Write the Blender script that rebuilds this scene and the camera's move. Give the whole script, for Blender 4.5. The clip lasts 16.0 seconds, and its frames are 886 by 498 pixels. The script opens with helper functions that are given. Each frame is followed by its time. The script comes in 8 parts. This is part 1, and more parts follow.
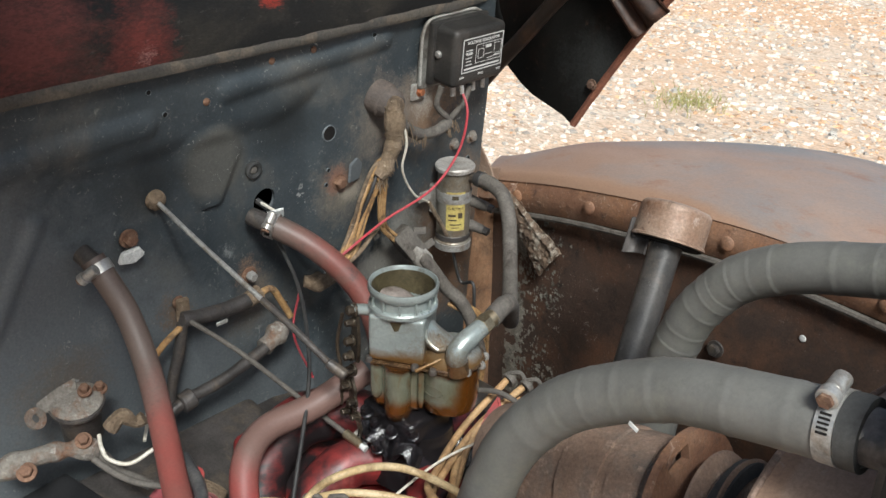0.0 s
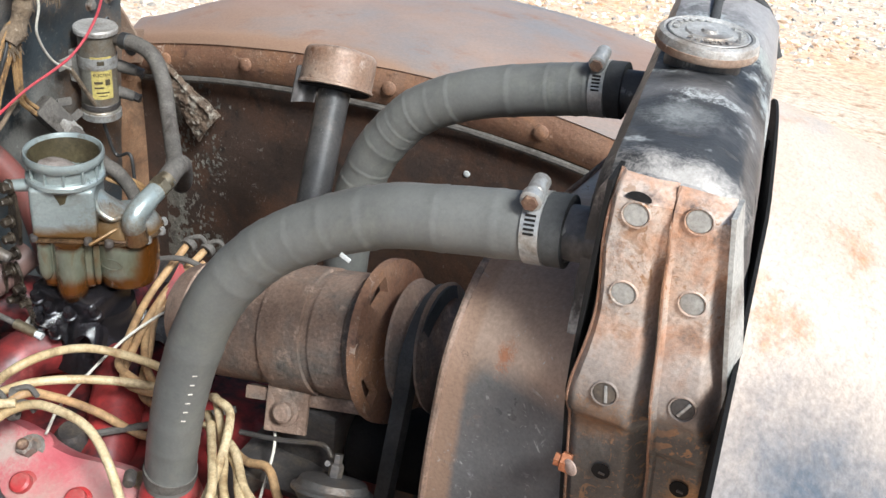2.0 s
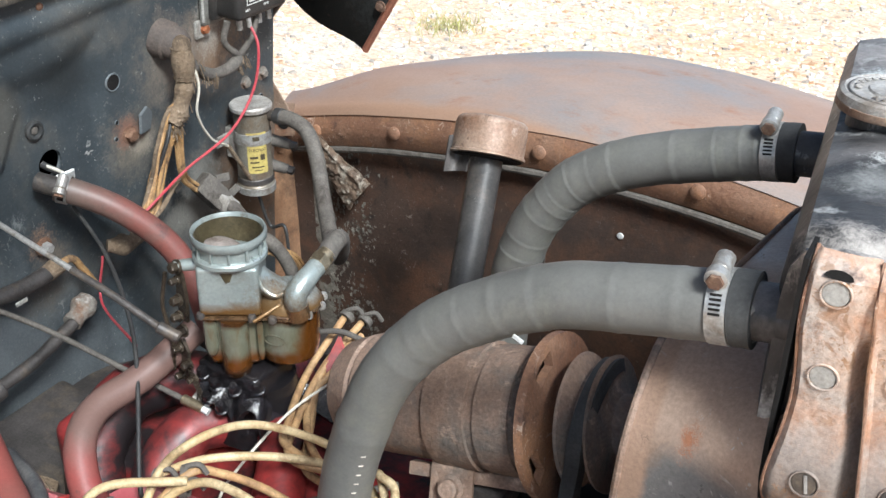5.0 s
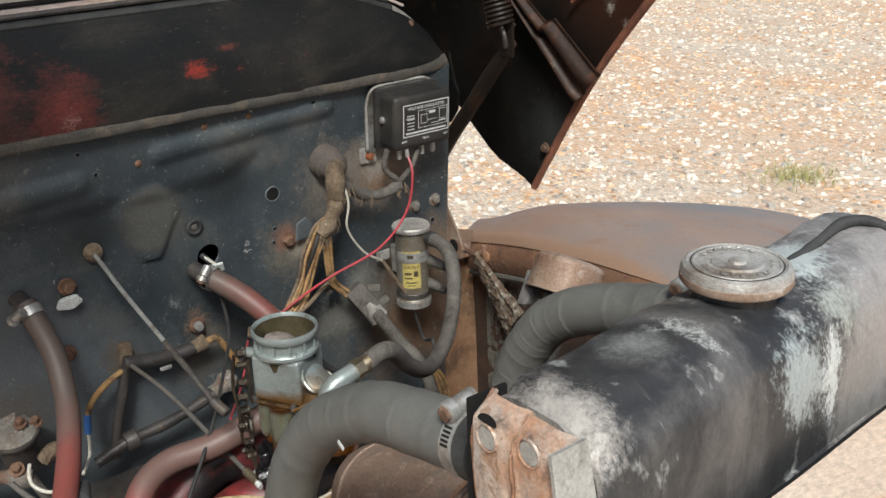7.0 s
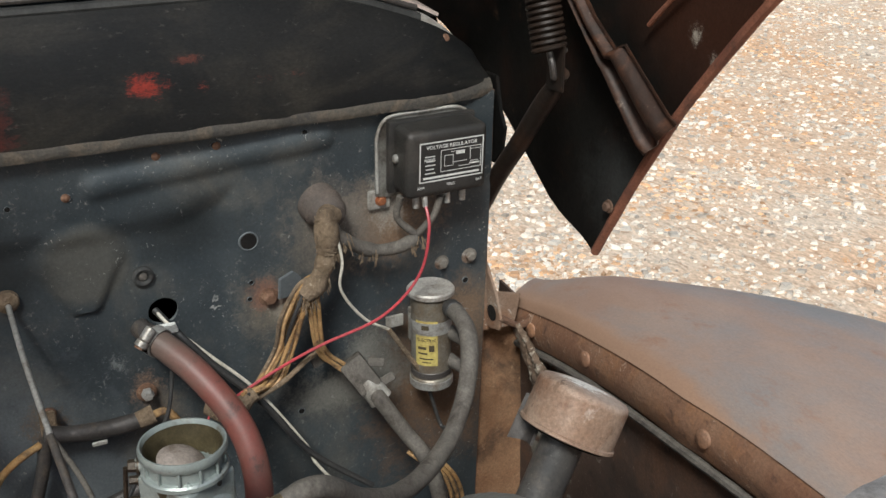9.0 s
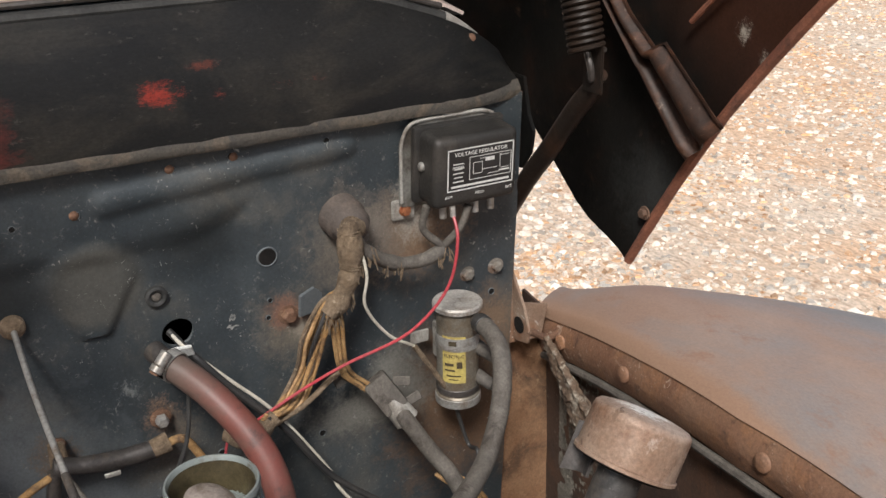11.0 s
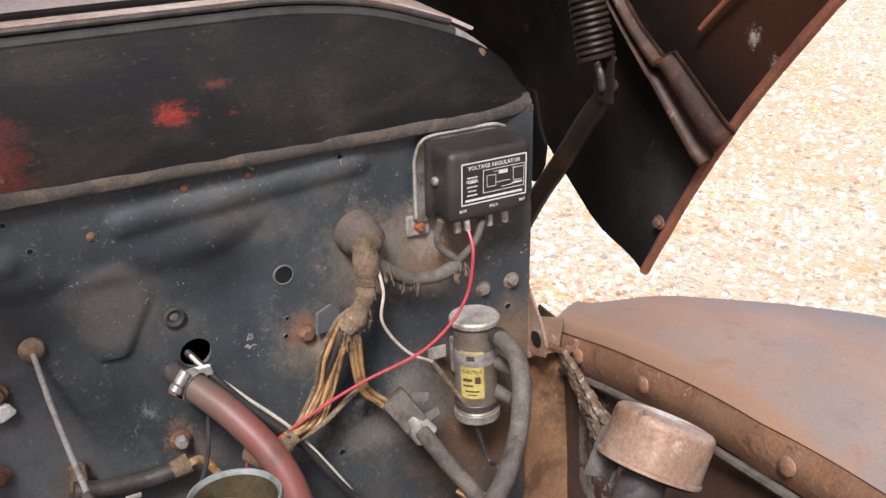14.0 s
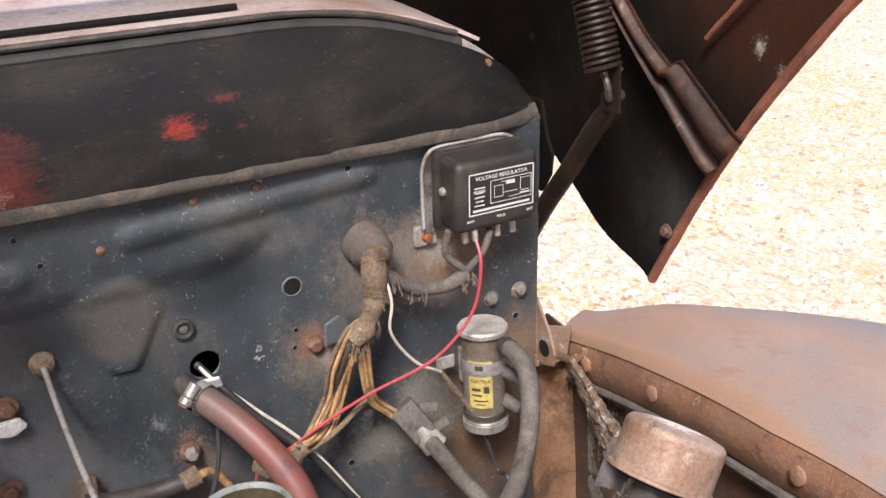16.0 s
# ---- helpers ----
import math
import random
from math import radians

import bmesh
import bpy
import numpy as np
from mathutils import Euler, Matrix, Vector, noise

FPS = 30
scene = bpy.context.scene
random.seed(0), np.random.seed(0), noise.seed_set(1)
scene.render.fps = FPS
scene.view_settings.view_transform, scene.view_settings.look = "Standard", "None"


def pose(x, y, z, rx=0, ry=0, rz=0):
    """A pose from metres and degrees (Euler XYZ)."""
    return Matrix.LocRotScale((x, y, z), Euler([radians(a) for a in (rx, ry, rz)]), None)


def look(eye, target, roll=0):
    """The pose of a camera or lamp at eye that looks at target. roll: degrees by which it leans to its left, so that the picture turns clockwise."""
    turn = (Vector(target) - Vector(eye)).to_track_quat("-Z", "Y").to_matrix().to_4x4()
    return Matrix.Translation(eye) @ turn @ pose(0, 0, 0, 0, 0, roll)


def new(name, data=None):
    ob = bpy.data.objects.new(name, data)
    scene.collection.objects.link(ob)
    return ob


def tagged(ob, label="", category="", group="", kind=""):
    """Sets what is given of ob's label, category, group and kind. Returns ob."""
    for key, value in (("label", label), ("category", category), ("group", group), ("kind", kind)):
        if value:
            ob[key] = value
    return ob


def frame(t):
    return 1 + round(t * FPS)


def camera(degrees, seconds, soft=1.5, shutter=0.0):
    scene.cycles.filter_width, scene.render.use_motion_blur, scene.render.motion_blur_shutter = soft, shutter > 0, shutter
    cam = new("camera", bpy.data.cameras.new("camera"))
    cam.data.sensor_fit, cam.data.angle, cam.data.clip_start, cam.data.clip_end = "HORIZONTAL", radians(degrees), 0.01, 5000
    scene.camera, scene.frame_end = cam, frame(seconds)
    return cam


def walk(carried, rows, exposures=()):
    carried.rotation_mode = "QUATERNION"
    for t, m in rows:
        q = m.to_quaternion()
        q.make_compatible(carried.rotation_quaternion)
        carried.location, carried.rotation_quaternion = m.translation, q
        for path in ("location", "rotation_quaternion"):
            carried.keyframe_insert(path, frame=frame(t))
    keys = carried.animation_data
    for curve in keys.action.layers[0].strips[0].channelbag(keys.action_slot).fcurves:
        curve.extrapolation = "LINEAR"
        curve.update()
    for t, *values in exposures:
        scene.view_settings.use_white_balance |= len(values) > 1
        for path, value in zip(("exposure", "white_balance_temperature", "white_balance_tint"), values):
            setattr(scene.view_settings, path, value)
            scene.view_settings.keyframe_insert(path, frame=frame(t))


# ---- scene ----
# Camera and its walk
cam = camera(45.79, 16.0)


def view(x, y, z, yaw, pitch, roll):
    ahead = Vector((-math.sin(radians(yaw)) * math.cos(radians(pitch)), math.cos(radians(yaw)) * math.cos(radians(pitch)), math.sin(radians(pitch))))
    eye = Vector((x, y, z))
    return look(eye, eye + ahead, roll)


PATH = [
    (0, 1.0755, -0.7411, 1.7162, 42.753, -26.500, 1.874),
    (0.5, 1.0473, -0.7392, 1.6857, 38.028, -31.127, 2.016),
    (1, 1.0340, -0.7552, 1.6821, 34.813, -35.074, 2.356),
    (1.5, 1.0431, -0.7689, 1.6785, 31.439, -35.550, 2.738),
    (2, 1.0389, -0.7601, 1.6754, 20.066, -31.674, 6.862),
    (2.3, 0.9904, -0.7668, 1.6672, 17.206, -30.801, 6.563),
    (2.5, 0.9719, -0.7534, 1.6501, 16.599, -30.768, 7.112),
    (3, 0.9526, -0.7535, 1.6309, 17.282, -34.886, 4.993),
    (3.5, 0.9538, -0.7509, 1.6229, 19.061, -38.814, 2.429),
    (4, 0.9628, -0.7494, 1.6303, 21.297, -39.204, 0.072),
    (4.5, 0.9889, -0.7354, 1.6409, 25.418, -34.226, -0.152),
    (5, 1.0018, -0.7493, 1.6825, 28.681, -29.401, 1.065),
    (5.2, 1.0183, -0.7465, 1.6974, 31.289, -28.197, 0.678),
    (7.3, 1.3791, -0.4310, 1.7122, 56.493, -20.927, -1.432),
    (7.5, 1.3660, -0.3468, 1.7146, 59.194, -20.550, -1.133),
    (8, 1.3040, -0.1985, 1.6881, 63.770, -20.918, -1.100),
    (8.2, 1.2739, -0.1634, 1.6718, 64.866, -21.308, -2.458),
    (8.5, 1.2305, -0.1548, 1.6651, 64.341, -21.716, -1.208),
    (9, 1.1664, -0.1635, 1.6862, 62.573, -22.937, -0.289),
    (11.5, 1.0744, -0.1764, 1.6734, 61.489, -23.188, -0.970),
    (12, 1.0784, -0.1767, 1.6677, 61.824, -22.658, -1.572),
    (12.5, 1.0793, -0.1808, 1.6650, 61.903, -22.257, -1.910),
    (13, 1.0794, -0.1832, 1.6639, 61.981, -22.058, -2.160),
    (13.5, 1.0794, -0.1853, 1.6621, 62.054, -21.801, -2.346),
    (14, 1.0800, -0.1858, 1.6597, 62.215, -21.498, -2.528),
    (14.5, 1.0777, -0.1875, 1.6623, 62.223, -21.452, -2.603),
    (15, 1.0807, -0.1864, 1.6594, 62.476, -21.108, -2.861),
    (15.5, 1.0803, -0.1859, 1.6616, 62.580, -21.063, -3.039),
    (16, 1.0775, -0.1894, 1.6679, 62.431, -21.267, -3.016),
]
walk(cam, [(t, view(*p)) for t, *p in PATH], exposures=[(0.0, 0.05, 6000, 4), (0.5, -0.06, 5950, 5), (1.0, 0.1, 5850, 4), (1.5, 0.38, 5750, 4), (2.0, 0.45, 5700, 4), (2.5, 0.0, 5700, 4), (3.0, 0.02, 5700, 4), (3.5, 0.33, 5700, 4), (4.0, 0.5, 5700, 4), (4.5, 0.56, 5700, 4), (5.0, 0.54, 5700, 4), (7.3, -0.2, 6100, 4), (8.0, -0.2, 6100, 4), (8.5, -0.2, 6150, 4), (9.0, -0.24, 6100, 4), (11.5, -0.08, 6350, 11), (12.0, -0.02, 6300, 12), (13.0, 0.2, 6300, 14), (14.5, 0.38, 6350, 17), (16.0, 0.52, 6350, 17)])

# World and sun: a bright hazy sky
SUN_EL, SUN_AZ = 48.0, 125.0
world = bpy.data.worlds.new("sky")
scene.world = world
world.use_nodes = True
wn = world.node_tree.nodes
sky = wn.new("ShaderNodeTexSky")
sky.sky_type = "NISHITA"
sky.sun_disc = False
sky.sun_elevation, sky.sun_rotation = radians(SUN_EL), radians(SUN_AZ)
sky.dust_density = 4.0
world.node_tree.links.new(sky.outputs[0], wn["Background"].inputs[0])
wn["Background"].inputs[1].default_value = 0.115
sun = new("sun", bpy.data.lights.new("sun", "SUN"))
sun.data.energy, sun.data.angle, sun.data.color = 4.5, radians(14), (1.0, 0.96, 0.905)
d = Vector((math.sin(radians(SUN_AZ)) * math.cos(radians(SUN_EL)), math.cos(radians(SUN_AZ)) * math.cos(radians(SUN_EL)), math.sin(radians(SUN_EL))))
sun.matrix_world = look(d * 30, (0, 0, 0))


# ---- materials
def mat(name, a, b, scale=8.0, rough=0.6, metal=0.0, bump=0.15, bump_scale=60.0, stain=None, stain_amt=0.5, stain_scale=3.0, fine=None, fine_amt=0.5, fine_scale=90.0, rough2=None, coat=0.0, stretch=(1, 1, 1), spread=(0.35, 0.65), blobs=(), wash=(), grit=0.28, grit_scale=300.0, spec=0.5, nick=None, nick_amt=0.5, nick_scale=70.0):
    """A worn surface: two base tones, large stains, fine specks, relief. Washes and blobs also paint in light and
    shade.
    """
    m = bpy.data.materials.new(name)
    m.use_nodes = True
    nt = m.node_tree
    n, l = nt.nodes, nt.links
    bs = n["Principled BSDF"]
    tc = n.new("ShaderNodeTexCoord")
    mp = n.new("ShaderNodeMapping")
    mp.inputs["Scale"].default_value = stretch
    l.new(tc.outputs["Object"], mp.inputs[0])

    def nz(sc, det=6.0, ro=0.6, off=0.0):
        t = n.new("ShaderNodeTexNoise")
        t.inputs["Scale"].default_value, t.inputs["Detail"].default_value, t.inputs["Roughness"].default_value = sc, det, ro
        t.inputs["Distortion"].default_value = off
        l.new(mp.outputs[0], t.inputs["Vector"])
        return t.outputs["Fac"]

    def ramp(sock, lo, hi):
        r = n.new("ShaderNodeMapRange")
        r.inputs["From Min"].default_value, r.inputs["From Max"].default_value = lo, hi
        l.new(sock, r.inputs["Value"])
        return r.outputs[0]

    def mix(fac, c1, c2):
        x = n.new("ShaderNodeMix")
        x.data_type = "RGBA"
        l.new(fac, x.inputs["Factor"])
        for s, c in ((x.inputs["A"], c1), (x.inputs["B"], c2)):
            if isinstance(c, tuple):
                s.default_value = (*c, 1)
            else:
                l.new(c, s)
        return x.outputs["Result"]

    f0 = ramp(nz(scale), *spread)
    col = mix(f0, a, b)
    if stain:
        k = 0.62 - 0.24 * stain_amt
        st = ramp(nz(stain_scale, 9.0, 0.68, 0.4), k - 0.03, k + 0.15)
        col = mix(st, col, stain)
    if fine:
        k = 0.66 - 0.22 * fine_amt
        col = mix(ramp(nz(fine_scale, 5.0, 0.7), k - 0.02, k + 0.13), col, fine)
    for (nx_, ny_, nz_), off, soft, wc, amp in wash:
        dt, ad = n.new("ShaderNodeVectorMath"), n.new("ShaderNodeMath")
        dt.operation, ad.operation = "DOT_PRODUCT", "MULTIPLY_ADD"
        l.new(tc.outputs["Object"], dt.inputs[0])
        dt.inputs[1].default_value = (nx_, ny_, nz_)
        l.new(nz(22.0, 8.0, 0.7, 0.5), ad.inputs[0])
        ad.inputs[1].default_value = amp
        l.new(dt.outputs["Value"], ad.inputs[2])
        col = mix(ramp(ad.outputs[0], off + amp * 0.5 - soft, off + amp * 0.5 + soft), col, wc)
    for (cx, cy, cz), rad, bc, soft, *more in blobs:
        rag, sc = (more + [1.0, (1, 1, 1)])[:2] if len(more) != 1 else (more[0], (1, 1, 1))
        sb, mu, ln = (n.new("ShaderNodeVectorMath") for _ in range(3))
        sb.operation, mu.operation, ln.operation = "SUBTRACT", "MULTIPLY", "LENGTH"
        l.new(tc.outputs["Object"], sb.inputs[0])
        sb.inputs[1].default_value, mu.inputs[1].default_value = (cx, cy, cz), sc
        l.new(sb.outputs[0], mu.inputs[0])
        l.new(mu.outputs[0], ln.inputs[0])
        val = ln.outputs["Value"]
        for sq, k in ((nz(0.9 / rad, 8.0, 0.72, 0.3), 2.6), (nz(6.0 / rad, 6.0, 0.75, 0.6), 2.4)):
            ad = n.new("ShaderNodeMath")
            ad.operation = "MULTIPLY_ADD"
            l.new(sq, ad.inputs[0])
            ad.inputs[1].default_value = -k * rad * rag
            l.new(val, ad.inputs[2])
            val = ad.outputs[0]
        mid = rad * (1 - 2.5 * rag)
        col = mix(ramp(val, mid + soft * rad * 0.5, mid - soft * rad * 0.5), col, bc)
    if nick:
        k = 0.7 - 0.08 * nick_amt
        for sc, lim in ((nick_scale, k), (nick_scale * 2.7, k + 0.01)):
            ml = n.new("ShaderNodeMath")
            ml.operation = "MULTIPLY"
            l.new(ramp(nz(sc, 3.0, 0.65, 1.6), lim, lim + 0.025), ml.inputs[0])
            l.new(ramp(nz(7.0, 4.0, 0.7), 0.44, 0.6), ml.inputs[1])
            col = mix(ml.outputs[0], col, nick)
    if grit:
        gr, hv = n.new("ShaderNodeMapRange"), n.new("ShaderNodeHueSaturation")
        gr.inputs["From Min"].default_value, gr.inputs["From Max"].default_value = 0.3, 0.7
        gr.inputs["To Min"].default_value, gr.inputs["To Max"].default_value = 1 - grit, 1 + grit
        l.new(nz(grit_scale, 4.0, 0.75), gr.inputs["Value"])
        l.new(gr.outputs[0], hv.inputs["Value"])
        l.new(col, hv.inputs["Color"])
        col = hv.outputs[0]
    l.new(col, bs.inputs["Base Color"])
    bs.inputs["Specular IOR Level"].default_value = spec
    bs.inputs["Metallic"].default_value = metal
    if rough2 is not None:
        rr = n.new("ShaderNodeMapRange")
        rr.inputs["To Min"].default_value, rr.inputs["To Max"].default_value = rough, rough2
        l.new(ramp(nz(scale * 2.3), 0.3, 0.7), rr.inputs["Value"])
        l.new(rr.outputs[0], bs.inputs["Roughness"])
    else:
        bs.inputs["Roughness"].default_value = rough
    if coat:
        bs.inputs["Coat Weight"].default_value, bs.inputs["Coat Roughness"].default_value = coat, 0.15
    if bump:
        bp = n.new("ShaderNodeBump")
        bp.inputs["Strength"].default_value, bp.inputs["Distance"].default_value = min(1.0, bump * 1.5), 0.004
        l.new(nz(bump_scale, 5.0, 0.65), bp.inputs["Height"])
        l.new(bp.outputs[0], bs.inputs["Normal"])
    return m


# Paler lower-left wash paints in stronger light; two dark blobs paint recess shade.
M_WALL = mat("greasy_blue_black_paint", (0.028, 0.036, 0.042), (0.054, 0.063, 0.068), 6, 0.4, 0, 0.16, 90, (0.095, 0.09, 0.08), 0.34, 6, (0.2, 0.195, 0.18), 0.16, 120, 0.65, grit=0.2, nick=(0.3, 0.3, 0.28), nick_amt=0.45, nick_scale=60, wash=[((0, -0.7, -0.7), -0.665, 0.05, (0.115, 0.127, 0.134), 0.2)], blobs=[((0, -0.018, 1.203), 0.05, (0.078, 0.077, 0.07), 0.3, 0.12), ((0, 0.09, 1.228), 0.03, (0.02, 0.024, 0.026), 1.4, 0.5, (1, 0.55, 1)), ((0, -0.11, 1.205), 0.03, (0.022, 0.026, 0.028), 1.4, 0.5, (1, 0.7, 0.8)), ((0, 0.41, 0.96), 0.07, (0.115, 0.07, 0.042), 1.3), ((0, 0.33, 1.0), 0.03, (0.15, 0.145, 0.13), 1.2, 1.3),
    ((0, 0.44, 0.88), 0.08, (0.13, 0.08, 0.05), 1.2), ((0, 0.47, 1.02), 0.045, (0.16, 0.11, 0.075), 1.2), ((0, 0.36, 1.19), 0.05, (0.17, 0.11, 0.07), 1.2), ((0, 0.2, 1.1), 0.04, (0.13, 0.115, 0.095), 1.2),
    ((0, 0.28, 1.2), 0.05, (0.15, 0.13, 0.11), 1.2), ((0, 0.215, 1.098), 0.018, (0.24, 0.21, 0.17), 1.0), ((0, 0.19, 1.118), 0.02, (0.19, 0.1, 0.07), 1.1), ((0, 0.03, 1.017), 0.02, (0.2, 0.13, 0.09), 0.9), ((0, -0.09, 1.0), 0.022, (0.15, 0.1, 0.065), 1.0), ((0, 0.05, 0.985), 0.025, (0.13, 0.11, 0.09), 1.2), ((0, 0.03, 0.94), 0.03, (0.1, 0.09, 0.078), 1.2), ((0, -0.25, 0.95), 0.05, (0.13, 0.115, 0.1), 1.2), ((0, -0.2, 1.02), 0.015, (0.16, 0.17, 0.17), 0.8, 1.6), ((0, 0.0, 1.06), 0.012, (0.15, 0.16, 0.16), 0.8, 1.8), ((0, 0.3, 0.95), 0.045, (0.15, 0.145, 0.13), 0.9, 1.0, (1, 0.5, 1.4)), ((0, 0.36, 1.23), 0.02, (0.27, 0.25, 0.22), 1.2, 1.0, (1, 1, 0.5))])
M_COWL = mat("black_panel_paint", (0.0075, 0.008, 0.0088), (0.015, 0.0148, 0.0145), 5, 0.4, 0, 0.1, 40, (0.03, 0.027, 0.023), 0.42, 7, (0.06, 0.055, 0.05), 0.12, 120, 0.6, spec=0.2, stretch=(1, 0.6, 1.3), blobs=[
    ((0.02, 0.066, 1.405), 0.012, (0.2, 0.028, 0.02), 0.7, 1.0, (1, 0.62, 1.1)), ((0.02, 0.128, 1.398), 0.006, (0.16, 0.032, 0.024), 0.8, 1.2, (1, 0.7, 1)), ((0.02, 0.2, 1.3985), 0.006, (0.2, 0.03, 0.022), 0.9, 1.2, (1, 0.5, 1.3)), ((0.02, 0.235, 1.402), 0.005, (0.12, 0.028, 0.022), 1.0, 1.3, (1, 0.3, 1.2)), ((0.02, 0.115, 1.43), 0.004, (0.1, 0.03, 0.022), 1.0, 1.3, (1, 0.3, 1)), ((0.02, -0.125, 1.385), 0.032, (0.1, 0.026, 0.022), 1.3, 1.0, (1, 1, 0.8)), ((0.02, -0.12, 1.37), 0.01, (0.2, 0.1, 0.09), 0.8, 1.5), ((0.02, -0.26, 1.40), 0.07, (0.1, 0.032, 0.028), 1.2), ((0.02, -0.45, 1.40), 0.09, (0.1, 0.033, 0.029), 1.2)])
M_SEAM = mat("dusty_brown_seam", (0.078, 0.066, 0.052), (0.042, 0.039, 0.036), 14, 0.8, 0, 0.4, 160, (0.13, 0.1, 0.07), 0.3, 20)
M_COWLTOP = mat("weathered_red_grey_roof_paint", (0.5, 0.4, 0.36), (0.58, 0.5, 0.46), 9, 0.4, 0, 0.06, 80, (0.34, 0.2, 0.15), 0.4, 6, (0.2, 0.16, 0.14), 0.25, 60, 0.55, stretch=(1, 0.5, 1))
M_RUST = mat("rusted_steel", (0.12, 0.062, 0.038), (0.19, 0.105, 0.065), 9, 0.8, 0.1, 0.3, 120, (0.09, 0.06, 0.045), 0.5, 6, (0.3, 0.2, 0.13), 0.3, 70)
M_FENDER = mat("rusty_faded_fender_paint", (0.265, 0.172, 0.128), (0.325, 0.24, 0.195), 4, 0.36, 0.0, 0.04, 60, (0.215, 0.2, 0.195), 0.62, 3.2, (0.25, 0.125, 0.075), 0.36, 10, 0.55, 0.0, (0.7, 1.6, 1), grit=0.12, wash=[((-0.152, -1, 0), 0.0215, 0.006, (0.31, 0.195, 0.135), 0.03)])
M_FENEDGE = mat("rust_orange_flange", (0.17, 0.082, 0.048), (0.25, 0.145, 0.092), 12, 0.6, 0, 0.3, 130, (0.3, 0.15, 0.075), 0.4, 14, (0.09, 0.05, 0.035), 0.3, 40, nick=(0.48, 0.37, 0.29), nick_amt=0.8, nick_scale=50)
M_APRON = mat("mud_brown_apron", (0.04, 0.027, 0.021), (0.07, 0.042, 0.03), 7, 0.6, 0, 0.25, 60, (0.12, 0.058, 0.032), 0.5, 5, (0.02, 0.015, 0.012), 0.3, 26, 0.85, grit=0.3, nick=(0.17, 0.14, 0.115), nick_amt=0.6, nick_scale=70)
M_FOOT = mat("orange_dirt_crust", (0.2, 0.1, 0.05), (0.27, 0.155, 0.085), 16, 0.85, 0, 0.5, 120, (0.05, 0.03, 0.02), 0.36, 10, (0.34, 0.22, 0.13), 0.2, 60)
M_MUD = mat("dried_grey_mud", (0.2, 0.185, 0.155), (0.12, 0.108, 0.088), 26, 0.95, 0, 0.5, 160, (0.035, 0.028, 0.022), 0.3, 44, (0.3, 0.28, 0.24), 0.3, 120)
M_MUDBROWN = mat("mud_flaked_rusty_sheet", (0.1, 0.065, 0.042), (0.16, 0.11, 0.075), 24, 0.85, 0, 0.6, 130, (0.045, 0.03, 0.022), 0.4, 30, (0.36, 0.32, 0.26), 0.55, 60)
# Near-black base; far side rust-brown; the grey blob near the tip is painted sheen.
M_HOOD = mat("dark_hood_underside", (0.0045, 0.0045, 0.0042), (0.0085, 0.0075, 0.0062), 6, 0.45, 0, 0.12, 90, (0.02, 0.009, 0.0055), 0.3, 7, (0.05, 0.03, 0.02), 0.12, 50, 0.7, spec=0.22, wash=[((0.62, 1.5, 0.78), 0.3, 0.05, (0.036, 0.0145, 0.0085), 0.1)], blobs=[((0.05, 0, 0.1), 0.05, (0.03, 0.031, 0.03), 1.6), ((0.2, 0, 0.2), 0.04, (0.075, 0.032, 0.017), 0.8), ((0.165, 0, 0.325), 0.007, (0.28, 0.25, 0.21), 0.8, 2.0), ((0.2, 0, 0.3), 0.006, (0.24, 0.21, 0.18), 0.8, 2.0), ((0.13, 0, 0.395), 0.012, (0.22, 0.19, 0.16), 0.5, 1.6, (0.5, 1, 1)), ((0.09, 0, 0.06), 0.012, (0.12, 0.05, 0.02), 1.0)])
M_BRACE = mat("dark_rusty_brace", (0.014, 0.0085, 0.0065), (0.042, 0.018, 0.01), 14, 0.42, 0, 0.15, 90, (0.1, 0.04, 0.02), 0.34, 12, (0.22, 0.16, 0.12), 0.08, 60, 0.7, spec=0.35)
M_HINGE = mat("grimy_dark_hinge_steel", (0.011, 0.0085, 0.007), (0.026, 0.016, 0.011), 14, 0.5, 0, 0.15, 90, (0.05, 0.024, 0.014), 0.25, 12, spec=0.3)
M_HOODRUST = mat("rusted_hood_rim", (0.17, 0.062, 0.036), (0.25, 0.1, 0.058), 15, 0.75, 0, 0.3, 120, (0.08, 0.04, 0.03), 0.4, 12)
M_HOSE = mat("aged_grey_rubber", (0.11, 0.108, 0.1), (0.172, 0.168, 0.153), 9, 0.4, 0, 0.08, 120, (0.18, 0.178, 0.15), 0.36, 12, (0.3, 0.29, 0.26), -0.25, 160, 0.6, grit=0.1)
M_RUBBER = mat("black_rubber", (0.02, 0.02, 0.02), (0.045, 0.045, 0.043), 20, 0.7, 0, 0.1, 200)
M_BELT = mat("worn_belt_rubber", (0.03, 0.03, 0.03), (0.06, 0.058, 0.055), 25, 0.75, 0, 0.15, 200)
M_REDHOSE = mat("red_heater_hose", (0.18, 0.052, 0.041), (0.13, 0.06, 0.048), 9, 0.5, 0, 0.06, 140, (0.12, 0.085, 0.07), 0.6, 7, (0.05, 0.034, 0.03), 0.34, 40, grit=0.1, wash=[((-1, 0, 0), -0.055, 0.03, (0.115, 0.082, 0.068), 0.05)])
M_RETHOSE = mat("sooty_red_return_hose", (0.25, 0.05, 0.045), (0.19, 0.07, 0.058), 9, 0.5, 0, 0.06, 140, (0.13, 0.09, 0.078), 0.35, 7, (0.05, 0.034, 0.03), 0.24, 40, grit=0.1, wash=[((0, 0.4, 1), 0.06, 0.02, (0.15, 0.09, 0.075), 0.04)])
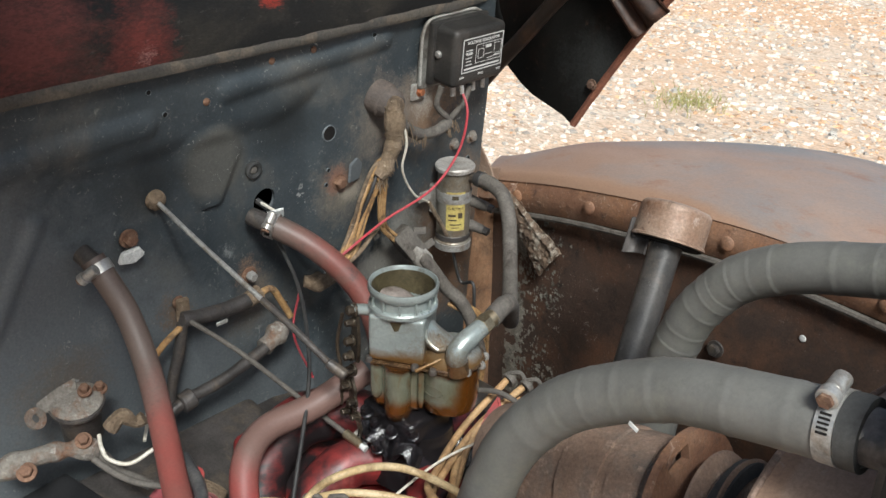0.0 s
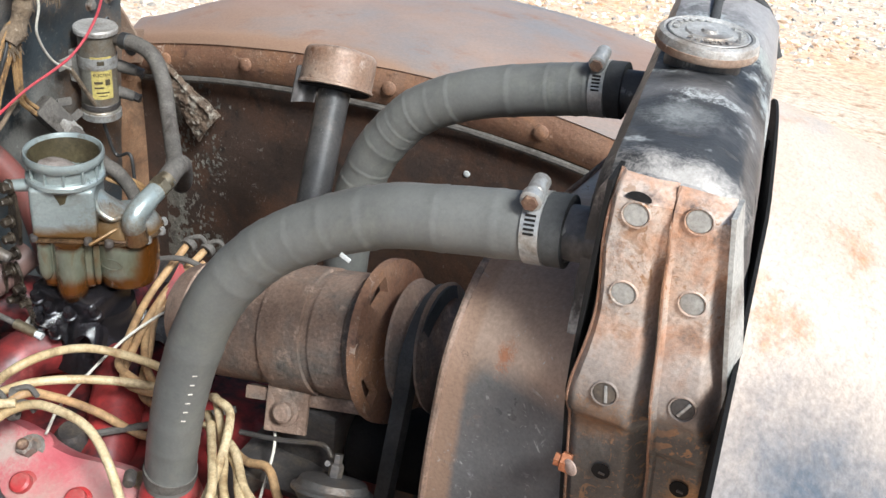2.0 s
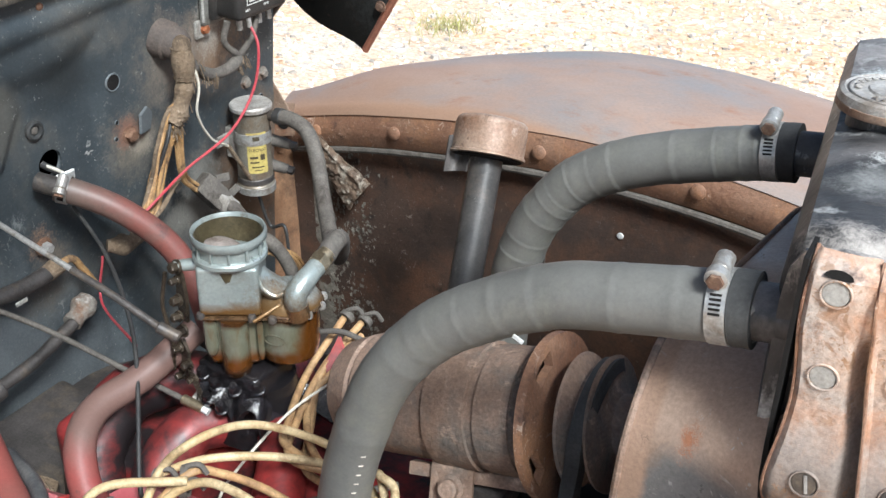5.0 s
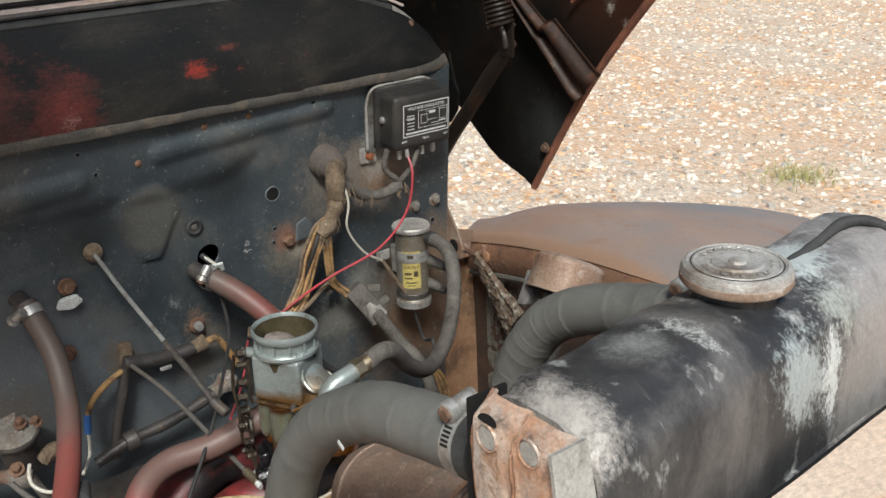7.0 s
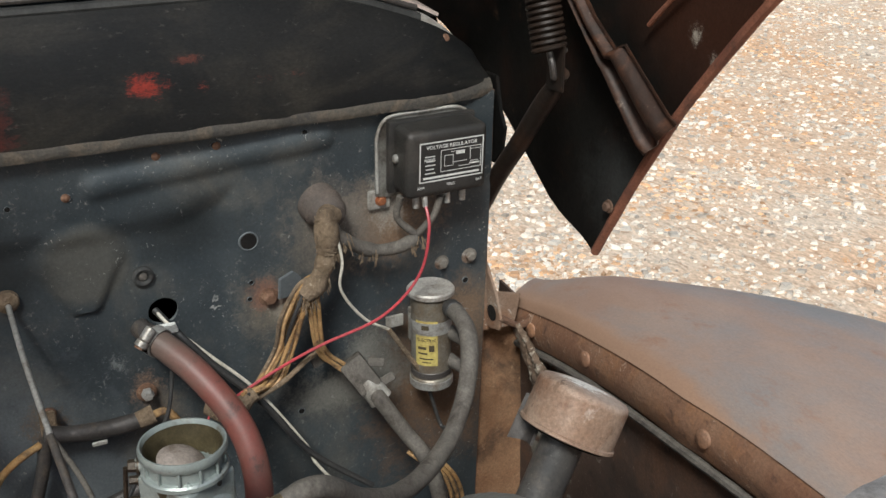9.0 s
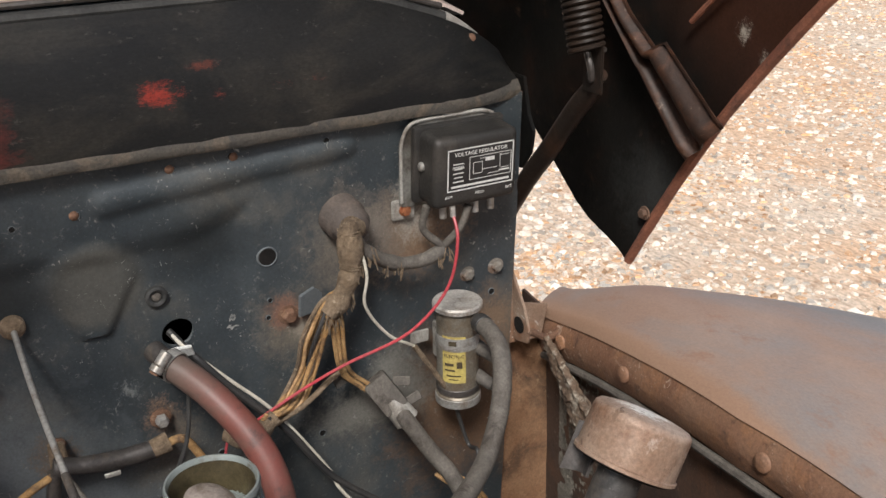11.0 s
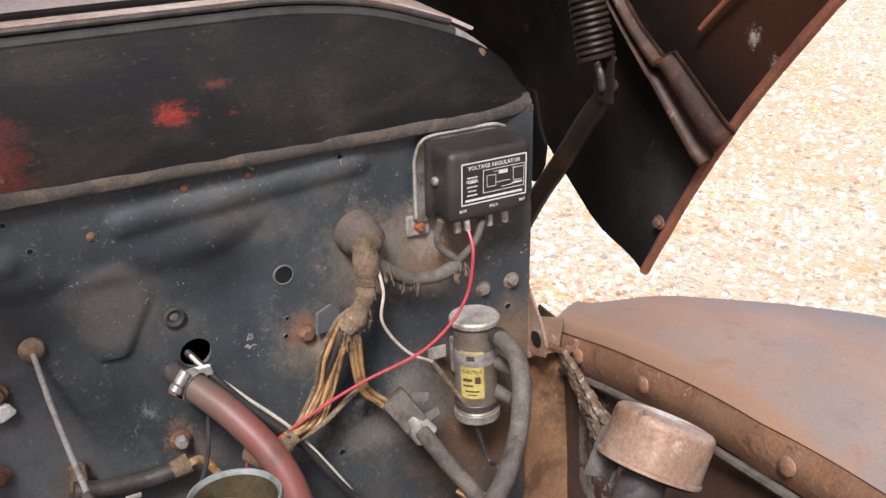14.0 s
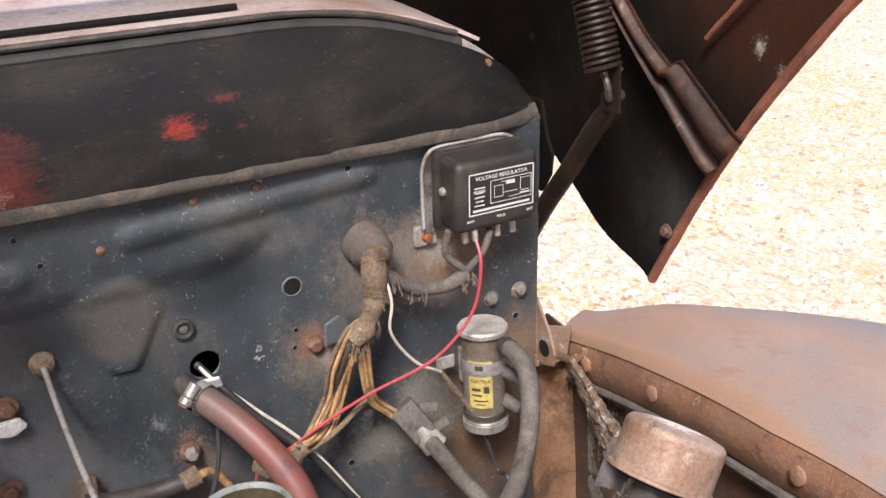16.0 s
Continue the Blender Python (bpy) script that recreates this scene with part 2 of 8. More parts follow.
M_LONGHOSE = mat("dusty_red_long_hose", (0.21, 0.055, 0.045), (0.16, 0.068, 0.055), 9, 0.55, 0, 0.06, 140, (0.15, 0.1, 0.085), 0.45, 7, (0.05, 0.034, 0.03), 0.24, 40, grit=0.1, wash=[((-1, 0, 0), -0.12, 0.04, (0.1, 0.072, 0.06), 0.08)])
M_ENGINE = mat("faded_red_engine_paint", (0.42, 0.085, 0.1), (0.47, 0.15, 0.155), 9, 0.36, 0, 0.1, 70, (0.42, 0.245, 0.22), 0.42, 9, (0.45, 0.03, 0.045), 0.05, 22, 0.55, grit=0.08, nick=(0.5, 0.34, 0.3), nick_amt=0.4, nick_scale=50, blobs=[((0.045, -0.225, 0.555), 0.04, (0.38, 0.25, 0.21), 1.3), ((-0.02, -0.165, 0.58), 0.022, (0.4, 0.3, 0.26), 1.0), ((0.015, -0.19, 0.58), 0.007, (0.42, 0.05, 0.05), 1.3, 1.5), ((0.1, -0.19, 0.575), 0.03, (0.42, 0.24, 0.22), 1.4), ((0.11, -0.25, 0.545), 0.02, (0.17, 0.06, 0.055), 1.3), ((0.04, -0.215, 0.56), 0.01, (0.45, 0.045, 0.05), 1.3), ((0.15, -0.26, 0.53), 0.04, (0.05, 0.035, 0.03), 1.0), ((0.17, -0.165, 0.6), 0.02, (0.07, 0.045, 0.035), 1.0)])
M_REDOUT = mat("bright_red_outlet_paint", (0.42, 0.035, 0.035), (0.34, 0.05, 0.05), 14, 0.32, 0, 0.08, 90, (0.3, 0.14, 0.12), 0.4, 14, (0.06, 0.02, 0.016), 0.2, 30, 0.5, grit=0.1)
M_ENGDARK = mat("oily_red_engine_paint", (0.4, 0.035, 0.03), (0.27, 0.03, 0.028), 9, 0.34, 0, 0.12, 60, (0.015, 0.011, 0.012), 0.82, 7, (0.34, 0.1, 0.085), 0.1, 16, 0.55, grit=0.08)
M_GREASE = mat("black_grease", (0.006, 0.0055, 0.006), (0.014, 0.012, 0.013), 20, 0.2, 0, 0.3, 90, (0.02, 0.018, 0.021), 0.3, 25)
M_CARB = mat("zinc_carburettor_casting", (0.37, 0.41, 0.395), (0.27, 0.3, 0.29), 18, 0.26, 0.45, 0.12, 160, (0.2, 0.19, 0.155), 0.3, 22, (0.12, 0.085, 0.05), 0.08, 60, 0.4, grit=0.1, wash=[((0, 0, -1), -0.122, 0.006, (0.17, 0.09, 0.03), 0.022)], blobs=[((0.06, 0.01, 0.115), 0.028, (0.17, 0.1, 0.04), 1.3)])
# Dark tone paints in the horn's inner shade over varnish brown.
M_BORE = mat("shaded_varnish_bore", (0.05, 0.04, 0.022), (0.1, 0.082, 0.045), 20, 0.3, 0.2, 0.1, 120, (0.025, 0.018, 0.012), 0.4, 20)
M_CHOKE = mat("dusty_brown_choke", (0.2, 0.165, 0.14), (0.28, 0.24, 0.215), 30, 0.6, 0.1, 0.2, 160, (0.1, 0.07, 0.05), 0.4, 40)
M_WET = mat("wet_brown_gasket", (0.12, 0.06, 0.025), (0.2, 0.13, 0.07), 40, 0.12, 0.4, 0.2, 160, (0.03, 0.015, 0.008), 0.5, 40, coat=0.8)
M_LINK = mat("oily_bronze_linkage", (0.045, 0.034, 0.024), (0.09, 0.07, 0.05), 40, 0.28, 0.4, 0.2, 160, (0.014, 0.01, 0.008), 0.5, 40)
M_CARBLOW = mat("fuel_stained_zinc", (0.2, 0.215, 0.165), (0.14, 0.13, 0.08), 22, 0.12, 0.35, 0.1, 160, (0.13, 0.055, 0.01), 0.36, 20, (0.03, 0.016, 0.008), 0.22, 34, 0.28, 0.7, (1, 1, 0.5), grit=0.1, wash=[((0, 0, 1), 0.1, 0.003, (0.06, 0.024, 0.006), 0.014), ((1, 0.3, 0), 0.085, 0.006, (0.12, 0.042, 0.007), 0.03), ((-1, 0.3, 0), 0.022, 0.004, (0.1, 0.034, 0.006), 0.02), ((0, 0, -1), -0.06, 0.006, (0.12, 0.042, 0.007), 0.028), ((0, 0, -1), -0.044, 0.004, (0.035, 0.016, 0.006), 0.016)])
M_STEEL = mat("dull_zinc_steel", (0.46, 0.45, 0.43), (0.34, 0.33, 0.31), 40, 0.38, 0.5, 0.08, 200, (0.2, 0.16, 0.12), 0.3, 40)
M_BRASS = mat("old_brass", (0.45, 0.38, 0.26), (0.34, 0.26, 0.16), 40, 0.38, 0.9, 0.08, 200)
M_COPPER = mat("copper_nut", (0.5, 0.2, 0.09), (0.38, 0.15, 0.08), 50, 0.4, 0.6, 0.2, 200)
M_OILY = mat("oily_dark_iron", (0.05, 0.045, 0.042), (0.09, 0.08, 0.075), 25, 0.45, 0.3, 0.2, 120, (0.14, 0.11, 0.08), 0.35, 20)
M_TUBE = mat("chipped_black_tube", (0.035, 0.034, 0.034), (0.072, 0.067, 0.063), 14, 0.42, 0.1, 0.08, 160, (0.17, 0.135, 0.105), 0.42, 9, (0.018, 0.016, 0.015), 0.3, 40, nick=(0.25, 0.24, 0.22), nick_amt=0.6, nick_scale=60)
M_CAPR = mat("rusty_breather_cap", (0.2, 0.13, 0.09), (0.33, 0.25, 0.19), 12, 0.5, 0.1, 0.15, 140, (0.22, 0.105, 0.055), 0.46, 8, (0.66, 0.63, 0.58), 0.1, 22, 0.65, nick=(0.72, 0.7, 0.66), nick_amt=0.9, nick_scale=30)
M_FILLER = mat("pale_worn_breather_tin", (0.24, 0.15, 0.1), (0.34, 0.25, 0.19), 12, 0.42, 0.15, 0.15, 140, (0.16, 0.075, 0.04), 0.5, 9, (0.5, 0.42, 0.36), 0.2, 40, 0.6, nick=(0.1, 0.06, 0.04), nick_amt=0.9, nick_scale=40, wash=[((-0.103, 0.505, 0.858), 0.362, 0.006, (0.44, 0.35, 0.29), 0.02)], blobs=[((-0.036, 0.146, 0.336), 0.02, (0.8, 0.78, 0.74), 0.5, 1.2), ((-0.045, 0.135, 0.325), 0.006, (0.7, 0.68, 0.64), 0.5, 1.7)])
M_RADBLK = mat("worn_black_radiator_paint", (0.026, 0.026, 0.028), (0.055, 0.053, 0.052), 12, 0.4, 0.1, 0.25, 70, (0.15, 0.14, 0.135), 0.42, 10, (0.5, 0.5, 0.48), 0.24, 28, 0.55, 0, (1, 1, 0.6), grit=0.18, blobs=[((0.03, 0.18, 0.83), 0.1, (0.3, 0.28, 0.27), 0.9), ((0.03, 0.02, 0.84), 0.03, (0.34, 0.37, 0.37), 0.6, 1.2), ((-0.03, 0.1, 0.89), 0.03, (0.48, 0.51, 0.5), 0.7, 1.2), ((0.02, 0.08, 0.87), 0.02, (0.33, 0.34, 0.31), 0.8, 1.4), ((0.05, 0.1, 0.8), 0.035, (0.26, 0.245, 0.23), 0.9, 1.2), ((0.045, 0.06, 0.83), 0.012, (0.55, 0.57, 0.56), 0.6, 1.8, (1, 1, 0.4)), ((-0.01, -0.1, 0.885), 0.018, (0.2, 0.2, 0.19), 1.2), ((0.02, -0.195, 0.885), 0.022, (0.4, 0.365, 0.33), 1.2, 1.1, (0.5, 1, 1)), ((0.0, -0.06, 0.885), 0.008, (0.42, 0.42, 0.4), 0.8, 1.6, (0.4, 1, 1))])
M_SWIRL = mat("pale_scuffed_ridge", (0.3, 0.285, 0.28), (0.18, 0.165, 0.165), 30, 0.45, 0.1, 0.2, 120, (0.07, 0.065, 0.065), 0.4, 30)
# Washes below the bend: remaining black paint plus the downward face's shade painted in.
M_STRAP = mat("rust_and_grey_steel_strap", (0.52, 0.35, 0.25), (0.47, 0.43, 0.39), 22, 0.32, 0.2, 0.22, 110, (0.45, 0.22, 0.115), 0.46, 24, (0.17, 0.12, 0.095), 0.46, 46, 0.6, grit=0.22, nick=(0.3, 0.165, 0.085), nick_amt=1.25, nick_scale=65, wash=[((0, 0, -1), -0.785, 0.03, (0.26, 0.215, 0.185), 0.12), ((0, 0, -1), -0.735, 0.01, (0.085, 0.078, 0.072), 0.04)], blobs=[((0.08, -0.235, 0.62), 0.03, (0.28, 0.135, 0.05), 1.2), ((0.07, -0.235, 0.675), 0.012, (0.3, 0.16, 0.06), 1.2), ((0.01, -0.235, 0.6), 0.014, (0.26, 0.13, 0.06), 1.2), ((0.0, -0.235, 0.72), 0.016, (0.2, 0.11, 0.06), 1.2), ((0.07, -0.235, 0.47), 0.03, (0.2, 0.12, 0.06), 1.2), ((-0.012, -0.2, 0.835), 0.014, (0.16, 0.165, 0.165), 1.0), ((0.03, -0.2, 0.82), 0.012, (0.13, 0.14, 0.145), 1.0), ((0.0, -0.2, 0.775), 0.014, (0.15, 0.15, 0.15), 1.1)])
M_PINKDOME = mat("pinkish_zinc_washer", (0.55, 0.4, 0.33), (0.48, 0.36, 0.3), 40, 0.4, 0.2, 0.1, 160)
M_RADCAP = mat("corroded_tin_cap", (0.52, 0.5, 0.47), (0.38, 0.355, 0.325), 26, 0.45, 0.35, 0.25, 160, (0.23, 0.185, 0.145), 0.42, 20, (0.12, 0.09, 0.07), 0.2, 60)
M_SHROUD = mat("rusty_fan_shroud", (0.125, 0.122, 0.12), (0.18, 0.172, 0.166), 7, 0.26, 0.05, 0.12, 60, (0.17, 0.155, 0.145), 0.34, 9, (0.3, 0.22, 0.17), 0.1, 34, 0.55, grit=0.2, nick=(0.46, 0.44, 0.41), nick_amt=0.55, nick_scale=45, wash=[((-0.86, 0, 0.51), 0.35, 0.006, (0.155, 0.148, 0.14), 0.03), ((-0.86, 0, 0.51), 0.368, 0.006, (0.25, 0.175, 0.128), 0.03), ((0, 0, 1), 0.705, 0.012, (0.4, 0.29, 0.22), 0.02), ((-1, 0, 0), 0.027, 0.003, (0.33, 0.22, 0.155), 0.014)], blobs=[((-0.022, -0.22, 0.6), 0.012, (0.34, 0.33, 0.33), 0.6, 1.8, (1, 1, 0.2)), ((-0.022, -0.22, 0.48), 0.014, (0.36, 0.35, 0.35), 0.6, 1.8, (1, 1, 0.3)), ((0.0, -0.22, 0.66), 0.008, (0.5, 0.48, 0.45), 0.4, 1.7), ((0.0, -0.22, 0.75), 0.02, (0.3, 0.16, 0.09), 1.0), ((0.0, -0.2, 0.72), 0.006, (0.34, 0.15, 0.08), 0.9, 1.4, (1, 1, 0.4)), ((-0.035, -0.2, 0.7), 0.005, (0.06, 0.045, 0.04), 0.9, 1.6)])
M_GEN = mat("rust_brown_generator", (0.18, 0.115, 0.08), (0.26, 0.18, 0.135), 16, 0.7, 0.1, 0.4, 110, (0.13, 0.115, 0.1), 0.5, 12, (0.4, 0.29, 0.22), 0.3, 45, grit=0.3)
M_DIST = mat("grimy_distributor", (0.045, 0.042, 0.04), (0.075, 0.068, 0.062), 20, 0.45, 0.1, 0.2, 140, (0.13, 0.09, 0.06), 0.3, 18)
M_WIRE = mat("yellowed_plug_wire", (0.42, 0.3, 0.15), (0.55, 0.44, 0.27), 20, 0.5, 0, 0.08, 200, (0.2, 0.12, 0.05), 0.36, 30, (0.1, 0.06, 0.03), 0.14, 110)
M_WIREDK = mat("amber_plug_wire", (0.38, 0.22, 0.1), (0.46, 0.3, 0.15), 25, 0.55, 0, 0.08, 200, (0.2, 0.12, 0.06), 0.35, 30)
M_BOOT = mat("grey_black_boot_rubber", (0.035, 0.035, 0.037), (0.065, 0.065, 0.066), 25, 0.42, 0, 0.1, 200, (0.12, 0.115, 0.11), 0.25, 30)
M_LOOM = mat("frayed_cloth_loom", (0.17, 0.12, 0.075), (0.25, 0.185, 0.125), 60, 0.95, 0, 0.8, 300, (0.1, 0.07, 0.045), 0.5, 30, (0.36, 0.29, 0.21), 0.25, 140)
M_LOOMWIRE = mat("brown_cloth_wire", (0.3, 0.165, 0.06), (0.4, 0.25, 0.11), 50, 0.85, 0, 0.4, 300, (0.1, 0.06, 0.035), 0.45, 40)
M_REDWIRE = mat("red_plastic_wire", (0.42, 0.045, 0.06), (0.36, 0.07, 0.08), 20, 0.4, 0, 0)
M_WHITEWIRE = mat("white_plastic_wire", (0.62, 0.58, 0.5), (0.5, 0.46, 0.38), 40, 0.5, 0, 0)
M_BLACKWIRE = mat("black_cable", (0.02, 0.02, 0.021), (0.04, 0.038, 0.036), 30, 0.55, 0, 0.1, 200)
M_GREYHOSE = mat("dusty_grey_cable", (0.078, 0.069, 0.06), (0.135, 0.12, 0.103), 30, 0.75, 0, 0.25, 200, (0.045, 0.036, 0.03), 0.35, 30)
M_REGBLK = mat("black_crackle_regulator", (0.018, 0.017, 0.016), (0.03, 0.028, 0.026), 20, 0.5, 0, 0.2, 300, (0.055, 0.048, 0.042), 0.35, 12)
M_REGPLATE = mat("dull_aluminium_plate", (0.42, 0.41, 0.38), (0.32, 0.3, 0.27), 25, 0.5, 0.2, 0.1, 200, (0.13, 0.11, 0.09), 0.4, 20)
M_CRUST = mat("chalky_corroded_metal", (0.24, 0.22, 0.19), (0.15, 0.13, 0.11), 40, 0.8, 0.1, 0.5, 160, (0.16, 0.085, 0.05), 0.46, 30, (0.42, 0.4, 0.37), 0.3, 60)
M_REGBASE = mat("grimy_aluminium_plate", (0.24, 0.235, 0.215), (0.15, 0.145, 0.13), 25, 0.42, 0.3, 0.1, 200, (0.07, 0.06, 0.05), 0.5, 20)
M_LABELBLK = mat("black_label", (0.012, 0.012, 0.012), (0.018, 0.018, 0.018), 30, 0.45, 0, 0)
M_LABELWHT = mat("white_print", (0.62, 0.62, 0.6), (0.55, 0.55, 0.53), 30, 0.5, 0, 0)
M_YELLOW = mat("yellow_label_paper", (0.5, 0.41, 0.13), (0.42, 0.34, 0.1), 40, 0.6, 0, 0.05, 200, (0.28, 0.2, 0.08), 0.4, 34)
M_PRINT = mat("dark_print", (0.05, 0.04, 0.02), (0.07, 0.05, 0.03), 40, 0.6, 0, 0)
M_PUMP = mat("tarnished_pump_can", (0.24, 0.225, 0.19), (0.17, 0.14, 0.105), 16, 0.42, 0.4, 0.12, 160, (0.15, 0.095, 0.05), 0.5, 14, (0.33, 0.31, 0.28), 0.15, 40)
M_BATT = mat("black_battery_case", (0.013, 0.013, 0.014), (0.022, 0.022, 0.023), 15, 0.4, 0, 0.05, 200)
M_RED = mat("red_print", (0.5, 0.03, 0.03), (0.45, 0.03, 0.03), 30, 0.5, 0, 0)
M_BLUE = mat("blue_print", (0.05, 0.16, 0.42), (0.05, 0.14, 0.38), 30, 0.5, 0, 0)
# Pale base paints strong sun on faded paint; large dark blobs paint reflections.
M_FRONT = mat("sunlit_faded_front_paint", (0.56, 0.43, 0.33), (0.64, 0.53, 0.43), 5, 0.3, 0, 0.06, 90, (0.42, 0.4, 0.39), 0.4, 5, (0.48, 0.25, 0.13), 0.34, 18, 0.5, stretch=(1, 0.5, 1), blobs=[((-0.2, -0.3, 0.13), 0.09, (0.11, 0.12, 0.135), 1.1, 0.35, (1, 0.7, 1)), ((-0.12, -0.42, 0.1), 0.1, (0.1, 0.105, 0.11), 1.1, 0.35), ((-0.1, -0.05, 0.13), 0.02, (0.2, 0.2, 0.21), 0.8, 1.2, (1, 0.5, 1))])
# Near-black; also painted where holes and gaps hold only shade.
M_DARK = mat("black_and_shade", (0.007, 0.0065, 0.006), (0.013, 0.011, 0.010), 20, 0.85, 0, 0.2, 120, spec=0.25)
M_GROUND = mat("pale_gravel_soil", (0.54, 0.41, 0.3), (0.6, 0.5, 0.4), 1.5, 0.95, 0, 0.8, 25, (0.6, 0.38, 0.23), 0.62, 0.5, (0.3, 0.175, 0.1), 0.45, 14, grit=0.45, grit_scale=40, stretch=(0.7, 1.3, 1))
M_STONE = mat("white_gravel_stone", (0.62, 0.57, 0.51), (0.54, 0.48, 0.41), 6, 0.9, 0, 0.3, 60)
M_GRASS = mat("pale_dry_grass", (0.3, 0.3, 0.1), (0.4, 0.36, 0.16), 10, 0.9, 0, 0)


# ---- mesh helpers
def chain(ob):
    """The pose of a thing or part in the world."""
    return chain(ob.parent) @ ob.matrix_basis if ob.parent else ob.matrix_basis.copy()


def part(name, bm, material, parent=None, label="", m=None, smooth=True):
    if parent:
        bmesh.ops.transform(bm, matrix=chain(parent).inverted(), verts=bm.verts)
    me = bpy.data.meshes.new(name)
    bm.normal_update()
    bm.to_mesh(me)
    bm.free()
    for mm in material if isinstance(material, (list, tuple)) else (material,):
        me.materials.append(mm)
    if smooth:
        me.shade_smooth()
        me.set_sharp_from_angle(angle=radians(38))
    ob = new(name, me)
    if smooth and len(me.vertices) < 500:
        ob.modifiers.new("even_normals", "WEIGHTED_NORMAL").keep_sharp = True
    if parent:
        ob.parent = parent
    if m is not None:
        ob.matrix_basis = m
    if label:
        ob["label"] = label
    return ob


def thing(name, label, category, group="", at=(0, 0, 0), m=None):
    ob = new(name)
    ob.empty_display_size = 0.02
    ob.matrix_basis = m if m is not None else Matrix.Translation(at)
    return tagged(ob, label, category, group)


def box(sx, sy, sz, bevel=0.0, seg=2, at=(0, 0, 0), m=None, bm=None):
    b = bmesh.new()
    bmesh.ops.create_cube(b, size=1.0)
    bmesh.ops.scale(b, vec=(sx, sy, sz), verts=b.verts)
    if bevel:
        bmesh.ops.bevel(b, geom=b.edges[:], offset=bevel, segments=seg, affect="EDGES", profile=0.6)
    bmesh.ops.transform(b, matrix=(m if m is not None else Matrix.Translation(at)), verts=b.verts)
    return merge(bm, b)


def merge(bm, b):
    if bm is None:
        return b
    me = bpy.data.meshes.new("tmp")
    b.to_mesh(me)
    b.free()
    bm.from_mesh(me)
    bpy.data.meshes.remove(me)
    return bm


def lathe(profile, seg=32, m=None, bm=None, cap=True):
    """Turns (radius, height) pairs round z."""
    b = bmesh.new()
    rings = []
    for r, z in profile:
        rings.append([b.verts.new((r * math.cos(2 * math.pi * k / seg), r * math.sin(2 * math.pi * k / seg), z)) for k in range(seg)] if r > 1e-6 else [b.verts.new((0, 0, z))])
    for p, q in zip(rings, rings[1:]):
        for k in range(seg):
            k2 = (k + 1) % seg
            if len(p) == 1 and len(q) > 1:
                b.faces.new((p[0], q[k2], q[k]))
            elif len(q) == 1 and len(p) > 1:
                b.faces.new((p[k], p[k2], q[0]))
            elif len(p) > 1:
                b.faces.new((p[k], p[k2], q[k2], q[k]))
    if cap:
        for ring, flip in ((rings[0], True), (rings[-1], False)):
            if len(ring) > 1:
                b.faces.new(ring[::-1] if flip else ring)
    bmesh.ops.recalc_face_normals(b, faces=b.faces)
    if m is not None:
        bmesh.ops.transform(b, matrix=m, verts=b.verts)
    return merge(bm, b)


def axis(a, b):
    """A pose at a whose z points to b."""
    a, b = Vector(a), Vector(b)
    return Matrix.Translation(a) @ (b - a).to_track_quat("Z", "Y").to_matrix().to_4x4()


def cyl(a, b, r, r2=None, seg=20, bevel=0.0, bm=None):
    h = (Vector(b) - Vector(a)).length
    r2 = r if r2 is None else r2
    pr = [(r, 0), (r2, h)] if not bevel else [(r - bevel, 0), (r, bevel), (r2, h - bevel), (r2 - bevel, h)]
    return lathe(pr, seg, axis(a, b), bm)


def smooth_path(pts, n=8):
    """A Catmull-Rom line through a few points."""
    p = [Vector(q) for q in pts]
    p = [p[0] * 2 - p[1]] + p + [p[-1] * 2 - p[-2]]
    out = []
    for i in range(1, len(p) - 2):
        for k in range(n):
            t = k / n
            a, b, c, d_ = p[i - 1], p[i], p[i + 1], p[i + 2]
            out.append(0.5 * ((2 * b) + (c - a) * t + (2 * a - 5 * b + 4 * c - d_) * t * t + (3 * b - a - 3 * c + d_) * t ** 3))
    out.append(p[-2])
    return out


def tube(pts, r, seg=10, n=8, smooth=True, bm=None, ends=True, wob=0.0, rf=None):
    """A round tube along a line; rf(s) scales the radius along it."""
    line = smooth_path(pts, n) if smooth else [Vector(q) for q in pts]
    b = bmesh.new()
    rings, up = [], None
    for i, q in enumerate(line):
        d_ = (line[min(i + 1, len(line) - 1)] - line[max(i - 1, 0)]).normalized()
        if up is None:
            up = d_.orthogonal().normalized()
        up = (up - d_ * up.dot(d_)).normalized()
        side = d_.cross(up)
        s = i / max(1, len(line) - 1)
        rr = r * (rf(s) if rf else 1.0) * (1 + wob * noise.noise(q * 60))
        rings.append([b.verts.new(q + (up * math.cos(2 * math.pi * k / seg) + side * math.sin(2 * math.pi * k / seg)) * rr) for k in range(seg)])
    for p, q in zip(rings, rings[1:]):
        for k in range(seg):
            b.faces.new((p[k], p[(k + 1) % seg], q[(k + 1) % seg], q[k]))
    if ends:
        b.faces.new(rings[0][::-1])
        b.faces.new(rings[-1])
    bmesh.ops.recalc_face_normals(b, faces=b.faces)
    return merge(bm, b)


def grid(fn, nu, nv, thick=0.0, bm=None):
    """A sheet fn(u, v) with u, v in 0..1, given thickness along its normal."""
    b = bmesh.new()
    vs = [[b.verts.new(fn(i / nu, j / nv)) for j in range(nv + 1)] for i in range(nu + 1)]
    for i in range(nu):
        for j in range(nv):
            b.faces.new((vs[i][j], vs[i + 1][j], vs[i + 1][j + 1], vs[i][j + 1]))
    bmesh.ops.recalc_face_normals(b, faces=b.faces)
    if thick:
        bmesh.ops.solidify(b, geom=b.faces[:], thickness=thick)
    return merge(bm, b)


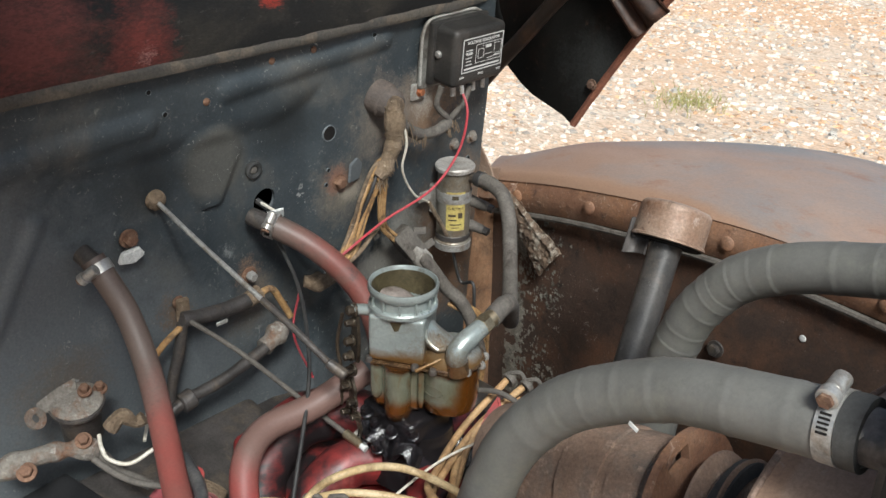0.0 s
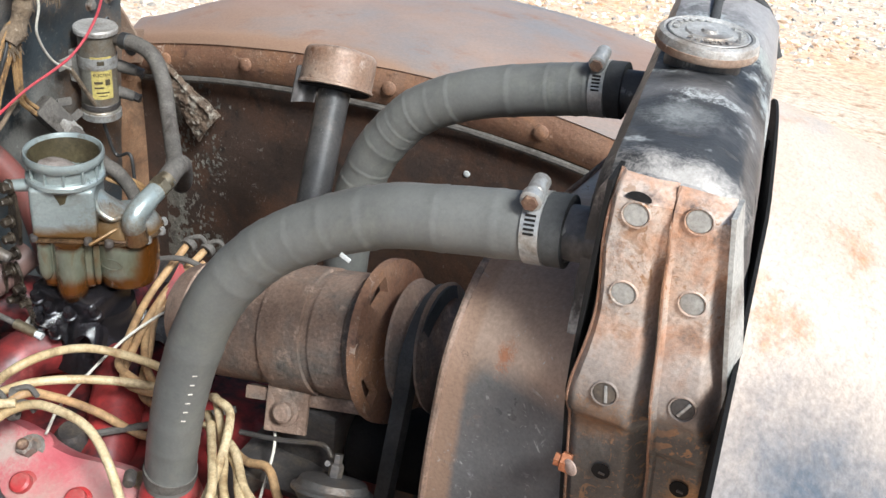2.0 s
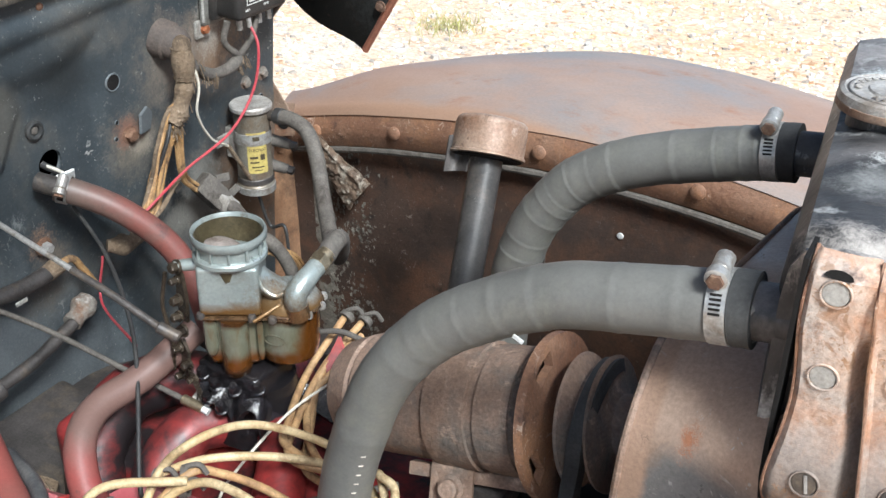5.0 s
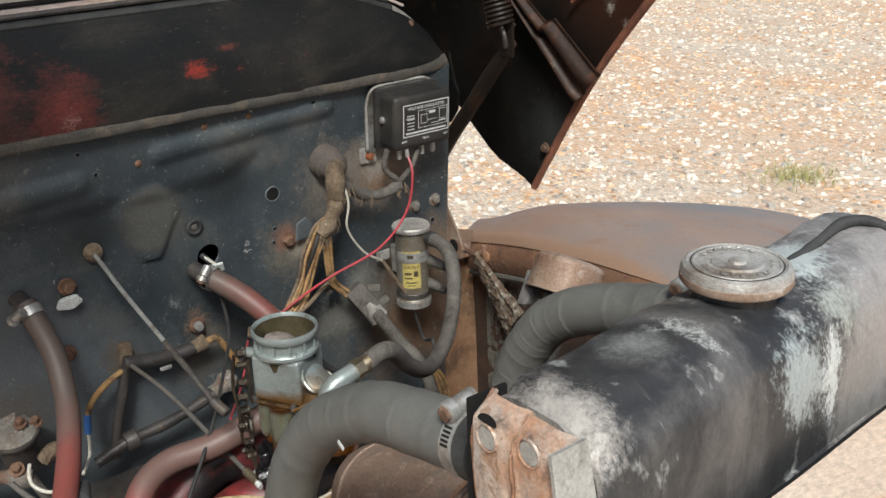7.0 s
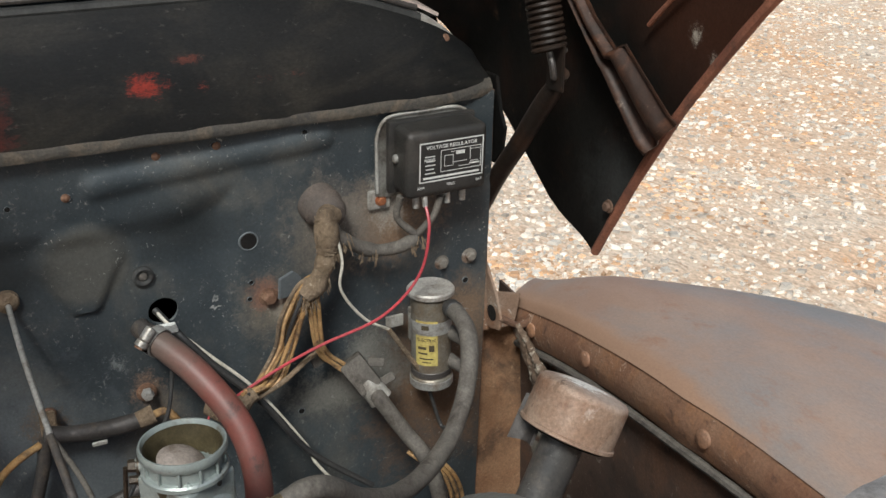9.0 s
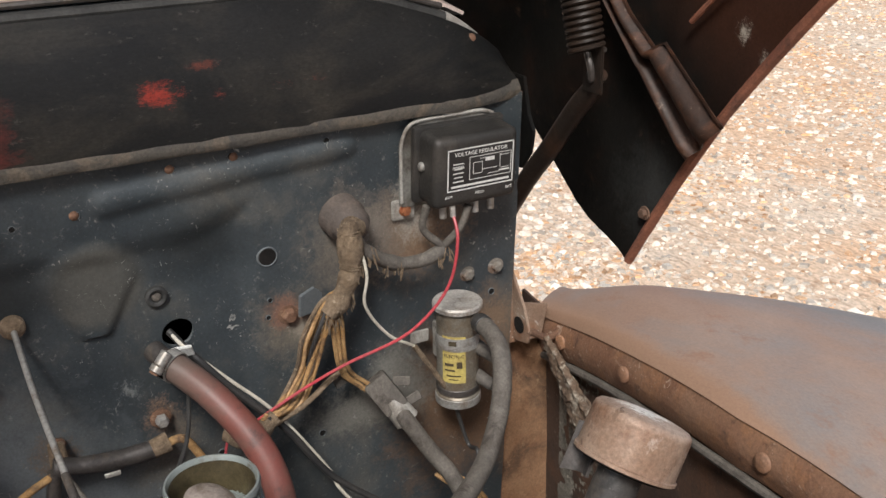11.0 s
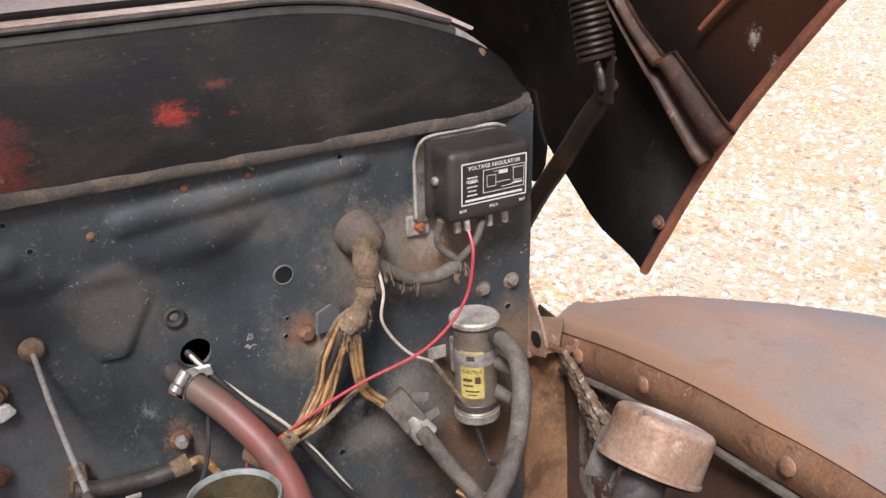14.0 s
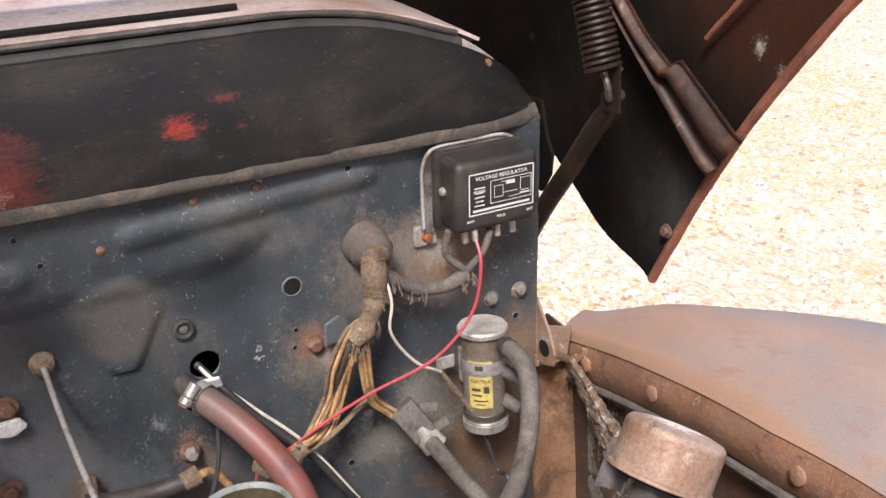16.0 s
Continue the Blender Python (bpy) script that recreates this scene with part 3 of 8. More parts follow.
def plate(outline, thick, m=None, bevel=0.0, bm=None):
    """A flat plate from an outline in xy, thick along z."""
    b = bmesh.new()
    f = b.faces.new([b.verts.new((x, y, 0)) for x, y in outline])
    r = bmesh.ops.extrude_face_region(b, geom=[f])
    bmesh.ops.translate(b, vec=(0, 0, thick), verts=[v for v in r["geom"] if isinstance(v, bmesh.types.BMVert)])
    bmesh.ops.recalc_face_normals(b, faces=b.faces)
    if bevel:
        bmesh.ops.bevel(b, geom=b.edges[:], offset=bevel, segments=2, affect="EDGES")
    if m is not None:
        bmesh.ops.transform(b, matrix=m, verts=b.verts)
    return merge(bm, b)


def hexbolt(r, h, washer=1.5, bm=None, m=None):
    """A hexagon head on a round washer, along z."""
    b = lathe([(r * washer, 0), (r * washer, h * 0.2), (r * washer * 0.95, h * 0.25)], 20)
    lathe([(r, h * 0.25), (r, h * 0.9), (r * 0.8, h)], 6, None, b)
    if m is not None:
        bmesh.ops.transform(b, matrix=m, verts=b.verts)
    return merge(bm, b)


def frame_of(o, xdir, zdir):
    """A pose at o with the given z direction and about the given x direction."""
    z = Vector(zdir).normalized()
    x = Vector(xdir)
    x = (x - z * x.dot(z)).normalized()
    y = z.cross(x)
    return Matrix.Translation(o) @ Matrix((x, y, z)).transposed().to_4x4()


LEAN = 0.064


def wx(z, off=0.0):
    """The x of the leaning firewall's face at a height."""
    return LEAN * (z - 1.15) + off


def onwall(y, z, off=0.0):
    """A pose on the firewall: its z points forward, its x along +y, its y up."""
    return frame_of((wx(z, off), y, z), (0, 1, 0), (1, 0, -LEAN))


# ---- ground
def build_ground():
    g = grid(lambda u, v: Vector(((u - 0.5) * 2400, (v - 0.5) * 2400, 0)), 2, 2)
    tagged(part("ground", g, M_GROUND, smooth=False), "dry pale gravel ground strewn with white stones", "ground", kind="structure")


build_ground()


def capsule(y, z, a, b, r, h, soft=0.006):
    """Height of a raised rib from a to b, r half wide, on the firewall."""
    p, q = Vector((y, z)), Vector(a)
    d_ = Vector(b) - q
    k = min(1, max(0, (p - q).dot(d_) / d_.length_squared))
    dist = (p - q - d_ * k).length
    return h * min(1, max(0, (r + soft - dist) / (2 * soft)))


def smoothstep(x):
    x = min(1, max(0, x))
    return x * x * (3 - 2 * x)


HOLE = (0.062, 1.122, 0.0185)


def wall_relief(y, z):
    h = capsule(y, z, (0.0, 1.297), (0.27, 1.316), 0.011, 0.0065, 0.007)
    h += capsule(y, z, (-0.5, 1.262), (-0.12, 1.279), 0.013, 0.0065, 0.007)
    h += capsule(y, z, (-0.265, 1.19), (-0.335, 1.06), 0.008, 0.006)
    h += capsule(y, z, (-0.40, 1.19), (-0.47, 1.06), 0.008, 0.006)
    edge = min((1.247 + 0.02 * smoothstep((y - 0.06) / 0.1)) - z, 0.155 - y)
    h -= 0.008 * smoothstep(edge / 0.034 + 0.3)
    c = Vector((y + 0.026, z - 1.205))
    tri = ((max(0, c.y) / 0.046) ** 2.5 + (abs(c.x) / (0.048 + 0.55 * min(0, c.y))) ** 2.5) ** 0.4 if c.y > -0.06 else 9
    h += 0.0062 * smoothstep((1.15 - tri) / 0.4)
    h += 0.0022 * noise.noise(Vector((y * 9, z * 9, 3.1))) + 0.0008 * noise.noise(Vector((y * 30, z * 30, 1.7)))
    h += 0.008 * smoothstep((0.05 - (Vector((y - 0.33, z - 0.97))).length) / 0.05) * 0.5
    return h


# ---- firewall and cowl
def build_firewall():
    ny, nz = 250, 160
    b = bmesh.new()
    vs = []
    for i in range(ny + 1):
        row = []
        for j in range(nz + 1):
            y, z = -0.78 + i / ny * 1.29, 0.50 + j / nz * 0.846
            d_ = Vector((y - HOLE[0], z - HOLE[1]))
            if HOLE[2] * 0.7 < d_.length < HOLE[2] + 0.004:
                d_ = d_.normalized() * HOLE[2]
                y, z = HOLE[0] + d_.x, HOLE[1] + d_.y
            row.append(b.verts.new((wx(z) + wall_relief(y, z), y, z)))
        vs.append(row)
    for i in range(ny):
        for j in range(nz):
            q = (vs[i][j], vs[i + 1][j], vs[i + 1][j + 1], vs[i][j + 1])
            c = sum((v.co for v in q), Vector()) / 4
            if (Vector((c.y - HOLE[0], c.z - HOLE[1]))).length > HOLE[2] * 0.97:
                b.faces.new(q)
    loose = [v for v in b.verts if not v.link_faces]
    bmesh.ops.delete(b, geom=loose, context="VERTS")
    bmesh.ops.recalc_face_normals(b, faces=b.faces)
    bmesh.ops.solidify(b, geom=b.faces[:], thickness=0.003)
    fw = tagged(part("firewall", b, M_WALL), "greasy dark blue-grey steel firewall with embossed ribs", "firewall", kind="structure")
    # folded right-hand flange with a worn rusty lip
    def fl(u, v):
        z = 0.5 + 0.846 * u
        return Vector((wx(z) - 0.035 * v, 0.5125 + 0.002 * noise.noise(Vector((0, v, z * 14))), z))
    part("flange", grid(fl, 60, 3, 0.003), M_RUST, fw)

    def drop(u):
        q = min(1.0, max(0.0, (u - 0.74) / 0.26))
        return 0.059 * (q * q + 1 - math.sqrt(1 - q ** 2.2))

    def c(u, v):
        y = -0.78 + u * 1.288
        z = 1.348 + v * (0.138 - drop(u))
        bulge = 0.012 - 0.034 * v ** 2.2 - 0.02 * max(0, u - 0.93) / 0.07
        return Vector((wx(z, bulge) + 0.0015 * noise.noise(Vector((y * 8, z * 10, 0))), y, z))
    cw = part("cowl_panel", grid(c, 90, 16, -0.004), M_COWL)
    tagged(cw, "black upper cowl panel with scraped red primer patches", "cowl panel", kind="structure")
    ledge = [(0.010, 1.362), (0.0115, 1.359), (0.0165, 1.353), (0.018, 1.348), (0.018, 1.3425), (0.017, 1.3395), (0.004, 1.339), (0.002, 1.335)]
    def seam(u, v):
        y = -0.78 + 1.288 * u
        off, zz = ledge[min(7, int(round(v * 7)))]
        zz += 0.0035 * max(0, (0.2 - y) / 0.98) + 0.0015 * noise.noise(Vector((y * 9, 0, v)))
        return Vector((wx(zz, off - 0.016 * max(0, u - 0.93) / 0.07 + 0.002 * noise.noise(Vector((y * 25, v * 3, 1)))), y, zz))
    tagged(part("seam_ledge", grid(seam, 120, 7), M_SEAM), "dusty brown folded seam along the firewall", "trim", kind="structure")
    for y, z in ((0.07, 1.323), (0.14, 1.325), (0.247, 1.327), (-0.032, 1.29)):
        sc = thing("wall_screw", "small rusty screw in the firewall", "screw", "wall screws", at=(wx(z), y, z))
        part("head", lathe([(0.0055, 0), (0.005, 0.003), (0.003, 0.0045), (0, 0.0048)], 12, onwall(y, z, 0.001)), M_RUST, sc)

    def t(u, v):
        y = -0.95 + u * 1.392
        uu = (y + 0.78) / 1.288
        return Vector((-0.012 - v * 0.62, y - 0.02 * v, 1.503 - drop(uu) * (1 + 0.25 * v) + 0.035 * math.sin(v * 2.6)))
    tp = part("cowl_top", grid(t, 60, 12, -0.004), M_COWLTOP)
    tagged(tp, "weathered pinkish grey cowl top sheet", "cowl", kind="structure")
    # rubber lacing and drip lip under the cowl's edge
    def lip(off, dz, r, mm, y0=-0.78, y1=0.412, nm="cowl_lip", lab="black rubber lacing along the cowl edge"):
        pts = []
        for k in range(13):
            y = y0 + (y1 - y0) * k / 12
            uu = (y + 0.78) / 1.288
            pts.append((off, y, 1.488 + dz - drop(uu)))
        tagged(part(nm, tube(pts, r, 8, 5, wob=0.08), mm), lab, "trim", kind="structure")
    lip(-0.006, 0.002, 0.007, M_RUBBER)
    lip(-0.012, 0.014, 0.004, M_OILY, nm="cowl_bead", lab="thin worn bead above the lacing")
    lip(-0.028, 0.026, 0.0035, M_DARK, -0.78, 0.155, "weather_strip", "short black weather strip on the cowl")
    # corner patch, light weathered
    co = thing("cowl_corner_bracket", "weathered pale corner bracket riveted to cowl", "bracket", at=(-0.02, 0.44, 1.42))
    part("plate", grid(lambda u, v: Vector((-0.001 - 0.014 * v * v, 0.404 + (0.052 + 0.008 * v) * u + 0.003 * noise.noise(Vector((v * 9, 0, 0))) * (1 - u), 1.436 - 0.024 * u - 0.014 * u * u + 0.02 * v)), 10, 8, 0.003), M_RADCAP, co)
    part("rivet", lathe([(0.0055, 0), (0.0045, 0.002), (0, 0.003)], 14, frame_of((0.0, 0.447, 1.417), (0, 1, 0), (1, 0, 0.4))), M_RUST, co)
    # closed near-black box behind, added so the opening looks shaded
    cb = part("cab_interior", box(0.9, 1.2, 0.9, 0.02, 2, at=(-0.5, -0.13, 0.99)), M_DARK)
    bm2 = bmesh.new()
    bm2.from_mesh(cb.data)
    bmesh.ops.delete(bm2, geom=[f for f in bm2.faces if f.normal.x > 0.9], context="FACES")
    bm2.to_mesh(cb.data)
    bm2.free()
    tagged(cb, "near-black box standing in for the shaded cab", "cab", kind="structure")
    # small wiper pivot on the cowl
    wp = thing("wiper_pivot", "small dull metal wiper pivot on cowl top", "wiper pivot", at=(-0.2, 0.13, 1.52))
    part("stem", cyl((-0.2, 0.13, 1.52), (-0.2, 0.13, 1.55), 0.006, bevel=0.001), M_OILY, wp)
    part("knob", cyl((-0.2, 0.13, 1.55), (-0.2, 0.13, 1.565), 0.009, bevel=0.003), M_STEEL, wp)


build_firewall()

# ---- hood
HU, HV = Vector((0.616, 0, 0.788)), Vector((-0.788, 0, 0.616))
HTIP = Vector((0.104, 0.62, 1.127))


def hood_pt(L, q, y):
    bow = -0.024 * math.sin(min(1.0, max(0.0, L) / 0.6) * math.pi)
    return HTIP + HU * L + HV * (q - bow) + Vector((0, y - 0.62, 0))


def build_hood():
    h = thing("hood", "raised rusty truck hood with near-black underside", "hood", at=HTIP)
    prof = [(0.62, 0.0), (0.622, 0.1), (0.618, 0.25), (0.612, 0.36), (0.598, 0.4), (0.56, 0.415), (0.46, 0.412), (0.25, 0.406), (0.0, 0.405)]
    prof += [(-y, v) for y, v in prof[-2::-1]]
    def f(u, v):
        k = v * (len(prof) - 1)
        i = min(int(k), len(prof) - 2)
        t = k - i
        y = prof[i][0] * (1 - t) + prof[i + 1][0] * t
        q = prof[i][1] * (1 - t) + prof[i + 1][1] * t
        start = -0.036 * smoothstep(q / 0.12) + 0.25 * (1 - math.exp(-max(0.0, 0.6 - abs(y)) / 0.22))
        L = start + u * (1.25 - start)
        return hood_pt(L, q, y)
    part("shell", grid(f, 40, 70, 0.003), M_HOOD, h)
    for s in (0.62, -0.62):
        part("rim", tube([hood_pt(L, 0.002, s) for L in (0, 0.1, 0.2, 0.3, 0.45, 0.6, 0.8, 1.0, 1.25)], 0.0065, 8, 4, wob=0.15), M_HOODRUST, h, "rusty red rolled rim")
    # stiffening ribs and the folded inner brace of the far side
    def br(u, v):
        d_ = -0.2 + 0.42 * u
        w = 0.028 + 0.2 * min(0.055, max(0.0, d_ - 0.04)) + 0.02 * smoothstep((d_ - 0.094) / 0.008) + 0.15 * max(0.0, d_ - 0.11)
        x, z = 0.067 + 0.69 * d_ + 0.72 * w * v, 1.46 - 0.72 * d_ + 0.69 * w * v
        fold = 0.011 * math.exp(-((v - 0.08) / 0.1) ** 2) - 0.008 * math.exp(-((v - 0.3) / 0.12) ** 2) + 0.015 * math.exp(-((v - 0.62) / 0.22) ** 2) + 0.005 * smoothstep((v - 0.93) / 0.05)
        fade = smoothstep((0.425 - 0.42 * u + 0.01) / 0.03)
        return Vector((x, 0.604 - 0.05 * max(0, 0.3 - d_) * 0.5 - fold * fade, z))
    part("side_brace", grid(br, 60, 40, 0.002), M_BRACE, h, "folded rusty side brace")
    part("rib", tube([(0.2, 0.607, 1.452), (0.224, 0.606, 1.474), (0.262, 0.604, 1.508), (0.3, 0.6, 1.545)], 0.0032, 8, wob=0.2), M_HOODRUST, h)
    part("rim_bolt", hexbolt(0.006, 0.008, m=frame_of(hood_pt(0.085, 0.012, 0.612), (1, 0, 0), (0, -1, 0))), M_RUST, h)
    # hinge: arm and coil spring
    part("hinge_arm", tube([(0.165, 0.51, 1.4), (0.15, 0.512, 1.378), (0.116, 0.515, 1.343), (0.071, 0.517, 1.291), (0.021, 0.52, 1.238), (-0.006, 0.522, 1.207), (-0.05, 0.53, 1.16)], 0.0125, 14, 8, rf=lambda q: 1.0 - 0.25 * math.exp(-((q - 0.1) / 0.08) ** 2)), M_HINGE, h, "rusty dark hinge arm")
    part("hinge_bracket", plate([(-0.03, 0.06), (0.0, 0.06), (0.012, 0.015), (0.024, -0.005), (0.018, -0.035), (-0.002, -0.06), (-0.03, -0.06)], 0.005, frame_of((0, 0.526, 1.3), (1, 0, 0), (0, -1, 0)), 0.001), M_HOOD, h)
    part("hook_plate", plate([(-0.014, -0.025), (0.016, -0.025), (0.016, 0.03), (-0.014, 0.03)], 0.004, frame_of((0.165, 0.505, 1.405), (1, 0, 0), (0.1, -1, 0)), 0.001), M_HINGE, h)
    coil = []
    a, bq = Vector((0.165, 0.495, 1.425)), Vector((0.13, 0.49, 1.56))
    d_ = (bq - a)
    s1 = d_.normalized().orthogonal()
    s2_ = d_.normalized().cross(s1)
    for k in range(20 * 12 + 1):
        an = k / 12 * 2 * math.pi
        coil.append(a + d_ * (k / (20 * 12)) + (s1 * math.cos(an) + s2_ * math.sin(an)) * 0.0135)
    part("spring", tube(coil, 0.0028, 6, smooth=False), M_HINGE, h, "dark rusty coil spring")
    part("spring_hook", tube([(0.165, 0.495, 1.425), (0.172, 0.495, 1.41), (0.168, 0.5, 1.395), (0.16, 0.503, 1.402)], 0.004, 8), M_OILY, h)
    tagged(part("cowl_side", grid(lambda u, v: Vector((-0.04 - 0.4 * v, 0.512 + 0.05 * v, 0.5 + u * (0.85 - 0.08 * v))), 8, 6, 0.004), M_COWL), "dark cowl side sheet beside the firewall", "cowl", kind="structure")


build_hood()


# ---- far fender and apron
def fender_top(u, v):
    x = -0.05 + u * 1.5
    e = min(x, 0.62)
    yin = 0.5786 - 0.152 * x + 0.12 * max(0, x - 0.42)
    y = yin + v * (0.063 + 0.288 * smoothstep((x + 0.05) / 0.6))
    z = 1.0164 + 0.2883 * e - 0.1114 * e ** 2 - 0.1636 * e ** 3 - 0.41 * (x - e) ** 2
    z += (0.022 + 0.023 * smoothstep((x + 0.05) / 0.2)) * math.sin(v * 2.3) - 0.5 * max(0, v - 0.6) ** 2
    z -= 0.009 * max(0.0, 1 - v / 0.07) ** 2
    if v > 0.999:
        z -= 0.3
    return Vector((x, y, z + 0.0015 * noise.noise(Vector((x * 7, y * 7, 0)))))


def build_fender():
    f = thing("fender", "rusty faded front fender with bolted inner flange", "fender", at=(0.4, 0.55, 0.9))
    part("top_sheet", grid(fender_top, 70, 60, -0.004), M_FENDER, f)

    def fl(u, v):
        p = fender_top(u, 0)
        return p + Vector((0, -0.0008 - 0.008 * math.sin(v * 3.1), -0.056 * v + 0.002))
    part("flange", grid(fl, 70, 6, 0.003), M_FENEDGE, f, "rust-orange turned-down flange")
    part("welt", tube([fender_top(u, 0) + Vector((0, -0.006, -0.058)) for u in (0.02, 0.15, 0.3, 0.45, 0.6, 0.75, 0.9)], 0.0052, 8, 8, wob=0.2), M_GREYHOSE, f, "dusty grey welting strip")
    for u in (0.06, 0.172, 0.345, 0.5, 0.66):
        p = fender_top(u, 0) + Vector((0, -0.0095, -0.024))
        part("bolt_head", lathe([(0.0108, 0), (0.0102, 0.0025), (0.007, 0.0042), (0, 0.0046)], 16, frame_of(p, (1, 0, 0), (0, -1, 0.1))), M_FENEDGE, f)
    tagged(part("cowl_foot", grid(lambda u, v: Vector((-0.03 - 0.01 * u, 0.512 + 0.1 * v, 0.45 + 0.545 * u)), 8, 4, 0.004), M_FOOT), "orange-brown dirty sheet joining cowl and apron", "panel", kind="structure")
    a = thing("inner_apron", "mud-caked dark brown inner fender apron", "apron", at=(0.4, 0.56, 0.3))

    def ap(u, v):
        x, z = -0.12 + u * 1.5, 0.02 + v * (0.98 + 0.06 * smoothstep(u * 2))
        return Vector((x, 0.590 - 0.152 * x + 0.12 * max(0, x - 0.42) + 0.02 * math.sin(u * 7) * (1 - v) + 0.004 * noise.noise(Vector((x * 12, 0, z * 12))), z))
    part("panel", grid(ap, 50, 30, 0.004), M_APRON, a)
    # crusted mud beside the cowl
    def mud(u, v):
        z = 1.005 - 0.42 * v
        w = 0.052 + 0.018 * math.sin(min(1, v * 1.6) * 2.6) + 0.018 * noise.noise(Vector((0, 0, z * 18))) + 0.014 * noise.noise(Vector((3, 0, z * 60)))
        x = 0.012 + max(0.02, w - 0.012) * u
        chip = max(0.0, noise.noise(Vector((x * 60, 1, z * 70)))) + 0.7 * max(0.0, noise.noise(Vector((x * 130, 7, z * 130))))
        hgt = 0.0012 * (1 - u ** 4) + 0.0011 * chip - 0.0025 * max(0.0, noise.noise(Vector((x * 40, 3, z * 45))) - 0.15)
        p = ap((x + 0.12) / 1.5, (z - 0.02) / 1.0)
        return p + Vector((0, -0.003 - hgt + 0.009 * smoothstep((u - 0.8) / 0.2), 0))
    part("mud_crust", grid(mud, 110, 240), M_MUD, a, "flaking grey dried mud")
    rf_ = random.Random(21)
    vs, fs = [], []
    for k in range(1500):
        x, z = 0.045 + 0.11 * rf_.random() ** 2.0, 0.6 + 0.4 * rf_.random()
        if z > 0.93:
            x += 0.05 * rf_.random() ** 2
        c_ = ap((x + 0.12) / 1.5, (z - 0.02) / 1.0)
        s_, n_ = (0.0016 + 0.0035 * rf_.random() ** 2) * (1.25 - 3.0 * (x - 0.045)), rf_.randint(5, 7)
        tilt, turn = rf_.uniform(-0.25, 0.25), rf_.uniform(0, 6.3)
        i0 = len(vs)
        for lay in (0, 1):
            for q in range(n_):
                an, rr = turn + q * 2 * math.pi / n_, s_ * rf_.uniform(0.6, 1.2)
                vs.append((c_.x + rr * 1.3 * math.cos(an), c_.y - 0.0026 - lay * 0.0012 + tilt * rr * math.cos(an), c_.z + rr * math.sin(an)))
        fs.append([i0 + n_ + q for q in range(n_)])
        fs += [[i0 + q, i0 + (q + 1) % n_, i0 + n_ + (q + 1) % n_, i0 + n_ + q] for q in range(n_)]
    me = bpy.data.meshes.new("loose_mud")
    me.from_pydata(vs, [], fs)
    bf = bmesh.new()
    bf.from_mesh(me)
    bpy.data.meshes.remove(me)
    bmesh.ops.recalc_face_normals(bf, faces=bf.faces[:])
    part("loose_mud", bf, M_MUD, a, "loose grey dried mud", smooth=False)
    part("stud", lathe([(0.006, 0), (0.005, 0.006), (0, 0.008)], 12, frame_of((0.595, 0.522, 0.973), (1, 0, 0), (0, -1, 0))), M_LABELWHT, a)
    part("rim_bolt", hexbolt(0.009, 0.012, m=frame_of((0.47, 0.518, 0.9), (1, 0, 0), (0, -1, 0))), M_OILY, a)
    # torn bracket between cowl and fender
    k = thing("torn_bracket", "torn rusty bracket between cowl and fender", "bracket", at=(0.0, 0.53, 1.03))
    part("plate", plate([(-0.025, 0.066), (-0.012, 0.06), (0.018, 0.02), (0.032, -0.012), (0.028, -0.03), (0.0, -0.038), (-0.03, -0.03)], 0.004, frame_of((0.0, 0.52, 1.03), (1, 0, 0), (0, -1, 0)), 0.001), M_CAPR, k)
    part("lip", tube([(0.03, 0.518, 1.02), (0.028, 0.55, 1.0), (0.02, 0.575, 1.0)], 0.005, 8), M_RUST, k)
    part("back_tab", plate([(-0.004, -0.045), (0.05, -0.05), (0.06, 0.0), (0.02, 0.012), (0.0, 0.06)], 0.003, frame_of((-0.012, 0.514, 1.03), (0, 1, 0), (1, 0, 0)), 0.001), M_CAPR, k)
    # near-black disc paints the shadow in the bracket's hole
    part("hole", lathe([(0.012, 0), (0.012, 0.0006), (0, 0.0006)], 14, frame_of((0.008, 0.5155, 1.02), (1, 0, 0), (0, -1, 0))), M_DARK, k)
    m_ = thing("mud_brace", "mud-crusted diagonal brace behind the filler", "brace", at=(0.06, 0.5, 1.01))
    def mb(u, v):
        p = Vector((0.03, 0.545, 1.0)).lerp(Vector((0.13, 0.55, 0.9)), u) + Vector((0.59, 0, 0.8)) * ((v - 0.5) * (0.024 + 0.05 * u + 0.008 * noise.noise(Vector((u * 9, 2, 1)))))
        return p + Vector((0, -0.005 * math.sin(v * math.pi) - 0.0025 * noise.noise(p * 60) - 0.0022 * noise.noise(p * 170) - 0.004 * math.exp(-((v - 0.85) / 0.1) ** 2), 0))
    part("brace", grid(mb, 70, 40, 0.004), M_MUDBROWN, m_)


build_fender()


# ---- radiator
def strap_x(z):
    """Left edge, centre line and right edge of the side bracket at a height."""
    k = 1.39 - z
    s = math.exp(-((z - 1.2) / 0.09) ** 2)
    return 0.938 + 0.118 * max(0.0, 1.236 - z) + 0.03 * max(0.0, 1.236 - z) ** 2, 0.9735 + 0.12 * k + 0.004 * s, 1.009 + 0.176 * k + 0.004 * s


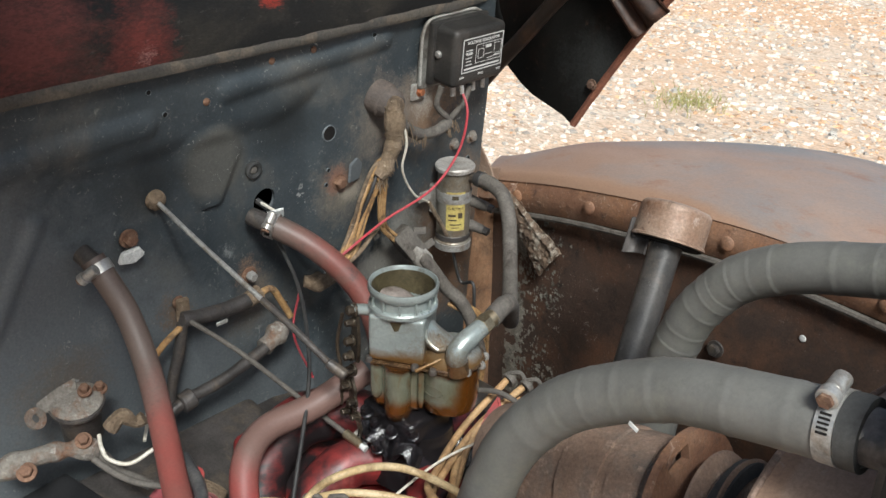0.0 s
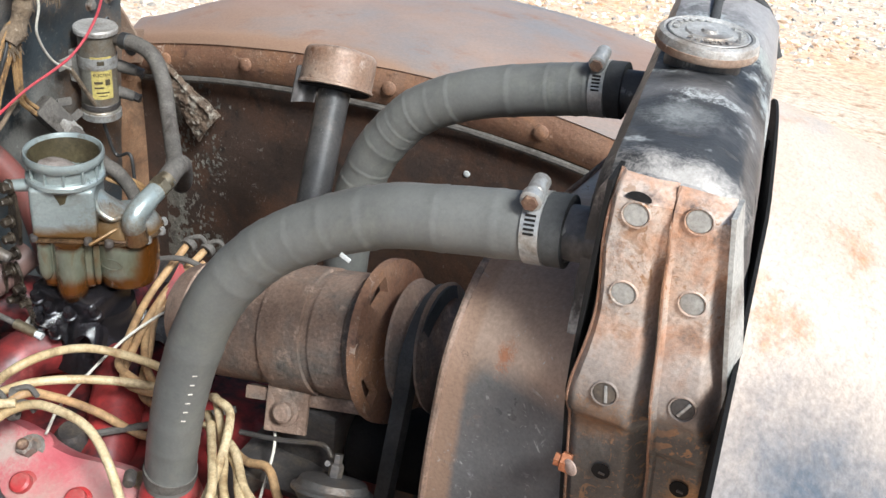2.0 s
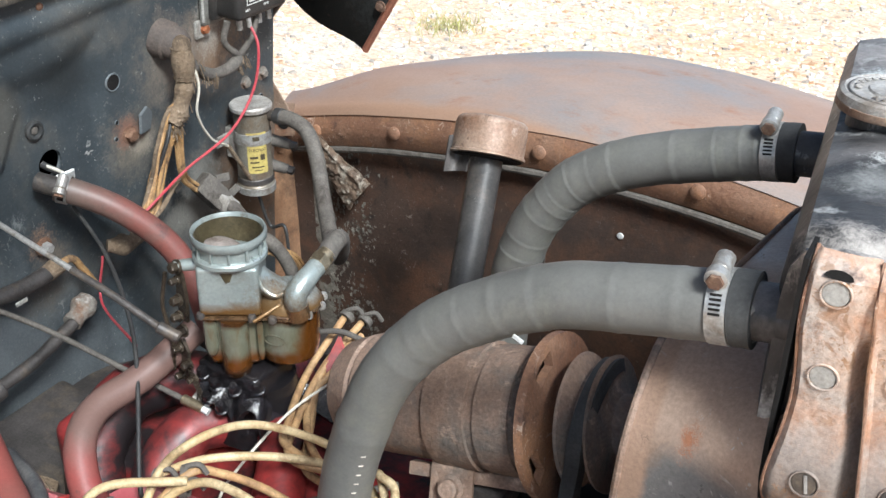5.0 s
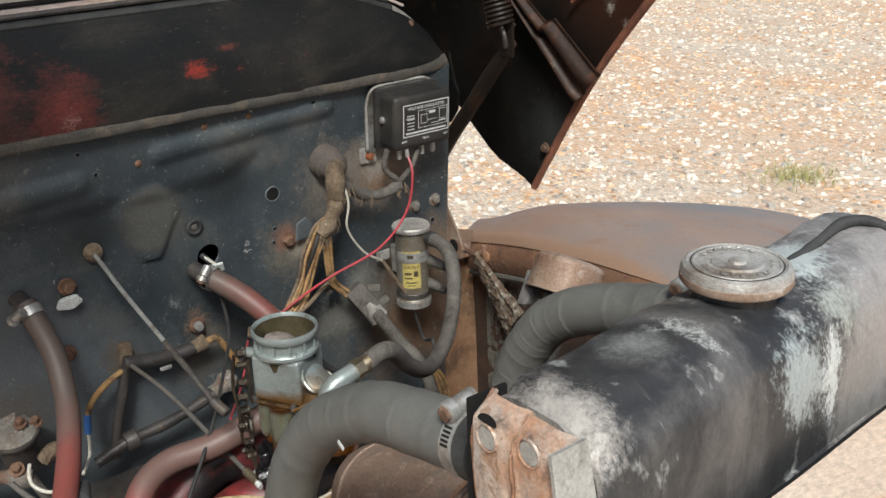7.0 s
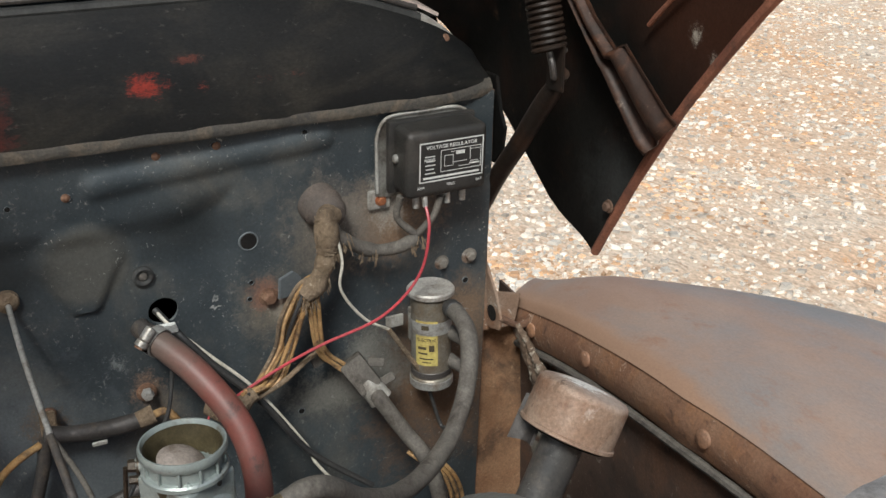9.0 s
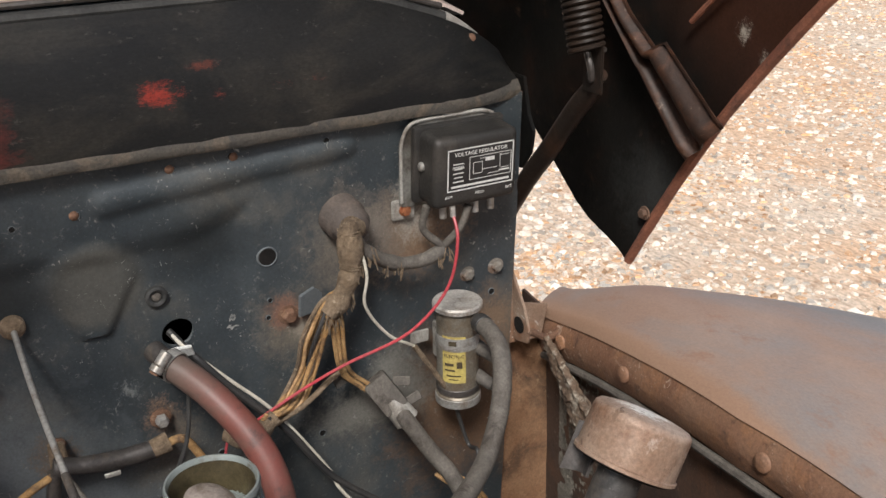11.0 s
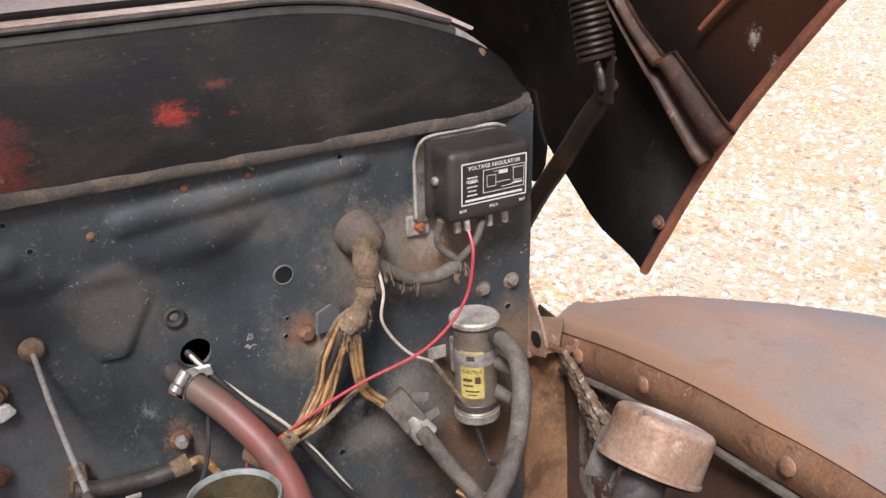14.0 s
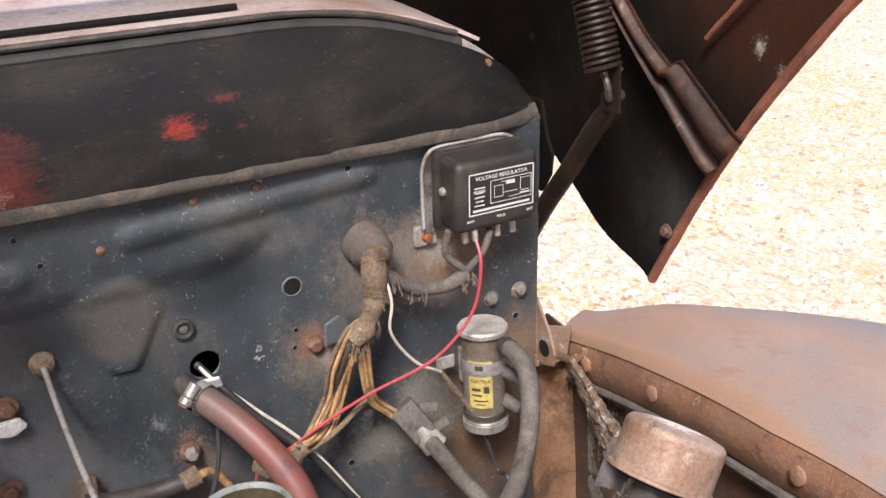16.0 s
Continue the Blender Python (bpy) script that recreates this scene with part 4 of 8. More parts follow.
def build_radiator():
    r = thing("radiator", "worn black radiator with rusty side straps", "radiator", at=(0.96, 0.03, 0.5))
    prof = [(0.902, 1.255), (0.901, 1.345), (0.903, 1.368), (0.910, 1.3815), (0.93, 1.387), (0.965, 1.387), (0.985, 1.379), (0.997, 1.364), (1.003, 1.335), (1.004, 1.255)]
    n = len(prof)
    def tk(u, v):
        k = v * (n - 1)
        i = min(int(k), n - 2)
        t = k - i
        x, z = prof[i][0] * (1 - t) + prof[i + 1][0] * t, prof[i][1] * (1 - t) + prof[i + 1][1] * t
        y = -0.17 + 0.43 * u
        e = min(u, 1 - u) * 0.43
        pin = 0.012 * (1 - smoothstep(e / 0.022))
        x = 0.956 + (x - 0.956) * (1 - pin * 4)
        z -= pin * (1.2 if z > 1.3 else 0)
        hump = 0.003 * smoothstep((y - 0.16) / 0.05) * smoothstep((z - 1.3) / 0.06)
        x -= 0.10 * (y - 0.03)
        return Vector((x, y, z + hump + 0.003 * noise.noise(Vector((x * 22, y * 16, z * 22))) + 0.0012 * noise.noise(Vector((x * 60, y * 60, 2)))))
    part("top_tank", grid(tk, 60, 36, -0.003), M_RADBLK, r, "dented black top tank")
    for ye, s in ((-0.169, 1), (0.258, -1)):
        part("tank_end", plate([(x - 0.956, z - 1.32) for x, z in prof], 0.004, frame_of((0.956 - 0.10 * (ye - 0.03), ye, 1.32), (1, 0, 0), (0, -1, 0))), M_RADBLK, r)
    part("tank_seam", tube([(1.037, -0.19, 1.262), (1.008, 0.03, 1.264), (0.976, 0.26, 1.262)], 0.006, 8, 10, wob=0.2), M_RADBLK, r)
    for u0, v0, v1, rr in ((0.3, 0.32, 0.97, 0.0026), (0.15, 0.4, 0.97, 0.0034), (0.43, 0.36, 0.9, 0.002)):
        part("tank_crease", tube([tk(u0 + 0.008 * math.sin(k * 0.9), v0 + (v1 - v0) * k / 9) for k in range(10)], rr, 8, 5, wob=0.2), M_RADBLK, r, "dented cross ridge")
    # shallow pressed swirls on the tank's shoulder
    rs = random.Random(4)
    for k in range(13):
        u0, v0, a0 = 0.73 + 0.2 * rs.random(), 0.6 + 0.2 * rs.random(), rs.uniform(0, 6)
        pts = [tk(min(0.97, u0 + 0.022 * math.sin(a0 + q * 1.1) + 0.006 * q), v0 + 0.028 * q + 0.012 * math.cos(a0 + q * 1.3)) for q in range(6)]
        part("pressed_swirl", tube(pts, 0.0021, 8, 5, rf=lambda q: 0.4 + 0.8 * math.sin(q * math.pi)), M_SWIRL, r)
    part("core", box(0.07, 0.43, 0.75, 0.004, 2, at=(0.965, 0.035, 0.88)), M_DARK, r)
    # filler neck
    part("filler_neck", lathe([(0.03, 0), (0.03, 0.012), (0.033, 0.014)], 32, Matrix.Translation((0.941, 0.046, 1.384))), M_RADBLK, r)
    # rubber strip over the far end of the tank
    part("rubber_strip", tube([(0.933, 0.112, 1.385), (0.929, 0.158, 1.390), (0.925, 0.205, 1.397), (0.938, 0.228, 1.396), (0.962, 0.235, 1.384), (0.985, 0.24, 1.34)], 0.0047, 10, 8, wob=0.25), M_BELT, r, "black rubber strip")
    # side bracket: two channel strips with their inner sides rolled in
    for k in (0, 1):
        def sp(u, v, k=k):
            z = 1.392 - v * 0.80
            e = strap_x(z)
            gap = 0.0007 * smoothstep((z - 1.332) / 0.012)
            x0, x1 = (e[0], e[1] + 0.0008 - gap) if k == 0 else (e[1] + 0.0008 + gap, e[2])
            if k == 0:
                x0 += 0.005 * math.sin(min(1, max(0, (1.345 - z) / 0.1)) * math.pi)
            x = x0 + (x1 - x0) * u
            y = -0.2 - 0.013 * smoothstep((1.302 - z) / 0.055)
            if k == 0:
                y += 0.011 * smoothstep((1.2255 - z) / 0.012)
            else:
                y += 0.004 * smoothstep((1.241 - z) / 0.005) + 0.007 * smoothstep((1.213 - z) / 0.012)
            y += 0.004 * smoothstep((0.07 - u) / 0.07) * (1 - k)
            deep = 1 - 0.85 * smoothstep((z - 1.325) / 0.03)
            y += 0.016 * deep * smoothstep((u - 0.66) / 0.32) - 0.0035 * k * deep * smoothstep((0.075 - u) / 0.05)
            y += 0.02 * smoothstep((z - 1.38) / 0.016) + 0.0006 * noise.noise(Vector((x * 60, k, z * 40)))
            return Vector((x, y, z))
        st = part("side_strap", grid(sp, 26, 160, 0.0025), M_STRAP, r, "rust-mottled grey steel strip")
        mid = lambda z, k=k: strap_x(z)[k] + (0.44 if k == 0 else 0.47) * (strap_x(z)[k + 1] - strap_x(z)[k])
        for i, z in enumerate((1.3735, 1.3175, 1.2475)):
            z += 0.0075 * k
            c = sp(0.44 if k == 0 else 0.47, (1.392 - z) / 0.8)
            m_ = frame_of((mid(z), c.y - 0.0006, z), (1, 0, 0), (0, -1, 0.12 if i == 2 else 0))
            part("rivet_rim", lathe([(0.0079, -0.001), (0.0081, 0.0009), (0.0088, 0.0011), (0.0094, -0.0006)], 26, m_, cap=False), M_STRAP, st)
            dk = part("rivet", lathe([(0.0079, -0.0004), (0.0074, 0.0002), (0.003, 0.0004), (0, 0.0004)], 26, m_, cap=False), M_REGPLATE if i < 2 else M_OILY, st, "pale flat rivet seen through its hole" if i < 2 else "dull recessed screw")
            if i == 2:
                part("screw_blade", box(0.0022, 0.0125, 0.0012, 0.0004, 1, m=m_ @ pose(0.001, 0, 0.0008, 0, 0, 12 - 40 * k)), M_STEEL, dk)
        part("slot", plate([(0.0082 * math.cos(a), 0.0045 * math.sin(a) if math.sin(a) > 0 else 0.0012 * math.sin(a)) for a in [i * math.pi / 8 for i in range(16)]], 0.0008, frame_of((mid(1.386), -0.1992, 1.3835), (1, 0, 0), (0, -1, 0.35))), M_DARK, st)
        part("edge_bead", tube([sp(0.0, q / 40) + Vector((-0.0006, -0.001, 0)) for q in range(41)], 0.0011, 6, 2, wob=0.2), M_FENEDGE, st, "bright rusty worn edge")
        # bolt holes are near-black discs standing for the shade inside
        for z in (1.174 + 0.009 * k, 1.06 + 0.009 * k):
            c = sp(0.44 if k == 0 else 0.47, (1.392 - z) / 0.8)
            m_ = frame_of((mid(z), c.y - 0.0012, z), (1, 0, 0), (0, -1, 0))
            h_ = part("bolt_hole", lathe([(0.0066, 0), (0.0066, 0.0006), (0, 0.0006)], 20, m_), M_DARK, st)
            part("bolt_tip", box(0.0045, 0.0022, 0.001, 0.0004, 1, m=m_ @ pose(0.001, -0.0015, 0.0008, 0, 0, -8)), M_OILY, h_)
    # near-black strip paints the shaded gap between shroud and strap
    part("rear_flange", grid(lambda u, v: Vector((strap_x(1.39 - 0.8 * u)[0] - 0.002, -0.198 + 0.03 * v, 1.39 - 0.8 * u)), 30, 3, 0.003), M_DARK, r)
    part("front_flange", grid(lambda u, v: Vector((strap_x(1.39 - 0.8 * u)[2] + 0.003 + 0.005 * v * smoothstep(u * 8), -0.203 + 0.028 * v, 1.39 - 0.8 * u)), 30, 3, 0.003), M_REGPLATE, r, "bare grey front flange")
    nut = part("strap_nut", lathe([(0.0075, 0), (0.0075, 0.007), (0.005, 0.008), (0.005, 0.012), (0, 0.012)], 6, frame_of((0.95, -0.205, 1.172), (0, 0, 1), (-1, 0, 0))), M_COPPER, r, "bright copper-coloured nut")
    part("washer", lathe([(0.0062, 0), (0.006, 0.001), (0.004, 0.002), (0, 0.0024)], 20, frame_of((0.951, -0.2112, 1.1745), (0, 0, 1), (-0.45, -0.85, 0))), M_PINKDOME, nut, "pinkish domed washer")
    o = Matrix.Translation((0.941, 0.046, 1.3985)) @ Matrix.Diagonal((1, 1, 0.72, 1)) @ pose(0, 0, 0, 0, 0, 40)
    c = part("cap", lathe([(0.037, 0), (0.0395, 0.003), (0.0398, 0.012), (0.0385, 0.017), (0.0355, 0.0195), (0.0335, 0.0175), (0.0325, 0.0178), (0.0315, 0.0195), (0.030, 0.0195), (0.0292, 0.0182), (0.019, 0.0185), (0.018, 0.0208), (0.0165, 0.0206), (0.0085, 0.0205), (0.0075, 0.0195), (0.0065, 0.0195), (0.0055, 0.0225), (0.0, 0.023)], 56, o), M_RADCAP, r, "corroded tin cap with raised rings")
    part("rolled_edge", lathe([(0.0392, 0.0), (0.0405, 0.003), (0.0402, 0.0085), (0.0395, 0.009)], 56, o, cap=False), M_CAPR, c, "rusty rolled lower edge")
    part("dark_groove", lathe([(0.0305, 0.0188), (0.0318, 0.0186), (0.0333, 0.0186)], 56, o, cap=False), M_OILY, c, "dark ring laid in the groove")
    cap_words(c, o)
    # front sheet ahead of the radiator
    f = thing("grille_panel", "faded, sunlit-toned rusty front sheet ahead of radiator", "panel", at=(1.3, 0.0, 1.1))
    def fr(u, v):
        y = -0.62 + 1.12 * v
        x = 1.024 - (0.06 if y < 0.03 else 0.1) * (y - 0.03) + 0.6 * u
        z = 1.285 - 0.1 * u - 0.22 * u * u - 0.1 * (2 * v - 1) ** 4
        return Vector((x, y, z))
    part("sheet", grid(fr, 24, 30, 0.004), M_FRONT, f)
    # edge is near-black to paint the shaded gap beside the radiator
    part("turned_edge", grid(lambda u, v: fr(0, u) + Vector((0.0, 0, -0.06 * v)), 30, 4, 0.003), M_DARK, f)


def words(text, size, m, material, parent, name="lettering", depth=0.0003):
    """Lettering as a mesh, its baseline centred on m."""
    cu = bpy.data.curves.new("tmp", "FONT")
    cu.body, cu.size, cu.align_x, cu.align_y, cu.extrude, cu.resolution_u = text, size, "CENTER", "CENTER", depth, 2
    ob = new("tmp", cu)
    dg = bpy.context.evaluated_depsgraph_get()
    me = bpy.data.meshes.new_from_object(ob.evaluated_get(dg))
    bpy.data.objects.remove(ob)
    bm = bmesh.new()
    bm.from_mesh(me)
    bpy.data.meshes.remove(me)
    bmesh.ops.transform(bm, matrix=m, verts=bm.verts)
    return part(name, bm, material, parent, smooth=False)


def cap_words(c, o):
    text = "REMOVE SLOWLY"
    for i, ch in enumerate(text):
        if ch != " ":
            a = -90 + (i - len(text) / 2 + 0.5) * 13.5
            words(ch, 0.0068, o @ pose(0, 0, 0, 0, 0, 18) @ pose(0.0258 * math.cos(radians(a)), 0.0258 * math.sin(radians(a)), 0.0203, 0, 0, a + 90), M_RADCAP, c, "letter", 0.0007)
    for i in range(7):
        a = 45 + i * 15
        part("worn_letter", box(0.0045, 0.0045, 0.0006, 0.001, 1, m=o @ pose(0, 0, 0, 0, 0, 18) @ pose(0.0258 * math.cos(radians(a)), 0.0258 * math.sin(radians(a)), 0.0203, 0, 0, a)), M_RADCAP, c)


build_radiator()


# ---- hoses
def clamp(parent, at, along, r, up=(0, 0, 1), worm=True):
    d_ = Vector(along).normalized()
    cl = part("hose_clamp", lathe([(r, -0.0065), (r + 0.0012, -0.0065), (r + 0.0012, 0.0065), (r, 0.0065)], 32, axis(at, Vector(at) + d_), cap=False), M_STEEL, parent, "slotted steel worm-drive band")
    if worm:
        u = (Vector(up) - d_ * Vector(up).dot(d_)).normalized()
        side = d_.cross(u)
        c = Vector(at) + u * (r + 0.0066)
        lathe_m = axis(c - side * 0.012, c + side * 0.012)
        part("screw_housing", lathe([(0.004, 0), (0.0066, 0.001), (0.0066, 0.016), (0.005, 0.018), (0.0078, 0.0185), (0.0078, 0.025), (0.0062, 0.026), (0, 0.026)], 16, lathe_m), M_STEEL, cl)
        part("screw_head", lathe([(0.0058, 0), (0.0058, 0.003), (0, 0.0035)], 6, axis(c + side * 0.0135, c + side * 0.02)), M_RUST, cl)
        for k in range(5):
            q = Vector(at) + (u * math.cos(0.62 + 0.12 * k) + side * math.sin(0.62 + 0.12 * k)) * (r + 0.0014)
            part("slot", box(0.0016, 0.0075, 0.0008, m=frame_of(q, side, q - Vector(at))), M_DARK, cl)
    return cl


def build_hoses():
    wrap = lambda s: 1.004 + 0.03 * ((s * 16 + 0.45 * math.sin(s * 13) + 0.2 * math.sin(s * 41)) % 1.0) ** 5 + 0.008 * math.sin(s * 9) + 0.006 * math.sin(s * 100 + 2 * math.sin(s * 13))
    sets = ((-0.155, [(0.567, 0.925), (0.574, 0.986), (0.59, 1.067), (0.621, 1.156), (0.663, 1.217), (0.708, 1.255), (0.768, 1.289), (0.825, 1.305), (0.888, 1.319), (0.906, 1.322)]),
            (0.115, [(0.603, 0.96), (0.609, 1.06), (0.615, 1.125), (0.622, 1.155), (0.634, 1.188), (0.655, 1.221), (0.677, 1.246), (0.71, 1.268), (0.75, 1.286), (0.8, 1.302), (0.832, 1.311), (0.872, 1.320)]))
    for y, pts in sets:
        h = thing("radiator_hose", "thick wrapped grey rubber radiator hose", "hose", "radiator hoses", at=(pts[0][0], y, pts[0][1]))
        P = [Vector((x, y, z)) for x, z in pts]
        E_ = P[-1] + Vector((-0.0105, 0, -0.0016))
        part("hose", tube(P[:-1] + [E_], 0.0240, 32, 22, rf=wrap), M_HOSE, h)
        part("cuff", tube([E_ - Vector((0.002, 0, 0.0003)), E_ + Vector((0.005, 0, 0.001)), E_ + Vector((0.0115, 0, 0.0018))], 0.0257, 28, 4), M_RUBBER, h, "black rubber cuff")
        part("outlet_neck", cyl(E_ + Vector((0.006, 0, 0.001)), E_ + Vector((0.06, 0, 0.008)), 0.0195, seg=28), M_RADBLK, h, "black radiator neck")
        clamp(h, P[-1] + Vector((-0.02, 0, -0.003)), (1, 0, 0.16), 0.0248, (0, -0.2, 1.0))
        if y < 0:
            part("band_screw", lathe([(0.0045, 0), (0.0062, 0.001), (0.0062, 0.014), (0.0048, 0.016), (0, 0.0165)], 14, axis((0.5385, -0.176, 0.94), (0.545, -0.187, 0.941))), M_OILY, h, "greasy band screw")
            part("end_band", tube([P[0] + Vector((0.0005, 0, 0.008)), P[0] + Vector((0.001, 0, 0.014)), P[0] + Vector((0.002, 0, 0.02))], 0.0258, 28, 4), M_GREYHOSE, h, "dull band at lower end")
            part("label_fleck", box(0.009, 0.0008, 0.004, 0.0003, 1, m=pose(0.753, -0.1812, 1.262, 0, 25, 0)), M_LABELWHT, h, "torn white paper fleck")
            for k in range(8):
                part("print_mark", box(0.0042, 0.0006, 0.0010, m=pose(0.599 + 0.0028 * k, -0.1733, 1.03 + 0.0115 * k, 0, 8, 45)), M_STONE, h)


build_hoses()

# ---- engine
HN = Vector((0, -0.5, 0.866))
HO = Vector((0.44, -0.17, 0.885))


def head_pt(x, s, off=0.0):
    """A place on the near head: s metres down its slope from the reference line."""
    return Vector((x, HO.y, HO.z)) + Vector((0, -0.866, -0.5)) * s + HN * off


def build_engine():
    e = thing("engine", "faded red V8 engine with oily intake", "engine", at=(0.4, 0.0, 0.3))
    part("block", box(0.52, 0.34, 0.45, 0.03, 3, at=(0.37, 0.02, 0.58)), M_ENGDARK, e)
    part("oil_pan", box(0.46, 0.26, 0.4, 0.03, 2, at=(0.37, 0.02, 0.2)), M_OILY, e)

    # near head: cast slab with bosses and plug wells, its inner edge scalloped
    nx, ns = 90, 40
    wells = [(0.445, 0.058), (0.572, 0.052), (0.305, 0.075), (0.19, 0.07)]
    def hd(u, v):
        x = 0.115 + 0.505 * u
        s0 = -0.036 + 0.055 * smoothstep((0.30 - x) / 0.05) + 0.004 * math.sin(x * 47) + 0.004 * smoothstep((x - 0.5) / 0.08)
        s = s0 + (0.16 - s0) * v
        h = 0.0
        for wx_, ws in wells:
            d_ = Vector((x - wx_, s - ws)).length
            h -= 0.016 * smoothstep((0.030 - d_) / 0.012)
        h += 0.007 * smoothstep((0.05 - abs(s - 0.03)) / 0.05) * (0.6 + 0.4 * math.sin(x * 31 + 1))
        h -= 0.02 * smoothstep((0.05 - v) / 0.05) + 0.04 * smoothstep((v - 0.9) / 0.1)
        h -= 0.02 * (smoothstep((0.012 - u) / 0.012) + smoothstep((u - 0.985) / 0.015))
        return head_pt(x, s, h + 0.0008 * noise.noise(Vector((x * 60, s * 60, 0))))
    head = part("cylinder_head", grid(hd, nx, ns, 0.03), M_ENGINE, e, "sun-faded pinkish red cylinder head")
    for x, s in ((0.415, 0.022), (0.478, 0.015), (0.494, 0.083), (0.543, 0.01), (0.604, 0.03), (0.332, 0.063), (0.30, 0.012), (0.24, 0.03), (0.16, 0.02), (0.36, 0.105), (0.25, 0.1)):
        m_ = frame_of(head_pt(x, s, 0.003), (1, 0.2, 0), HN)
        part("head_bolt", lathe([(0.0145, 0), (0.0145, 0.002), (0.0108, 0.003), (0.0108, 0.0105), (0.0082, 0.0127), (0, 0.013)], 24, m_), M_REDOUT, head, "brighter red bolt head")
    m_ = frame_of(head_pt(0.396, -0.012, -0.004), (1, 0.1, 0), HN)
    part("stud_boss", lathe([(0.026, -0.01), (0.024, 0.001), (0.021, 0.0035), (0, 0.0036)], 28, m_), M_ENGINE, head)
    part("head_stud", hexbolt(0.0098, 0.018, 1.75, m=m_), M_CRUST, head, "grimy grey stud and nut")
    part("stud_end", lathe([(0.006, 0.014), (0.006, 0.022), (0.004, 0.0235), (0, 0.0238)], 16, m_), M_RUST, head)
    m_ = frame_of(head_pt(0.527, -0.026, -0.004), (1, 0.1, 0), HN)
    part("head_stud", hexbolt(0.009, 0.014, 1.4, m=m_), M_BRASS, head, "brassy stud nut")
    # water outlet elbow under the hose
    part("outlet_gasket", lathe([(0.041, -0.003), (0.0425, 0.0), (0.041, 0.003)], 28, axis((0.565, -0.152, 0.874), (0.568, -0.155, 0.93))), M_RUST, head, "brown rusty gasket ring")
    part("water_outlet", lathe([(0.036, 0), (0.036, 0.006), (0.031, 0.009), (0.0318, 0.018), (0.031, 0.03), (0.028, 0.042), (0.0238, 0.05)], 32, axis((0.565, -0.152, 0.877), (0.568, -0.155, 0.93))), M_REDOUT, head, "bright red water outlet elbow")
    part("far_head", box(0.5, 0.16, 0.06, 0.02, 3, m=pose(0.37, 0.22, 0.83, -30, 0, 0)), M_OILY, e)
    part("far_outlet", lathe([(0.034, 0), (0.026, 0.015), (0.0245, 0.06)], 24, axis((0.603, 0.115, 0.9), (0.604, 0.115, 0.96))), M_ENGDARK, e)

    # intake manifold: swept runners and the greasy riser
    def runner(pts, r, nm="intake_runner", mm=M_ENGDARK):
        return part(nm, tube(pts, r, 18, 10, wob=0.05), mm, e)
    runner([(0.30, 0.02, 0.90), (0.25, 0.0, 0.925), (0.20, -0.05, 0.915), (0.20, -0.11, 0.88), (0.23, -0.15, 0.84)], 0.034, "intake_runner", M_ENGDARK)
    runner([(0.33, 0.0, 0.895), (0.30, -0.05, 0.905), (0.29, -0.10, 0.88), (0.30, -0.14, 0.84)], 0.030)
    runner([(0.35, 0.02, 0.90), (0.40, -0.02, 0.895), (0.43, -0.07, 0.875), (0.45, -0.12, 0.84)], 0.030)
    runner([(0.33, 0.05, 0.90), (0.33, 0.11, 0.89), (0.36, 0.16, 0.85)], 0.032)
    part("valley_cover", box(0.42, 0.24, 0.06, 0.02, 3, at=(0.37, 0.01, 0.83)), M_ENGDARK, e)
    part("manifold_riser", lathe([(0.062, 0), (0.055, 0.02), (0.045, 0.045), (0.042, 0.066)], 28, Matrix.Translation((0.345, 0.015, 0.893))), M_GREASE, e, "oil-black manifold riser")
    part("riser_web", grid(lambda u, v: Vector((0.36 + 0.13 * u, 0.03 + 0.03 * math.sin(u * 3) + 0.05 * (v - 0.5), 0.948 - 0.05 * u - 0.03 * abs(v - 0.5))), 12, 8, 0.01), M_GREASE, e)
    part("manifold_ear", plate([(-0.02, -0.02), (0.02, -0.015), (0.004, 0.03)], 0.012, frame_of((0.405, 0.085, 0.955), (0.8, 0.5, 0), (0.3, -0.6, 0.7)), 0.003), M_ENGDARK, e)
    part("breather_boss", lathe([(0.026, 0), (0.026, 0.025), (0.02, 0.03), (0, 0.031)], 24, axis((0.46, -0.03, 0.855), (0.46, -0.035, 0.89))), M_ENGDARK, e)
    part("dark_boss", lathe([(0.02, 0), (0.02, 0.02), (0.013, 0.03), (0, 0.031)], 20, axis((0.41, -0.11, 0.86), (0.41, -0.115, 0.89))), M_OILY, e)
    part("timing_cover", box(0.06, 0.3, 0.3, 0.02, 3, at=(0.65, 0.0, 0.74)), M_ENGDARK, e)
    part("dark_front", box(0.1, 0.12, 0.12, 0.02, 2, at=(0.63, -0.03, 0.84)), M_OILY, e)
    # crossover pipe
    pts = [(0.267, -0.0, 1.0), (0.252, -0.073, 0.975), (0.242, -0.134, 0.968), (0.258, -0.177, 0.957), (0.286, -0.203, 0.93), (0.318, -0.213, 0.905)]
    x_ = thing("heater_return_hose", "dull red curved heater hose with clamp", "hose", at=pts[-1])
    part("hose", tube(pts, 0.0168, 18, 10), M_RETHOSE, x_)
    clamp(x_, (0.31, -0.211, 0.912), (0.6, -0.2, -0.5), 0.0178, (0.3, -0.8, 0.4))
    part("red_stub", cyl((0.316, -0.212, 0.907), (0.345, -0.225, 0.872), 0.017), M_ENGINE, x_)


build_engine()


def plug_boot(name, pts, r, parent):
    return part(name, tube(pts, r, 14, 8), M_BOOT, parent)


